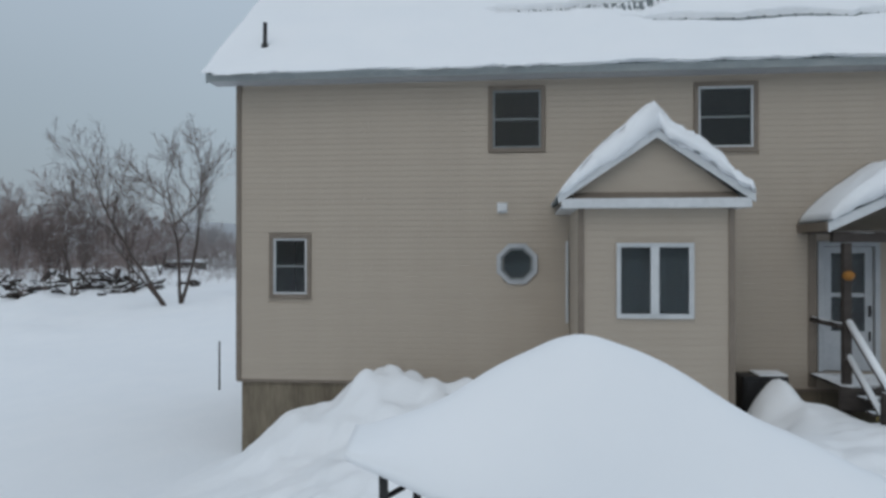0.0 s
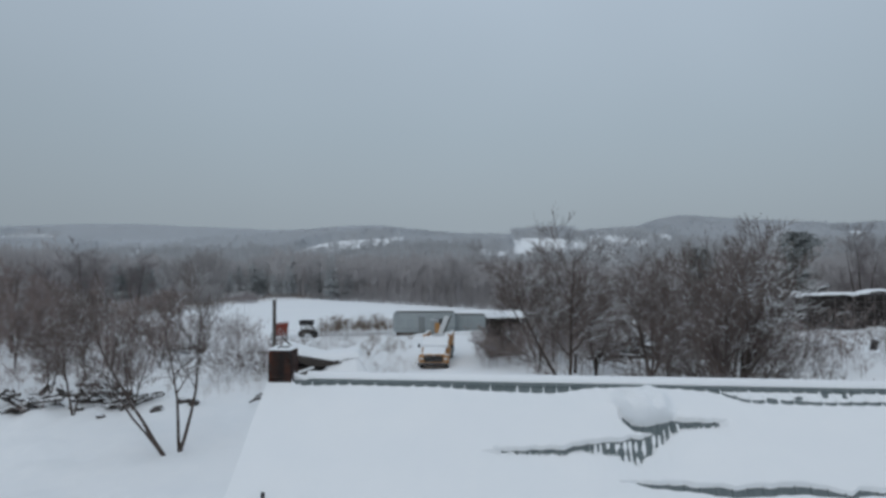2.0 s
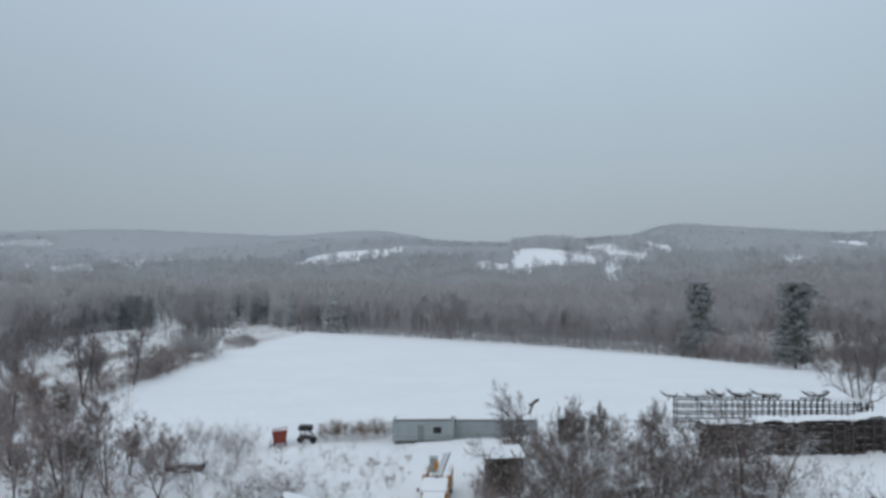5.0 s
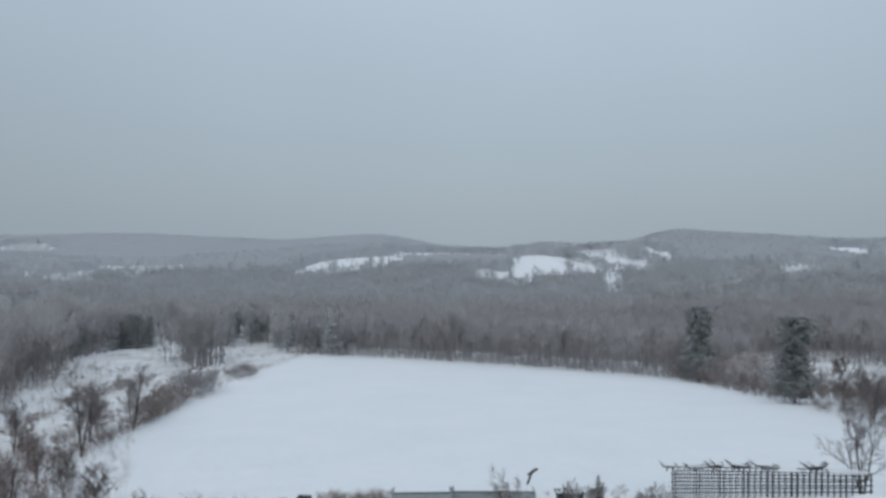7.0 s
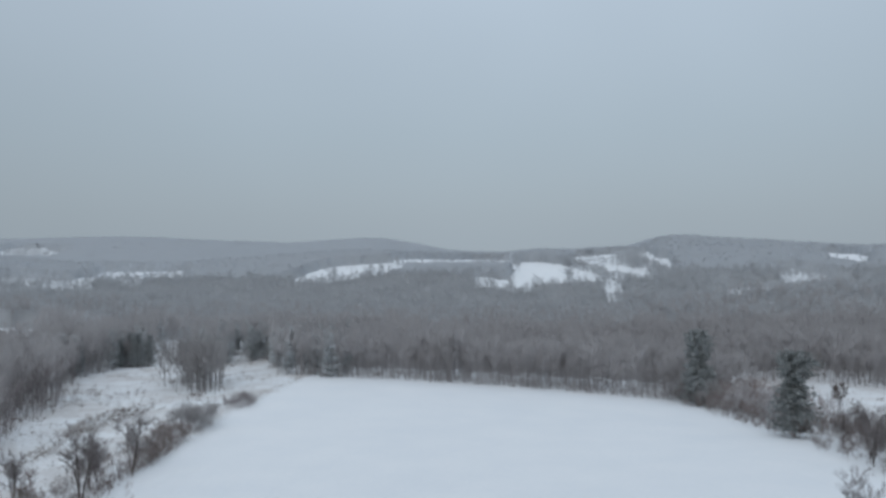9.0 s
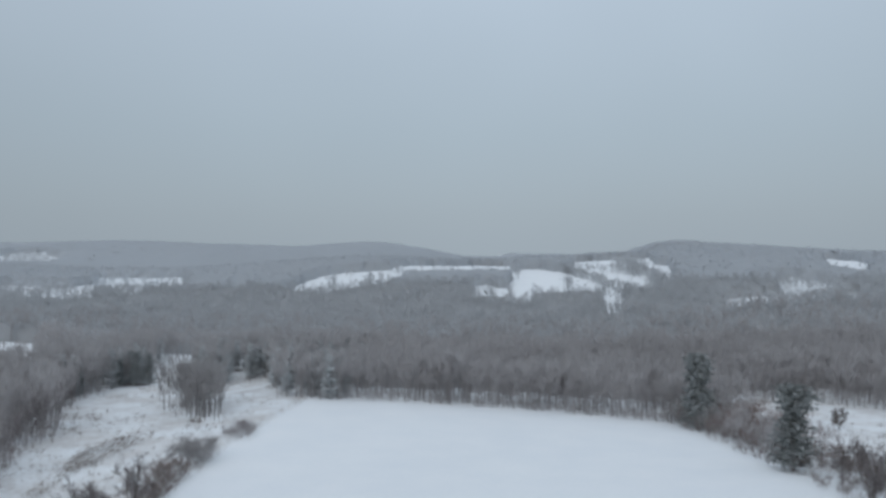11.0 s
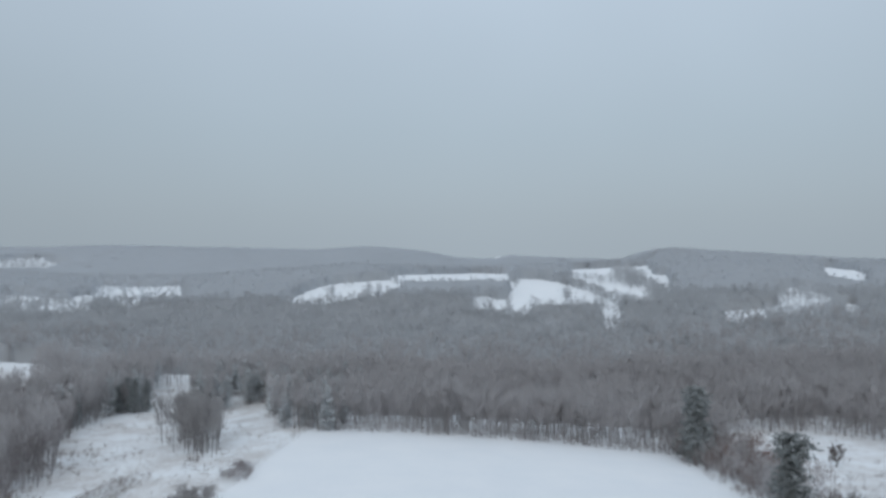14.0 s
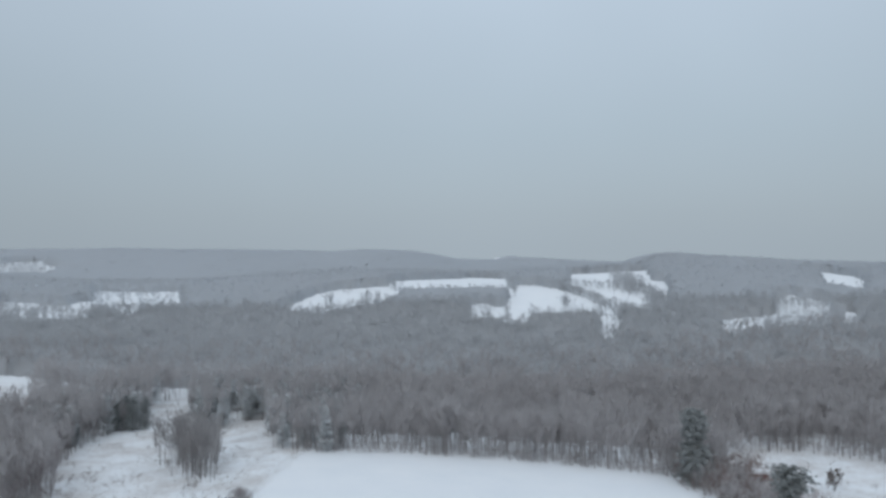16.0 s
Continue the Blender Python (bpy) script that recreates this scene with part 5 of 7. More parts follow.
def pine(x, y, tall, seed, label, wide=1.0, group="", mat=None, old=False):
    """A white pine: layered, uneven boughs carrying dense tufts of needles; an old one spreads at the top over a thin waist."""
    rs = np.random.RandomState(seed)
    t = thing("pine", pose(x, y, on_ground(x, y) - .1), label, "pine tree", group)
    part("trunk", Shape().tube((0, 0, -.3), (0, 0, tall * .96), tall * .014, .03, 9), M_BARK, t)
    tri = []
    n = int(tall * 1.1)
    for w in range(n):
        z = tall * (.07 + .91 * w / n)
        u = z / tall
        reach = tall * wide * (.055 + .185 * max(0, 1 - u) ** .6) * (.55 + .75 * rs.rand())
        rise = .20
        if old:
            reach = tall * wide * float(np.interp(u, (.05, .3, .5, .56, .62, .76, .86, .94, 1.0), (.20, .205, .16, .10, .115, .19, .175, .10, .02))) * (.75 + .4 * rs.rand())
            rise = .20 + .15 * float(sstep(.55, .75, u))
        for f in range(6 + 4 * old):
            a = 6.283 * f / (6 + 4 * old) + rs.rand() * 1.6
            r = reach * (.5 + .6 * rs.rand())
            d = np.array([math.cos(a), math.sin(a), 0])
            for g in range(9):
                q = .22 + .78 * g / 8
                m = np.array([0, 0, z]) + d * r * q + np.array([0, 0, r * (rise * q - .10 * q * q)]) + rs.randn(3) * r * .05
                for h in range(5):
                    e = rs.randn(3)
                    e[2] = abs(e[2]) * .5
                    e *= (.35 + .30 * rs.rand()) * (1.3 - .5 * q) * tall / 24 / (np.linalg.norm(e) + .3)
                    s = np.cross(e, rs.randn(3))
                    s *= .26 * tall / 24 / (np.linalg.norm(s) + 1e-6)
                    tri.append((m - s, m + s, m + e * 2.2))
    v = np.array(tri).reshape(-1, 3)
    part("crown", array_mesh("crown", v, np.arange(len(v)).reshape(-1, 3), mat or M_PINE), None, t, "dark green needles with snow")
    return t


pine(93.1, 194, 23.0, 301, "tall dark pine with a flat spreading top at the field's edge", 1.5, old=True)
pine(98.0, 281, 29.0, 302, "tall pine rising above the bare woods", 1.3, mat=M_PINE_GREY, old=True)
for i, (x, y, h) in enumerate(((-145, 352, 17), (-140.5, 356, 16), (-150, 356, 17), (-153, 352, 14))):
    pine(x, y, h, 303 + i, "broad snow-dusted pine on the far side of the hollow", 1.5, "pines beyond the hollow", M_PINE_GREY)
# ---- brush, weeds and hedges, past counting ----
rng = np.random.RandomState(77)


def brush(name, mat, templates, n, x0, x1, y0, y1, h0, h1, seed, label, category="brush", wide=1.0, ok=None):
    x, y = scatter(n, x0, x1, y0, y1)
    if ok is not None:
        k = ok(x, y)
        x, y = x[k], y[k]
    return stand(name, mat, templates, x, y, h0 + (h1 - h0) * rng.rand(len(x)) ** 1.5, seed, label, category, wide)


def yard(x, y):
    """Kept free: the drive, the truck and the other things that stand about."""
    keep = (np.hypot(x + .8, y - 70) > 6.0) & (np.hypot(x + 11, y - 62) > 4.0)
    keep &= ~((np.abs(x - 3) < 12) & (np.abs(y - 92) < 3)) & (np.hypot(x + 20, y - 93) > 3)
    keep &= ~((x > 27) & (np.abs(y - 80) < 5)) & ~((x > 28) & (np.abs(y - 94) < 2.5)) & (np.hypot(x - 6.2, y - 71) > 3.2)
    keep &= (np.hypot(x + 29, y - 84) > 4) & ~((np.abs(x - 17.3) < 2.6) & (y > 58) & (y < 68.5))
    return keep


T_TWIGS = [bare_template(rng, 11, 84, .0135, .006, 2.0) for _ in range(6)]
T_THIN = [bare_template(rng, 12, 52, .007, .005, 2.2) for _ in range(5)]
T_TUFT = [bare_template(rng, 3, 13, .07, .01, 3.2) for _ in range(5)]
T_WEED = [bare_template(rng, 7, 14, .012, .004, 1.6) for _ in range(5)]
brush("thicket", M_REDTWIG, T_THIN, 380, -80, -22, 60, 120, 2.5, 6.5, 62, "reddish bare saplings standing close together", wide=.55, ok=lambda x, y: yard(x, y) & (x < -27 - .42 * (y - 64)) & (x > -26 - .55 * y))
brush("thicket", M_REDTWIG, T_TWIGS, 470, -78, -20, 58, 118, 1.0, 3.8, 11, "tangled grey-brown brush with snow caught in it", wide=.8, ok=lambda x, y: yard(x, y) & (x < -26 - .45 * (y - 64)) & (x > -24 - .55 * y + 0 * x))
brush("thicket", M_HEDGE, T_THIN, 230, -34, -22, 78, 93, 1.4, 4.2, 31, "upright grey-brown stems behind the wagon", wide=.7, ok=yard)
brush("thicket", M_HEDGE, T_TWIGS, 330, 5, 32, 52, 78, 1.0, 3.4, 12, "grey-brown brush in the snow behind the house", wide=.85, ok=lambda x, y: yard(x, y) & (x > 6 + .02 * (y - 50)) & (x < 36 - .25 * (y - 30)) & (np.hypot(x - 8.7, y - 50.6) > 3) & (wave(x, y, 9, 33) > -.25))
brush("thicket", M_HEDGE, T_THIN, 130, 5, 31, 52, 78, 1.6, 4.2, 32, "slim upright stems in the brush behind the house", wide=.7, ok=lambda x, y: yard(x, y) & (x > 6) & (x < 36 - .25 * (y - 30)))
brush("thicket", M_HEDGE, T_TWIGS, 230, 7, 31, 76, 96, 1.0, 2.8, 13, "dense grey-brown brush in front of the field", wide=.85, ok=lambda x, y: yard(x, y) & (np.hypot(x - 15.9, y - 90.4) > 2.6))
brush("thicket", M_HEDGE, T_TWIGS, 130, 10, 27, 60, 73, 1.5, 3.6, 44, "tangled brush between the trees behind the house", wide=.9, ok=yard)
brush("thicket", M_REDTWIG, T_THIN, 30, -21.5, -14.5, 70, 80, 1.2, 3.4, 45, "brown stems standing behind the pole", wide=.8)
brush("thicket", M_HEDGE, T_TWIGS, 56, 3.2, 9.5, 64.5, 70.0, 1.4, 3.6, 34, "snowy brush against the dark shed", wide=.9, ok=lambda x, y: x > 3.2)
brush("thicket", M_REDTWIG, T_TWIGS, 60, 24, 31, 62, 68, 2.0, 4.6, 68, "rounded reddish bush in front of the board stack", wide=.8, ok=lambda x, y: np.hypot((x - 27.4) / 3.3, (y - 65) / 2.6) < 1)
brush("thicket", M_HEDGE, T_TWIGS, 80, 22, 35, 54, 72, 1.0, 2.6, 47, "snowy brush in front of the board stack", wide=.9)
brush("thicket", M_HEDGE, T_THIN, 80, 21, 36, 54, 72, 1.5, 4.5, 48, "slim stems in front of the board stack", wide=.8)
brush("thicket", M_HEDGE, T_THIN, 60, 14, 33, 48, 62, 1.2, 4.0, 50, "slim bare stems around the trees behind the house", wide=.9, ok=lambda x, y: x < 30 - .2 * (y - 48))
brush("young_growth", M_TWIG, T_THIN, 150, -24, -5, 58, 90, .7, 2.6, 14, "sparse young stems sticking out of the snow", ok=lambda x, y: yard(x, y) & (x < -5 - .04 * (y - 58)) & (wave(x, y, 8, 63) > .1))
brush("young_growth", M_SNOWTWIG, T_TWIGS, 210, -30, -9, 60, 86, .7, 2.3, 64, "low bushes bowed under snow", wide=1.2, ok=lambda x, y: yard(x, y) & (wave(x, y, 9, 65) > .0))
brush("young_growth", M_SNOWTWIG, T_TWIGS, 70, -21, -14, 66, 76, 1.0, 2.6, 66, "snow-laden bushes beside the pole", wide=1.1, ok=yard)
brush("dry_weeds", M_WEED, T_TWIGS, 40, -8.5, -3.2, 74, 83, .6, 1.7, 67, "tan weeds between the shed and the truck", "weeds", wide=.8, ok=yard)
brush("dry_weeds", M_WEED, T_TWIGS, 70, -16.2, -6.6, 93.8, 96.5, 1.2, 2.7, 15, "tan dry weeds standing along the field", "weeds", wide=.7)
brush("dry_weeds", M_WEED, T_WEED, 260, -16.2, -6.5, 93.5, 98, .9, 2.1, 35, "dry stalks standing along the field", "weeds")
brush("dry_weeds", M_WEED, T_WEED, 420, -24, -3, 60, 90, .5, 1.4, 16, "dry weed stalks poking through the snow", "weeds", ok=lambda x, y: yard(x, y) & (x < -4.0))
brush("dry_weeds", M_WEED, T_THIN, 26, -6.5, -2.5, 60, 70, .5, 1.3, 36, "dry brown weeds beside the truck", "weeds", ok=lambda x, y: np.hypot(x + .8, y - 68) > 2.4)
brush("hedge", M_HEDGE, T_TWIGS, 270, -71, -60, 98, 172, 1.0, 3.6, 17, "overgrown brown hedge along the field", "hedge", wide=.8, ok=lambda x, y: x < -57.5 - .07 * (y - 98) + 4 * sstep(150, 172, y))
brush("hedge", M_HEDGE, T_TWIGS, 130, -64.5, -60, 118, 172, 1.0, 3.0, 37, "low brown brush on the field's edge", "hedge", wide=.9)
brush("hedge", M_HEDGE, T_TWIGS, 34, -65, -60, 153, 162, 2.0, 4.6, 38, "round brown bush on the field's edge", "hedge", wide=.9)
brush("hedge", M_WOODS_DARK, T_TWIGS, 85, -69, -59.5, 186, 199, 2.8, 6.8, 18, "rounded grey-brown bushes on the field's edge", "hedge", wide=.8)
brush("hedge", M_HEDGE, T_TWIGS, 60, -67.5, -60.5, 168, 181, 2.0, 5.5, 53, "rounded brown bushes in the hedge", "hedge", wide=.9)
brush("hedge", M_HEDGE, T_TWIGS, 140, -64.5, -57.5, 150, 240, .5, 1.6, 54, "dark low scrub joining the bushes of the hedge", "hedge", wide=1.1, ok=lambda x, y: np.abs(x + 61.4 - 2.4 * sstep(200, 240, y)) < 1.9)
brush("hedge", M_HEDGE, T_TWIGS, 26, -85.5, -80.5, 246, 252, .8, 2.4, 55, "dark lone bush in the snowy hollow", "bush", wide=1.1)
brush("hedge", M_BROWNWOODS, T_TWIGS, 110, -66, -57.5, 219, 237, 1.2, 3.6, 19, "low brown bushes on the field's edge", "hedge", wide=1.0)
brush("hedge", M_WEED, T_WEED, 1700, -64.5, -52, 100, 300, .7, 2.2, 20, "dry grass and weeds along the field's edge", "weeds", ok=lambda x, y: np.abs(x + 61.6 - 7 * sstep(200, 298, y)) < 2.0)
brush("hedge", M_HEDGE, T_TWIGS, 860, 90, 124, 124, 296, 2.6, 6.5, 21, "brown brush along the far side of the field", "hedge", wide=.8, ok=lambda x, y: (x > 90 + .02 * (y - 132)) & (x < 110 + .03 * (y - 132)))
brush("hedge", M_HEDGE, T_TWIGS, 240, 87.5, 94.5, 140, 286, .9, 2.8, 49, "low brown scrub spilling onto the field", "hedge", wide=1.0, ok=lambda x, y: x > 88.0 + .02 * (y - 140) + .8 * np.sin(y * .25))
brush("hedge", M_HEDGE, T_THIN, 420, 92, 128, 128, 300, 4.0, 9.0, 39, "slim bare saplings behind the field's edge", "saplings", wide=.6, ok=lambda x, y: (x > 93 + .02 * (y - 132)) & (x < 118) & (wave(x, y, 30, 41) > -.3))
brush("hedge", M_REDTWIG, T_TWIGS, 46, 104, 114, 249, 262, 3.0, 5.5, 40, "dense reddish bush behind the field", "bush", wide=.7)
brush("woods_edge", M_WOODS, T_EDGE, 420, 93, 118, 205, 308, 4.5, 10.0, 46, "young bare trees at the corner of the field", "trees", ok=lambda x, y: (x < 106 + .12 * (y - 205)) & (x > 93 + .02 * (y - 132)))
brush("hedge", M_REDTWIG, T_TWIGS, 300, 99, 128, 240, 306, 4.5, 9.0, 60, "reddish bare saplings and bushes at the corner of the field", "saplings", wide=.6, ok=lambda x, y: (x > 96 + .06 * (y - 232)) & (x < 127) & (wave(x, y, 16, 61) > -.35))
brush("hedge", M_REDTWIG, T_THIN, 260, 88, 124, 225, 304, 4.0, 10.0, 22, "reddish saplings at the corner of the field", "saplings", wide=.7, ok=lambda x, y: (y > 300 - 2.2 * (x - 88)) & (y < 340 - 1.2 * (x - 88)))
brush("hollow_brush", M_HEDGE, T_TWIGS, 330, -175, -66, 160, 420, .7, 2.6, 23, "low scrub scattered over a snowy hollow", "scrub", wide=1.1, ok=lambda x, y: wave(x, y, 40, 43) > -.1)
brush("hollow_weeds", M_WEED, T_TUFT, 3400, -170, -64, 125, 420, .7, 1.7, 24, "dry grass showing through thin snow", "weeds", wide=1.5, ok=lambda x, y: wave(x, y, 34, 31) > .05)
brush("hollow_trees", M_BROWNWOODS, T_EDGE, 1500, -300, -104, 178, 345, 9, 17, 25, "brownish leafless trees along the far side of the hollow", "trees", ok=lambda x, y: (x < -108 - .34 * (y - 196)) & ~inside(x, y, HOLLOW) & ~inside(x, y, FAR_MEADOW) & (x > -.66 * y - 22) & (rng.rand(len(x)) < .8))
brush("hollow_thicket", M_REDTWIG, T_TWIGS, 420, -170, -106, 165, 262, 1.8, 4.8, 56, "reddish brush along the side of the hollow", "brush", wide=1.0, ok=lambda x, y: ~inside(x, y, HOLLOW) & inside(x + 22, y, HOLLOW))
brush("hollow_thicket", M_HEDGE, T_TWIGS, 330, -190, -104, 170, 262, 1.5, 4.5, 29, "reddish-brown brush under the trees beyond the hollow", "brush", wide=.9, ok=lambda x, y: (x < -104 - .22 * (y - 180)) & (x > -.70 * y - 30))
brush("ditch_weeds", M_WEED, T_TUFT, 700, -100, -88, 130, 236, .8, 1.8, 28, "brown weeds along a ditch across the hollow", "weeds", wide=1.2, ok=lambda x, y: np.abs(x + 94 - 2.5 * np.sin(y * .09)) < 2.2)
brush("ditch_weeds", M_WEED, T_TUFT, 520, -106, -90, 192, 240, .8, 1.8, 57, "brown weed bed at the head of the ditch", "weeds", wide=1.5, ok=lambda x, y: np.hypot((x + 98) / 6, (y - 216) / 22) < 1)
brush("hollow_brush", M_HEDGE, T_TWIGS, 60, -128, -108, 254, 272, .7, 2.0, 58, "low dark scrub in the snowy hollow", "scrub", wide=1.2, ok=lambda x, y: wave(x, y, 9, 59) > .1)
brush("ditch_weeds", M_REDTWIG, T_TWIGS, 110, -103, -91, 190, 236, .8, 2.0, 51, "reddish weeds at the head of the ditch", "weeds", wide=1.1)
brush("hedge", M_HEDGE, T_TWIGS, 170, -63.6, -60.2, 112, 206, .7, 1.8, 52, "unbroken brown scrub along the field's edge", "hedge", wide=1.0)
brush("meadow_scrub", M_HEDGE, T_TWIGS, 170, 104, 240, 150, 305, .8, 3.0, 26, "scattered scrub in a snowy clearing", "scrub")
brush("meadow_scrub", M_HEDGE, T_THIN, 160, 106, 170, 150, 240, 3.0, 8.0, 42, "slim bare saplings in a snowy clearing", "saplings", wide=.6)
brush("field_margin", M_WEED, T_WEED, 900, -54, 104, 262, 312, .5, 1.6, 27, "dry grass at the foot of the woods", "weeds", wide=1.4, ok=lambda x, y: np.abs(y - (304.5 - 0.0016 * (x - 10) ** 2 * (np.abs(x) < 110))) < 2.2)

# ---- things in the yard behind the house ----
# snow-capped frame close below the camera
shelter = thing("shelter_frame", pose(1.0, 4.7, 0), "black metal frame roofed by a deep drift of snow", "shelter frame")
for x, y, top in ((-1.36, -.22, 1.70), (-1.17, .16, 1.60), (.6, -.1, .80), (.6, .9, .80)):
    part("post", Shape().soft(x - .027, x + .027, y - .027, y + .027, on_ground(1 + x, 4.7 + y) - .1, top, .006), M_BLACK, shelter)
part("panel", Shape().prism(((-1.50, 1.74), (.7, .70), (.7, .73), (-1.50, 1.77)), 1, -.26, .12), M_BLACK, shelter)
part("cross_bar", Shape().tube((-1.36, -.2, 1.45), (.6, -.1, .62), .02, .02, 6).tube((-1.36, -.2, 1.5), (-1.17, .16, 1.5), .018, .018, 6), M_BLACK, shelter)
nx_, ny_ = 70, 40
hx, hy = np.meshgrid(np.linspace(-1.58, 1.9, nx_), np.linspace(-.36, 1.35, ny_))
hy = np.where(hy > 0, hy * (.22 + .78 * sstep(-1.58, -.5, hx)), hy)
KX, KZ = (-1.58, -1.3, -.95, -.6, -.13, .4, .93, 1.45, 1.9), (1.84, 1.92, 2.03, 2.24, 2.48, 2.31, 1.98, 1.72, 1.5)
ridge = sum(np.interp(hx + o, KX, KZ) for o in (-.15, -.07, 0, .07, .15)) / 5
mid = .25 * (.22 + .78 * sstep(-1.58, -.5, hx))
roundness = np.clip(1 - np.abs(np.where(hy > mid, (hy - mid) / (1.36 * (.22 + .78 * sstep(-1.58, -.5, hx)) - mid), (mid - hy) / (mid + .37))) ** 2.2, 0, 1) ** .6
floor_z = np.maximum(1.81 - .47 * (hx + 1.58), .75)
hz = floor_z + np.maximum(ridge - floor_z, .04) * roundness + .012 * wave(hx, hy, .9, 41)
cap_v = np.stack([hx, hy, hz], -1).reshape(-1, 3)
under = np.stack([hx, hy, np.minimum(hz - .01, floor_z - .03)], -1).reshape(-1, 3)
i = (np.arange(ny_ - 1)[:, None] * nx_ + np.arange(nx_ - 1)[None, :]).ravel()
top_f = np.stack([i, i + 1, i + nx_ + 1, i + nx_], 1)
rim = np.concatenate([np.arange(nx_), np.arange(1, ny_) * nx_ + nx_ - 1, (ny_ - 1) * nx_ + np.arange(nx_ - 2, -1, -1), np.arange(ny_ - 2, 0, -1) * nx_])
nxt = np.roll(rim, -1)
side_f = np.stack([rim, rim + nx_ * ny_, nxt + nx_ * ny_, nxt], 1)
drift = new("frame_snow", array_mesh("frame_snow", np.concatenate([cap_v, under]), np.concatenate([top_f, top_f[:, ::-1] + nx_ * ny_, side_f]), M_ROOFSNOW, True))
drift.matrix_world = pose(1.0, 4.7, 0)
tagged(drift, "smooth wind-shaped snow drift on top of a frame", "snow drift")

solid("stake", Shape().tube((0, 0, -.4), (0, 0, 1.42), .03, .025, 8), M_DARKWOOD, pose(-6.48, 21.4, on_ground(-6.48, 21.4)), "thin dark stake standing in the snow", "stake")

# heap of logs and broken boards
rs = np.random.RandomState(5)
heap_g = on_ground(-32, 60.6)
log_heap = thing("log_heap", pose(-31.0, 60.6, heap_g), "untidy heap of dark logs and branches under snow", "log heap")
for i in range(84):
    x, y = -8.5 + 16 * rs.rand(), -1.3 + 2.6 * rs.rand()
    g = on_ground(-31 + x, 60.6 + y) - heap_g
    z = g + .15 + 1.5 * rs.rand() ** 1.4 * (1 - (x / 10.5) ** 2)
    a, ln, r = rs.randn() * .6, .4 + .9 * rs.rand() ** 2, .09 + .17 * rs.rand()
    d = Vector((math.cos(a), .5 * rs.randn(), .40 * rs.randn())).normalized() * ln
    part("log", Shape().tube((x - d.x, y - d.y, z - d.z), (x + d.x, y + d.y, z + d.z), r, r * .8, 8), M_LOG, log_heap)
pile_g = on_ground(17, 66)
wood_pile = thing("brush_pile", pose(17, 66, pile_g), "dark heap of old timber under snow in the thicket", "timber heap")
for i in range(40):
    x, y = -2.8 + 5.6 * rs.rand(), -1.0 + 2.0 * rs.rand()
    z = .1 + 1.7 * rs.rand() * (1 - (x / 3.4) ** 2)
    d = Vector((1, .6 * rs.randn(), .25 * rs.randn())).normalized() * (.6 + .9 * rs.rand())
    part("timber", Shape().tube((x - d.x, y - d.y, z - d.z), (x + d.x, y + d.y, z + d.z), .10 + .12 * rs.rand(), .1, 7), M_DARKWOOD, wood_pile)
for x, y, r in ((-13.0, 58.2, .5), (-12.0, 57.6, .38), (-11.3, 59.0, .45), (-14.6, 59.5, .4), (-10.3, 57.8, .3), (-22, 56.9, .55), (-19.4, 57.6, .45), (-20.6, 58.6, .5), (-36.5, 56.4, .4), (-26.0, 56.2, .35), (-8.7, 57.3, .3), (-7.2, 60.4, .28)):
    b = bmesh.new()
    bmesh.ops.create_icosphere(b, subdivisions=2, radius=r)
    for p in b.verts:
        p.co *= .8 + .4 * rs.rand()
        p.co.z *= .75
    sh = Shape()
    b.verts.index_update()
    sh.add([p.co for p in b.verts], [[p.index for p in f.verts] for f in b.faces])
    b.free()
    solid("rubble_lump", sh, M_DARKWOOD, pose(x, y, on_ground(x, y) + r * .25), "dark lump of scrap half buried in snow", "scrap", "scrap lying in the yard")

# utility pole with a plank at its foot
pole_z = on_ground(-10.0, 44.0)
pole = thing("utility_pole", pose(-10.0, 44.0, pole_z), "dark weathered wooden pole beside the yard", "pole")
part("shaft", Shape().tube((0, 0, -.5), (0, 0, 9.45 - pole_z), .135, .105, 10), M_GREYWOOD, pole)
part("pole_cap", Shape().tube((0, 0, 9.45 - pole_z), (.02, 0, 9.55 - pole_z), .11, .05, 10), M_ROOFSNOW, pole, "small cap of snow")
solid("fallen_plank", Shape().soft(-1.6, 1.0, -.25, -.15, .25, .45, .02).tube((-1.9, -.2, .1), (-1.0, -.2, .45), .09, .07, 6), M_DARKWOOD, pose(-12.87, 56.85, on_ground(-12.87, 56.85)), "dark plank lying on the snow", "plank")

# collapsed lean-to with snow on its fallen roof
wz = on_ground(-10.6, 63.8)
wreck_at = pose(-10.6, 63.8, wz, 0, 0, 6)
wreck = thing("collapsed_shed", wreck_at, "collapsed dark lean-to with its roof fallen under snow", "shed")
ROOF_LINE = ((-3.1, 2.85), (-1.9, 2.35), (-.6, 1.95), (.8, 1.75), (2.2, 1.9), (3.3, 2.05))
part("fallen_roof", Shape().prism((*ROOF_LINE, *((x, z + .12) for x, z in ROOF_LINE[::-1])), 1, -1.2, 2.6), M_DARKWOOD, wreck)
# dark plate added in place of the dark opening under the fallen roof
part("torn_roof_edge", Shape().prism(((-2.3, 2.55), (-.6, 2.25), (1.0, 1.95), (2.0, 1.80), (1.5, 1.62), (.2, 1.42), (-.9, 1.55), (-1.7, 1.95)), 1, -1.62, -1.45), M_DARKWOOD, wreck, "added dark plate standing for the fallen roof's underside")
part("back_wall", Shape().box(-2.4, 2.6, 2.2, 2.32, -.2, 1.7), M_GREYWOOD, wreck)
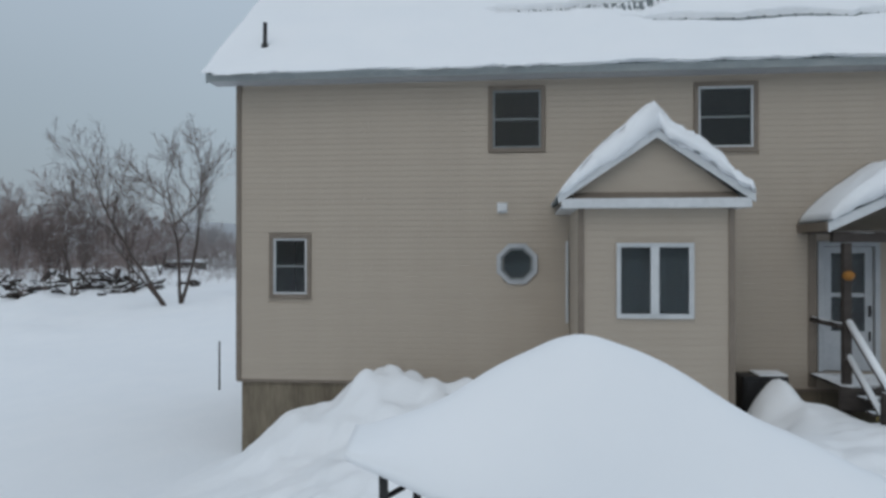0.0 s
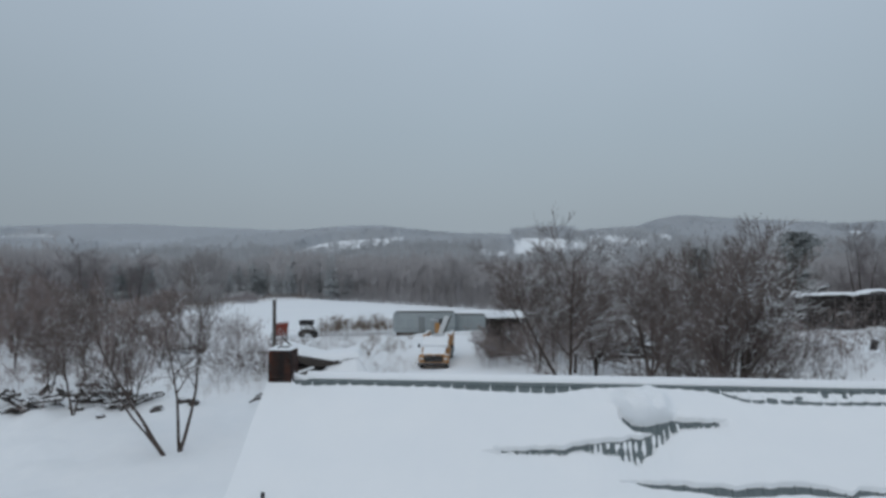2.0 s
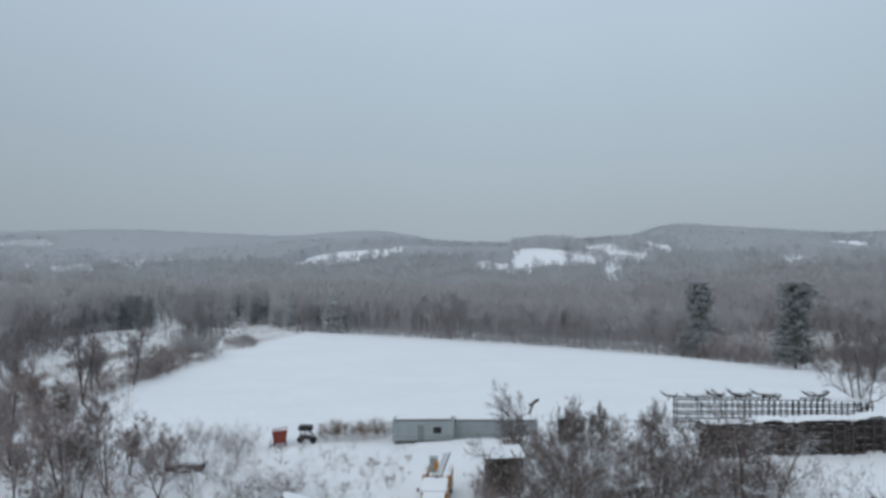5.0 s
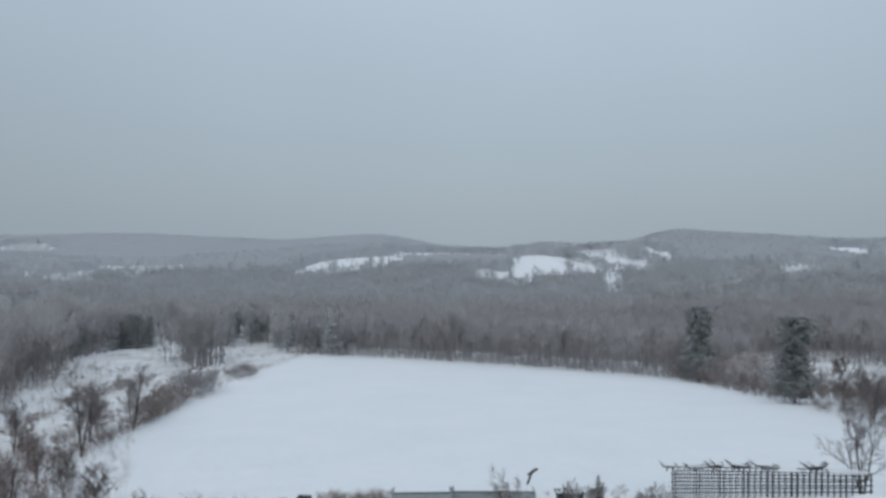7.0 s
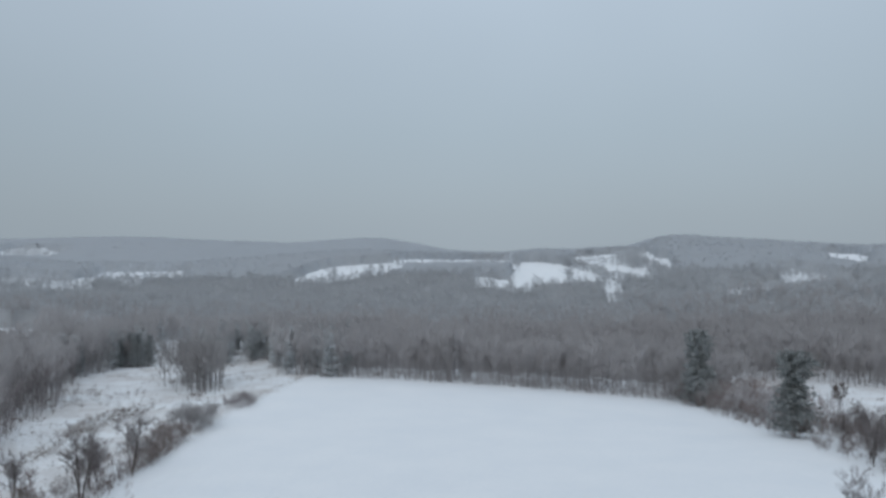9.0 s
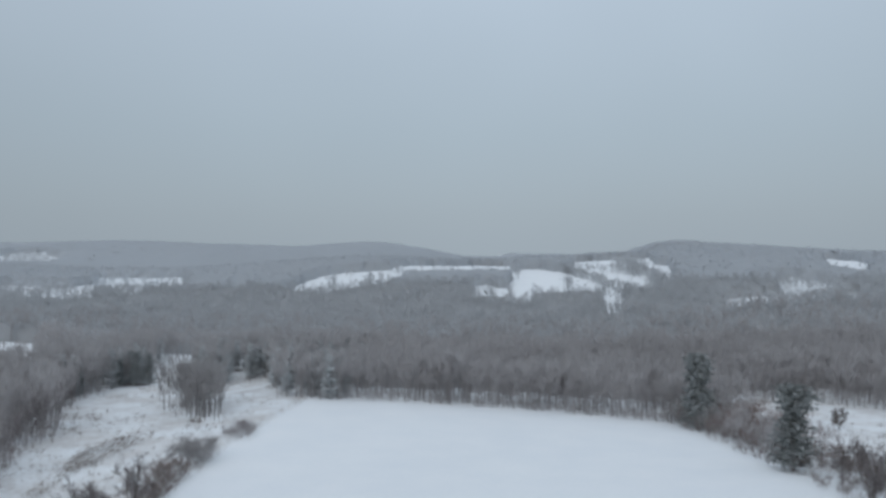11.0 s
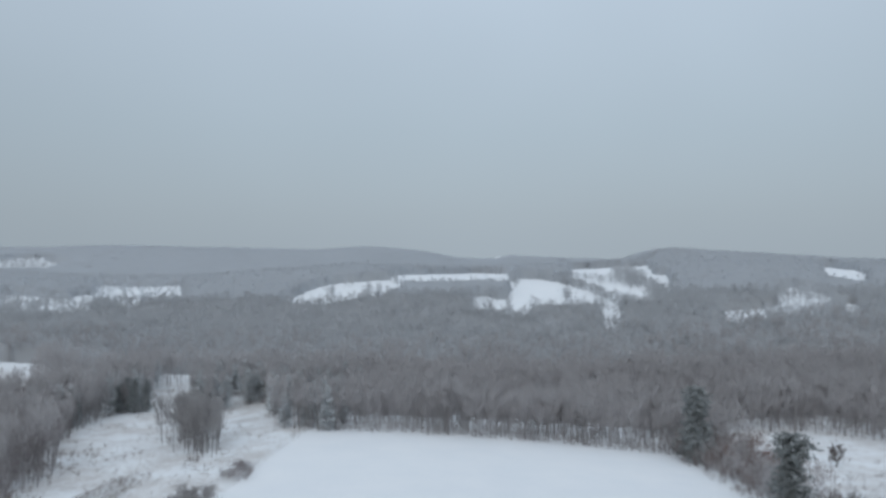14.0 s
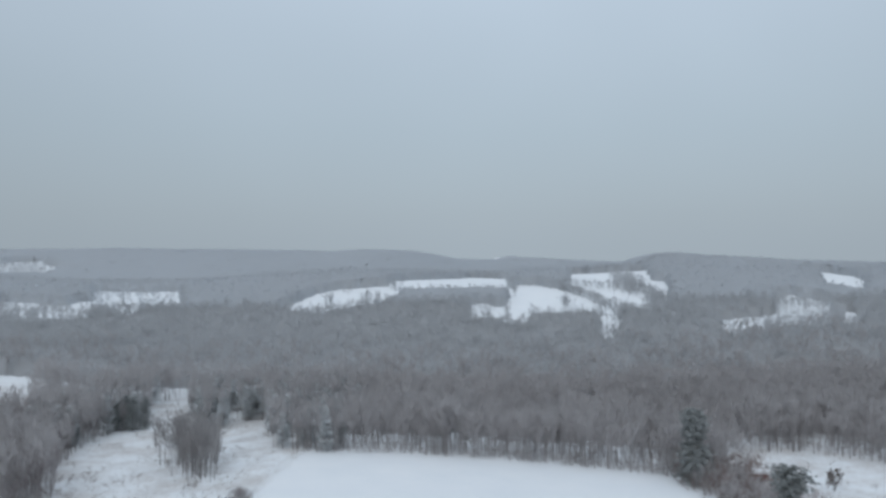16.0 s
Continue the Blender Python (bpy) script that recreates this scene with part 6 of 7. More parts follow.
part("leaning_wall", Shape().prism(((-2.6, 0), (-2.3, 0), (-1.7, 2.1), (-2.0, 2.2)), 1, -1.0, 2.2), M_GREYWOOD, wreck)
part("fallen_panel", Shape().prism(((-2.2, .15), (-.9, .55), (-.95, 1.45), (-2.0, 1.1)), 1, -.9, -.82), M_DARKWOOD, wreck)
for x in (-2.4, -.75, 2.5):
    part("post", Shape().tube((x, -1.0, -.3), (x + .25, -1.0, 1.7), .09, .08, 7), M_DARKWOOD, wreck)
part("rafter", Shape().tube((-3.1, -.9, 3.9), (-.6, -1.4, 1.55), .075, .06, 6).tube((-2.5, -1.45, .55), (-.3, -1.45, 1.25), .10, .09, 6), M_GREYWOOD, wreck)
solid("plank_snow", Shape().tube((-2.45, -1.5, .72), (-.35, -1.5, 1.40), .11, .10, 7), M_ROOFSNOW, wreck_at, "ridge of snow on a fallen plank", "snow cap")
cap_x, cap_y = np.meshgrid(np.linspace(-3.25, 3.6, 56), np.linspace(-1.4, 2.8, 22))
cap_base = sum(np.interp(cap_x + o, [p[0] for p in ROOF_LINE], [p[1] for p in ROOF_LINE]) for o in (-.3, 0, .3)) / 3 + .10
rim_fall = np.clip(1 - np.abs((cap_y - .7) / 2.1) ** 6, 0, 1) ** .5 * np.clip(1 - np.abs((cap_x - .17) / 3.43) ** 8, 0, 1) ** .5
cap_z = cap_base + (.52 + .08 * wave(cap_x, cap_y, 2.0, 48)) * rim_fall
shed_cap = new("shed_snow", array_mesh("shed_snow", np.stack([cap_x, cap_y, cap_z], -1).reshape(-1, 3), np.array([(r * 56 + c, r * 56 + c + 1, r * 56 + c + 57, r * 56 + c + 56) for r in range(21) for c in range(55)]), M_ROOFSNOW, True))
shed_cap.matrix_world = wreck_at
tagged(shed_cap, "thick sagging snow on the fallen roof", "roof snow")
bank_x, bank_v = np.meshgrid(np.linspace(-2.8, 5.4, 60), np.linspace(0, 1, 14))
bank_h = np.interp(bank_x, (-2.8, -2.0, -1.2, -.5, .2, .9, 1.8, 3.2, 3.6, 4.4, 5.4), (.1, .30, .25, .45, 1.0, 1.65, 1.9, 2.15, 1.7, .6, -.2))
bank_z = -.15 + (bank_h + .15) * bank_v ** .7 + .05 * wave(bank_x, bank_v, .9, 47)
shed_bank = new("shed_snow", array_mesh("shed_snow", np.stack([bank_x, -3.0 + 1.75 * bank_v, bank_z], -1).reshape(-1, 3), np.array([(r * 60 + c, r * 60 + c + 1, r * 60 + c + 61, r * 60 + c + 60) for r in range(13) for c in range(59)]), M_SNOW, True))
shed_bank.matrix_world = wreck_at
tagged(shed_bank, "snow drift banked against the collapsed shed", "snow drift")

# old orange utility truck facing the house, boom folded over its bed
tz = on_ground(-.8, 67)
truck = thing("utility_truck", pose(-.80, 66.8, tz - .1, 0, 0, -5) @ Matrix.Diagonal((1.08, 1, .88, 1)), "old orange and white utility truck with a folded boom, snowed in", "truck")
part("bumper", Shape().soft(-1.3, 1.3, -.25, .0, .45, .75, .04), M_STEEL, truck)
part("grille", Shape().soft(-.80, .80, -.02, .10, .85, 1.50, .03), M_BLACK, truck)
for k in range(5):
    part("grille_bar", Shape().soft(-.75, .75, -.045, -.02, .92 + k * .12, .96 + k * .12, .008), M_STEEL, truck)
part("front_panel", Shape().soft(-1.25, 1.25, .06, .40, .55, 1.62, .10), M_ORANGE, truck)
for x in (-1.02, 1.02):
    part("headlight", Shape().tube((x, .0, 1.15), (x, .08, 1.15), .13, .15, 14), M_WHITE, truck)
part("hood", Shape().prism(((.2, 1.0), (1.9, 1.0), (1.9, 2.0), (.5, 1.75), (.2, 1.6)), 0, -.95, .95), M_ORANGE, truck)
for x0, x1 in ((-1.25, -.92), (.92, 1.25)):
    part("fender", Shape().prism(((.1, .8), (1.6, .8), (1.6, 1.35), (.9, 1.55), (.1, 1.4)), 0, x0, x1), M_ORANGE, truck)
part("cab", Shape().soft(-1.2, 1.2, 1.9, 3.6, .9, 2.05, .08).prism(((1.95, 2.05), (3.55, 2.05), (3.45, 2.85), (2.3, 2.85)), 0, -1.12, 1.12), M_ORANGE, truck, "orange cab")
part("windscreen", Shape().prism(((1.93, 2.1), (1.90, 2.1), (2.24, 2.78), (2.27, 2.78)), 0, -1.0, 1.0), M_GLASS, truck)
part("bed", Shape().soft(-1.25, 1.25, 3.7, 7.6, .8, 1.55, .04), M_DULL, truck)
for x0, x1 in ((-1.25, -.95), (.95, 1.25)):
    part("tool_box", Shape().soft(x0, x1, 3.8, 7.5, 1.55, 3.2, .03), M_ORANGE, truck)
part("turret", Shape().soft(-.5, .5, 4.2, 5.0, 1.5, 3.15, .08), M_WHITE, truck)
boom_at = Matrix.Translation((.0, 4.6, 2.7)) @ Euler((radians(-30), radians(17), 0)).to_matrix().to_4x4()
part("boom", Shape().soft(-.20, .20, -.20, .20, 0, 2.7, .03, boom_at), M_WHITE, truck, "white folded boom")
part("boom_strut", Shape().soft(.28, .40, -.1, .1, .6, 2.9, .02, boom_at), M_STEEL, truck)
part("bucket", Shape().soft(-.75, -.05, 5.3, 6.0, 2.95, 4.55, .06), M_PALE, truck, "pale fibreglass bucket")
part("bucket_rim", Shape().soft(-.80, .0, 5.24, 6.05, 4.5, 4.62, .02), M_GREYTRIM, truck)
part("bucket_bracket", Shape().soft(-.35, .08, 5.2, 5.3, 3.2, 4.3, .02), M_ORANGE, truck)
part("port_hole", Shape().tube((0, 4.14, 2.75), (0, 4.26, 2.75), .26, .26, 14), M_BLACK, truck)
for x in (-1.05, 1.05):
    for y in (1.0, 6.2):
        w = new("wheel")
        w.parent = truck
        part("tyre", Shape().tube((x - .15, y, .5), (x + .15, y, .5), .5, .5, 20), M_RUBBER, w)
        part("rim", Shape().tube((x - .16, y, .5), (x + .16, y, .5), .27, .27, 14), M_STEEL, w)
for x in (-1.42, 1.42):
    part("mirror", Shape().soft(x - .1, x + .1, 2.0, 2.06, 2.0, 2.4, .02), M_BLACK, truck)
tm = truck.matrix_world.copy()
solid("truck_snow", Shape().prism(((.25, 1.62), (.55, 1.77), (1.88, 2.02), (1.8, 2.2), (.9, 2.06), (.3, 1.82)), 0, -.93, .93), M_ROOFSNOW, tm, "snow layer on the truck's bonnet", "snow cap")
solid("truck_snow", Shape().prism(((1.70, 2.10), (1.93, 2.06), (2.26, 2.80), (3.5, 2.87), (3.5, 3.05), (2.2, 3.02), (1.55, 2.40)), 0, -1.08, 1.08), M_ROOFSNOW, tm, "snow layer on the truck's cab", "snow cap")
solid("truck_snow", Shape().soft(-.94, .94, 5.1, 7.5, 1.56, 1.9, .12), M_ROOFSNOW, tm, "snow filling the truck's bed", "snow cap")


# two old trailers end to end
def trailer(x, y, ln, tall, turn, label, door_at, win_at, sunk=0.0):
    g = on_ground(x + ln / 2, y)
    g -= sunk
    t = thing("trailer", pose(x, y, g, 0, 0, turn), label, "trailer", "old trailers by the field")
    part("body", Shape().prism(((.15, .45), (ln - .05, .45), (ln, .6), (ln, tall - .2), (ln - .25, tall), (.35, tall), (0, tall - .35), (0, .7)), 1, 0, 2.5), M_PALE, t, "pale blue-grey aluminium body")
    part("trim_strip", Shape().soft(.02, ln - .02, -.02, .0, .95, 1.02, .005), M_DULL, t)
    for k in range(int(ln / 1.22)):
        part("seam", Shape().soft(.6 + k * 1.22, .63 + k * 1.22, -.012, .0, .5, tall - .25, .003), M_DULL, t)
    if door_at:
        part("door", Shape().soft(door_at, door_at + .8, -.03, .0, .5, 2.4, .01), M_DULL, t)
    if win_at:
        part("window_frame", Shape().soft(win_at - .06, win_at + .96, -.025, .0, 1.34, 2.16, .01), M_STEEL, t)
        part("window", Shape().box(win_at, win_at + .9, -.035, -.026, 1.4, 2.1), M_BLACK, t)
    part("roof_edge", Shape().soft(.3, ln - .2, -.05, .0, tall - .10, tall + .02, .01), M_STEEL, t)
    part("end_panel", Shape().soft(-.04, .0, .1, 2.4, .5, tall - .4, .01), M_BLACK, t)
    part("skirt", Shape().box(.3, ln - .4, .1, 2.4, -.3, .45), M_DARKWOOD, t)
    solid("trailer_snow", Shape().soft(.4, ln - .3, .05, 2.45, tall + .004, tall + .22, .09), M_ROOFSNOW, pose(x, y, g, 0, 0, turn), "even snow on a trailer roof", "roof snow")
    return t


trailer(-6.05, 91.6, 7.6, 3.05, 2, "old pale blue aluminium trailer beside the field", 3.1, 5.1, .12)
trailer(1.35, 93.6, 10.8, 2.75, -1, "second pale grey trailer standing behind the first", 0, 0, .55)
solid("field_snow_bank", Shape().prism(((-4, -.3), (10, -.3), (9, .35), (4, .40), (0, .18), (-3, .05)), 1, -1.6, -.35), M_SNOW, pose(0, 91.5, on_ground(0, 91)), "low snow bank along the trailers", "snow bank")

# rusty red cart and a snowed-in machine beside it
cz = on_ground(-20.4, 93.3)
cart = thing("red_cart", pose(-20.4, 93.3, cz, 0, 0, 10), "rusty red dump cart beside the field", "cart")
part("box", Shape().add([(-.75, -.8, .55), (.75, -.8, .55), (.75, .8, .55), (-.75, .8, .55), (-.95, -1.0, 2.1), (.95, -1.0, 2.25), (.95, 1.0, 2.25), (-.95, 1.0, 2.1)], [(0, 3, 2, 1), (4, 5, 6, 7), (0, 1, 5, 4), (1, 2, 6, 5), (2, 3, 7, 6), (3, 0, 4, 7)]), M_RED, cart, "rusty red sheet-metal box")
part("tongue", Shape().tube((-.7, -.6, .5), (-1.3, -1.0, .1), .06, .05, 6).tube((-1.2, -.9, .1), (-1.1, -.9, 1.0), .05, .05, 6), M_STEEL, cart)
for x in (-.7, .7):
    part("wheel", Shape().tube((x - .1, .2, .35), (x + .1, .2, .35), .38, .38, 14), M_RUBBER, cart)
mz = on_ground(-17.2, 94.5)
machine = thing("farm_machine", pose(-17.2, 94.5, mz, 0, 0, -8), "small dark farm machine half buried in snow", "machine")
part("hood", Shape().soft(-1.0, .7, -.6, .5, 1.55, 2.15, .06), M_BLACK, machine)
part("chassis", Shape().soft(-.9, 1.2, -.4, .4, .4, 1.0, .05), M_STEEL, machine)
part("frame", Shape().tube((-.9, -.5, .2), (-.6, -.5, 1.6), .07, .07, 6).tube((.5, -.5, 1.6), (1.5, -.5, .5), .07, .07, 6).tube((-.3, -.5, 1.6), (.6, -.5, .3), .07, .07, 6), M_STEEL, machine)
for x in (-.7, 1.0):
    part("wheel", Shape().tube((x, -.65, .4), (x, -.4, .4), .42, .42, 14), M_RUBBER, machine)
solid("machine_snow", Shape().prism(((-.3, 1.0), (1.3, 1.0), (1.6, .3), (1.0, 1.2), (.1, 1.5)), 1, -.45, .4), M_ROOFSNOW, machine.matrix_world.copy(), "snow clinging to the machine", "snow cap")

log_z = on_ground(12.0, 97)
solid("propped_log", Shape().tube((-.9, 0, -.3), (.75, 0, 3.9), .16, .13, 8).tube((.1, .05, 3.3), (1.35, .05, 4.15), .2, .2, 8), M_DARKWOOD, pose(11.4, 96.6, log_z), "dark log propped up beside the trailers", "log")
# tall dark shed in the thicket
sz = on_ground(6.2, 71)
shed = thing("shed", pose(6.2, 71, sz, 0, 0, 5), "dark weathered board shed with a snowy roof in the thicket", "shed")
for k in range(11):
    part("board", Shape().soft(-1.7 + k * .31, -1.41 + k * .31, -.03 + .01 * (k % 2), .03, -.2, 3.3 + .09 * (k % 3), .01), M_DARKWOOD, shed)
part("walls", Shape().box(-1.65, 1.65, .03, 2.8, -.2, 3.55), M_DARKWOOD, shed)
part("roof", Shape().prism(((-.3, 3.62), (3.1, 3.85), (3.1, 3.95), (-.3, 3.72)), 0, -1.95, 1.95), M_GREYWOOD, shed)
solid("shed_roof_snow", Shape().prism(((-.1, 3.74), (3.1, 3.955), (3.0, 4.15), (1.2, 4.05), (.1, 3.85)), 0, .1, 1.9), M_ROOFSNOW, shed.matrix_world.copy(), "thick snow on the dark shed's roof", "roof snow")
for x0, y0, z0, x1, y1, z1 in ((6.6, 70.2, 4.6, 9.6, 66.8, -.2), (7.4, 70.0, 3.4, 8.8, 68.0, -.2)):
    solid("leaning_pole", Shape().tube((x0 - x1, y0 - y1, z0), (0, 0, z1), .07, .09, 8), M_BARK, pose(x1, y1, on_ground(x1, y1)), "snow-dusted pole leaning against the dark shed", "pole", "poles leaning on the shed")
for x, y, hgt in ((8.4, 63.5, 1.9), (10.9, 60.5, 1.6), (12.2, 58.6, 1.5)):
    solid("fence_post", Shape().tube((0, 0, -.4), (.05, 0, hgt), .13, .12, 8), M_DARKWOOD, pose(x, y, on_ground(x, y)), "short dark wooden post in the snow", "post", "posts by the thicket")
gz = on_ground(15.9, 90.4)
crate = thing("green_box", pose(15.9, 90.4, gz, 0, 0, 3), "dark green metal box under a thin roof of snow", "storage box")
part("body", Shape().soft(-1.5, 1.5, -.9, .9, -.1, 2.6, .05), M_GREEN, crate)
part("lid", Shape().soft(-1.75, 1.7, -1.05, 1.05, 2.6, 2.76, .03), M_GREEN, crate)

# long stack of weathered boards under snow, and the rack behind it
stack = thing("board_stack", pose(28.6, 80.0, 0, 0, 0, -1.5), "long dark wall of stacked weathered boards under snow", "board stack")
for k in range(18):
    x0 = -.6 + 1.2 * rs.rand()
    while x0 < 27:
        ln = 2.2 + 3.6 * rs.rand()
        g = on_ground(28.6 + x0 + ln / 2, 80) - .15
        z = g + k * .205 + .03 * rs.randn()
        if rs.rand() > .05:
            part("board", Shape().soft(x0, x0 + ln - .04 - .15 * rs.rand(), -.28 + .36 * rs.rand() ** 2, 1.8, z, z + .15 + .05 * rs.rand(), .012, Matrix.Rotation(radians(rs.randn() * .25), 4, "Y")), M_STACKWOOD, stack)
        x0 += ln
for x0, lean in ((-.1, 2), (.5, -3), (4.6, 2), (8.3, 5), (11.2, -2), *((13.6 + 1.05 * k, 2.5 * math.sin(k * 2.3)) for k in range(13))):
    g = on_ground(28.6 + x0, 80)
    part("prop", Shape().soft(-.10, .10, -.52, -.36, -.3, 3.5, .015, Matrix.Translation((x0, 0, g)) @ Matrix.Rotation(radians(lean), 4, "Y")), M_STACKWOOD, stack)
part("core", Shape().prism([(-.1, on_ground(28.6, 80) - .4), (27, on_ground(55.6, 80) - .4), (27, on_ground(55.6, 80) + 3.4), (-.1, on_ground(28.6, 80) + 3.4)], 1, .35, 1.7), M_STACKWOOD, stack)
snow_x = np.linspace(-.2, 27.4, 150)
snow_y = np.linspace(-.35, 1.95, 9)
ax_, ay_ = np.meshgrid(snow_x, snow_y)
top = np.array([on_ground(28.6 + v, 80) for v in snow_x])[None, :] + 3.62 + .30 * np.clip(1 - ((ay_ - .8) / 1.2) ** 2, 0, 1) ** .4 + .06 * wave(ax_, ay_, 1.6, 51)
stack_snow = new("stack_snow", grid_mesh("stack_snow", snow_x, snow_y, top, M_ROOFSNOW))
stack_snow.matrix_world = pose(28.6, 80.0, 0, 0, 0, -1.5)
tagged(stack_snow, "ragged snow along the top of a board stack", "snow cap")
rack = thing("steel_rack", pose(30.0, 94.0, 0, 0, 0, -4), "long rusted steel rack standing at the field's edge", "rack")
for k in range(33):
    x = k * .75
    g = on_ground(30 + x, 94) - .2
    w = .075 if k % 4 == 0 else .045
    for y in (0, 1.5):
        part("post", Shape().soft(x - w, x + w, y - w, y + w, g, g + 4.15 - .026 * k, .012), M_STEEL, rack)
for lvl in range(4):
    for y in (0, 1.5):
        a, c = on_ground(30, 94), on_ground(54, 94)
        part("rail", Shape().tube((-.2, y, a + 1.1 + lvl * .94), (24.2, y, c + 1.0 + lvl * .76), .085, .085, 6), M_STEEL, rack)
part("brace", Shape().tube((21.5, 0, on_ground(51.5, 94) + 1.0), (23.8, 0, on_ground(54, 94) + 3.2), .07, .07, 6), M_STEEL, rack)
for k, (x, wd) in enumerate(((-.8, .9), (2.6, 1.3), (4.9, .9), (5.4, .6), (7.6, 1.0), (8.2, 1.2), (11.0, 1.4), (11.8, 1.1), (17.2, 1.2), (17.9, .9))):
    g = on_ground(30 + x, 94) + 3.95 - .033 * x
    lift = .35 + .5 * rs.rand()
    tip = Matrix.Translation((x, 0, g + lift)) @ Matrix.Rotation(radians(rs.randn() * 5), 4, "Y")
    arm = Shape().prism(((-wd - .25, .42), (-wd - .05, .40), (-wd * .6, .08), (wd * .7, .05), (wd + .2, .22), (wd * .8, -.12), (-wd * .7, -.12)), 1, .1, 1.4)
    arm.v = [tuple(tip @ Vector(p)) for p in arm.v]
    arm.tube((x - .1, .7, g - .3), (x + .05, .7, g + lift), .08, .07, 6)
    part("cross_arm", arm, M_STEEL, rack)
    if k % 4 != 1:
        solid("rack_snow", Shape().soft(x - wd * .85, x + wd * .85, .1, 1.4, g + lift + .02, g + lift + .26, .11), M_ROOFSNOW, rack.matrix_world.copy(), "rounded snow cap on a rack arm", "snow cap", "snow caps on the rack")
for x0, x1 in ((12.6, 15.4), (18.9, 23.8)):
    g = on_ground(30 + (x0 + x1) / 2, 94) + 3.90 - .033 * (x0 + x1) / 2
    solid("rack_snow", Shape().soft(x0, x1, -.1, 1.6, g + .02, g + .36, .14), M_ROOFSNOW, rack.matrix_world.copy(), "long bolster of snow on the rack's top", "snow cap", "snow caps on the rack")
rz_ = on_ground(122.6, 279)
red_shed = thing("red_shed", pose(122.6, 279, rz_, 0, 0, -8), "small red wooden shed with a snowy roof among saplings", "shed")
part("body", Shape().box(-2.7, 2.7, 0, 3.4, -.6, 3.0), M_RED, red_shed, "dull red board walls")
for k in range(10):
    part("batten", Shape().soft(-2.62 + k * .58, -2.56 + k * .58, -.03, .0, -.4, 3.0, .008), M_RED, red_shed)
part("door", Shape().soft(-.6, .6, -.06, -.03, -.2, 2.1, .01), M_DARKWOOD, red_shed)
part("roof", Shape().prism(((-.4, 3.0), (1.7, 4.1), (3.8, 3.0), (3.8, 3.12), (1.7, 4.22), (-.4, 3.12)), 0, -3.0, 3.0), M_GREYWOOD, red_shed)
solid("red_shed_snow", Shape().prism(((-.45, 3.125), (1.7, 4.225), (3.85, 3.125), (3.8, 3.5), (1.7, 4.62), (-.4, 3.5)), 0, -3.05, 3.05), M_ROOFSNOW, red_shed.matrix_world.copy(), "deep snow on the small red shed", "roof snow")
# leaning black barrel with a pole
bz = on_ground(36.8, 63)
barrel = thing("leaning_barrel", pose(36.8, 63, bz, 8, 12, 0), "black drum with a stick leaning out of it in the snow", "drum")
part("drum", Shape().tube((0, 0, -.2), (0, 0, .85), .30, .30, 16), M_BLACK, barrel)
part("stick", Shape().tube((.05, 0, .7), (-.75, .2, 1.45), .05, .04, 6), M_DARKWOOD, barrel)
# flat hay wagon among the brush
hz_ = on_ground(-29, 84)
wagon = thing("hay_wagon", pose(-29, 84, hz_, 0, 0, 4), "old flat wagon under snow among the brush", "wagon")
part("bed", Shape().soft(-2.2, 2.2, -1.0, 1.0, .75, 1.05, .03), M_DARKWOOD, wagon)
part("side_board", Shape().soft(-2.2, 2.2, -1.04, -.98, .45, .9, .02), M_GREYWOOD, wagon)
for x in (-1.5, 1.5):
    for y in (-.8, .8):
        part("wheel", Shape().tube((x, y - .1, .35), (x, y + .1, .35), .42, .42, 14), M_RUBBER, wagon)
part("stake", Shape().tube((2.1, -.9, .9), (2.2, -.9, 2.0), .06, .05, 6), M_DARKWOOD, wagon)
solid("wagon_snow", Shape().soft(-2.15, 2.15, -.95, .95, 1.055, 1.35, .12), M_ROOFSNOW, wagon.matrix_world.copy(), "thick snow on the wagon bed", "snow cap")
# siding courses, one board each, lapped
COURSE = .1047
board_mesh = {}


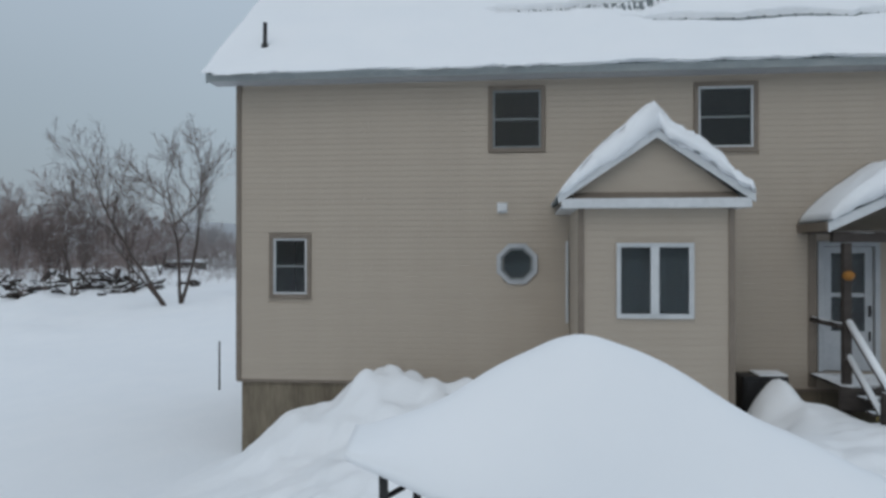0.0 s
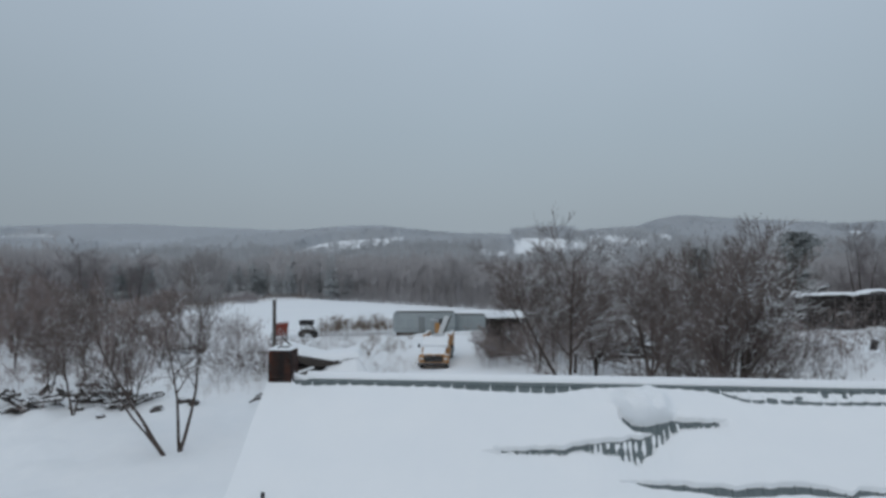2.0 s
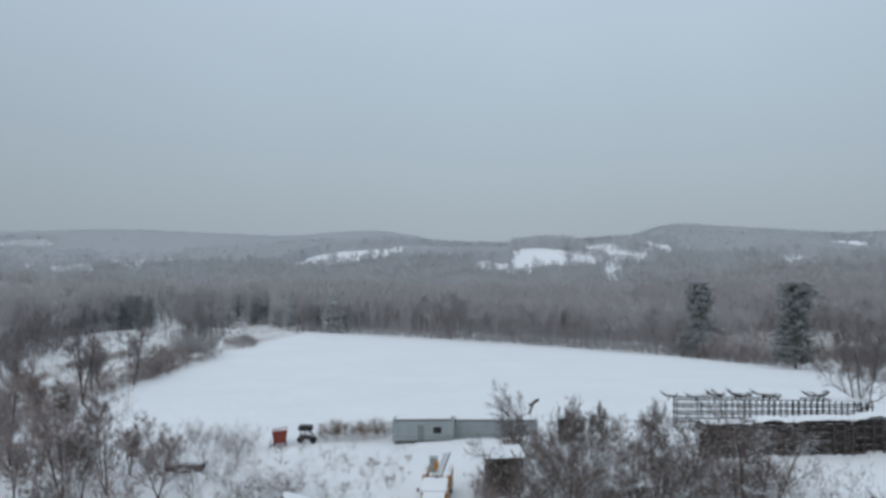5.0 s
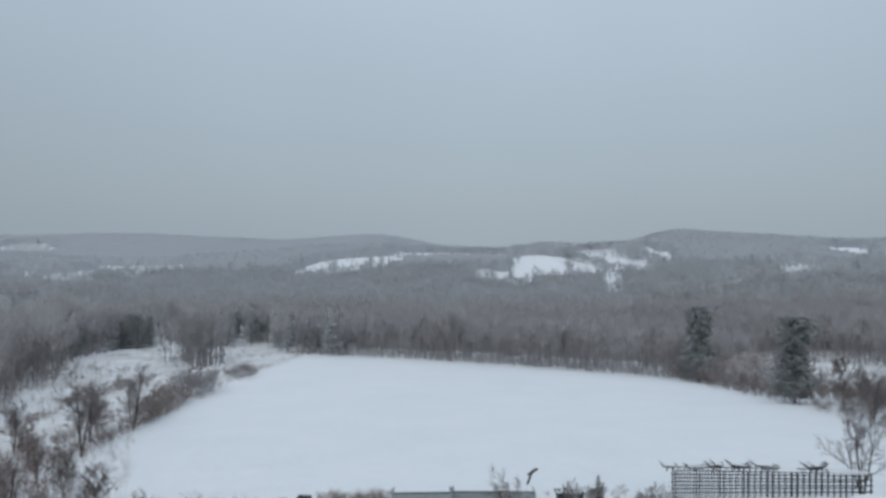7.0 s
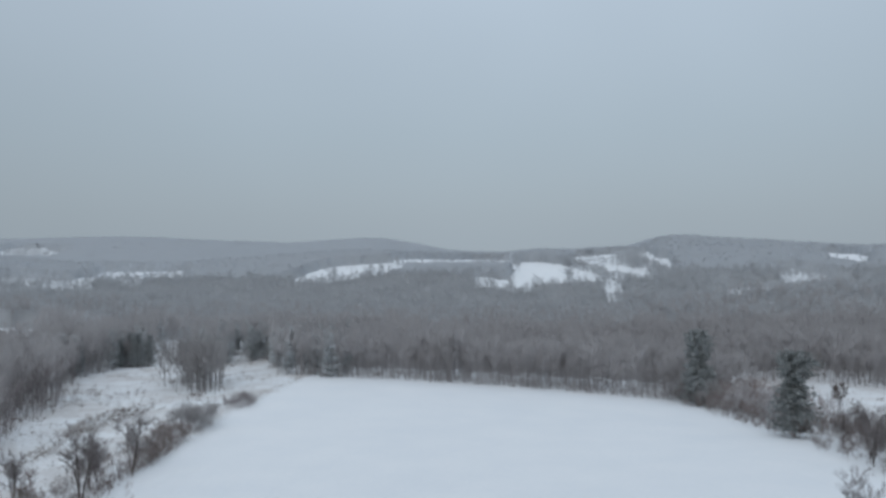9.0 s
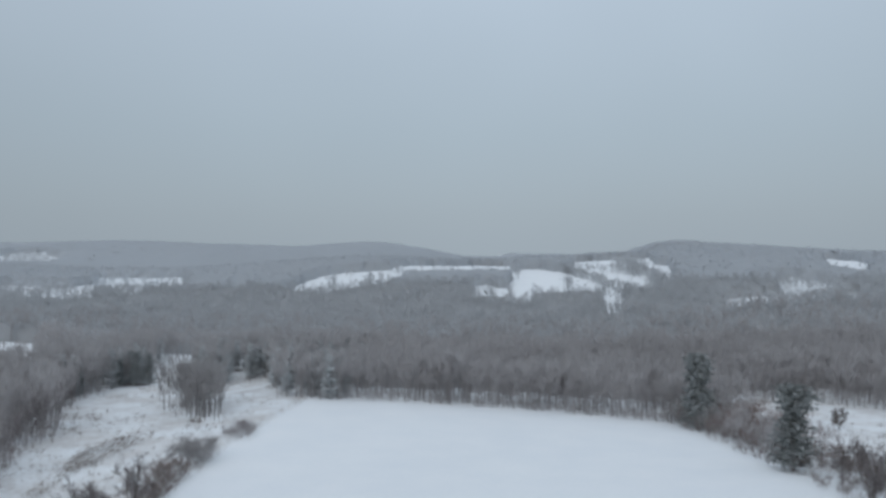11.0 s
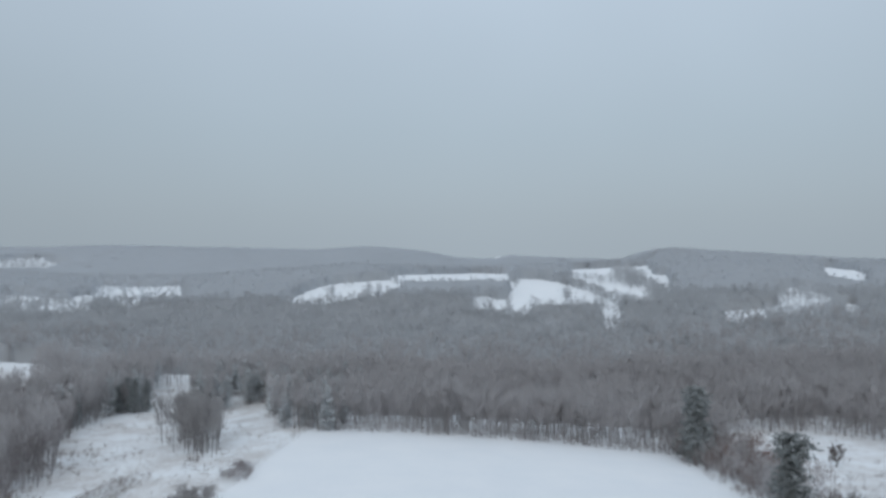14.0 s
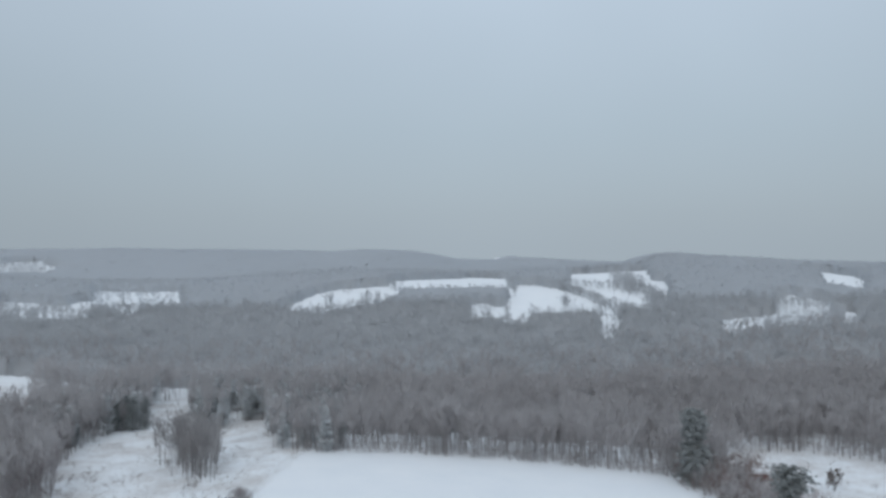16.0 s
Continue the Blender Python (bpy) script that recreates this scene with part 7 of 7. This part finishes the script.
def board(length):
    key = round(length, 3)
    if key not in board_mesh:
        board_mesh[key] = Shape().prism(((.018, 0), (-.0085, 0), (-.0095, .010), (-.004, COURSE - .001), (.018, COURSE - .001)), 0, 0, length).mesh("siding_board", M_SIDING)
    return board_mesh[key]


def lay(parent, a, b, lo, hi, holes, m=Matrix.Identity(4)):
    z = lo
    while z + COURSE * .6 < hi:
        s = a
        for h0, h1 in sorted((h[0], h[1]) for h in holes if h[2] < z + COURSE and h[3] > z) + [(b, b)]:
            if h0 - s > .03:
                ob = part("siding_board", board(h0 - s), None, parent)
                ob.matrix_local = m @ pose(s, 0, z)
            s = max(s, h1)
        z += COURSE


HOLES = [(h[0] - .085, h[1] + .085, h[2] - .085, h[3] + .085) for h in OPENINGS[:3]] + [(.42 - .25, .42 + .25, 2.53, 3.03), (5.60, 6.79, .5, 3.18), (BAY_A, BAY_B, 0, BAY_HI)]
lay(house, S0 + .07, 9.0, .55, 6.12, HOLES)
lay(bay, BAY_A + .08, BAY_B - .08, BAY_LO, BAY_HI - .04, [(BAY_WIN[0] - .04, BAY_WIN[1] + .04, BAY_WIN[2] - .04, BAY_WIN[3] + .04)], pose(0, BAY_D + .02, 0))
lay(bay, .02, 2.04, BAY_LO, BAY_HI - .04, [], Matrix.Translation((BAY_A, 0, 0)) @ pose(0, 0, 0, 0, 0, -90))

# chimney bricks
bw, bh, bd = .205, .062, .09
brick_mesh = Shape().soft(0, bw - .01, 0, bd, 0, bh - .01, .006).mesh("brick", M_BRICK)
for row in range(17):
    z = 9.93 - (row + 1) * bh
    for side in range(2):
        for k in range(4):
            off = -.10 * (row % 2)
            s = CH[0] + off + k * bw * .98
            a, b2 = max(s, CH[0]), min(s + bw - .01, CH[1])
            if b2 - a < .04:
                continue
            ob = part("brick", brick_mesh, None, chimney)
            ob.location = (a, CH[2] - .002 if side == 0 else CH[3] - bd + .002, z)
            ob.scale = ((b2 - a) / (bw - .01), 1, 1)
    for side in range(2):
        for k in range(2):
            ob = part("brick", brick_mesh, None, chimney)
            ob.rotation_euler = (0, 0, radians(90))
            ob.location = (CH[0] + bd - .002 if side == 0 else CH[1] + .002, CH[2] + .12 + k * .21 - .05 * (row % 2), z)
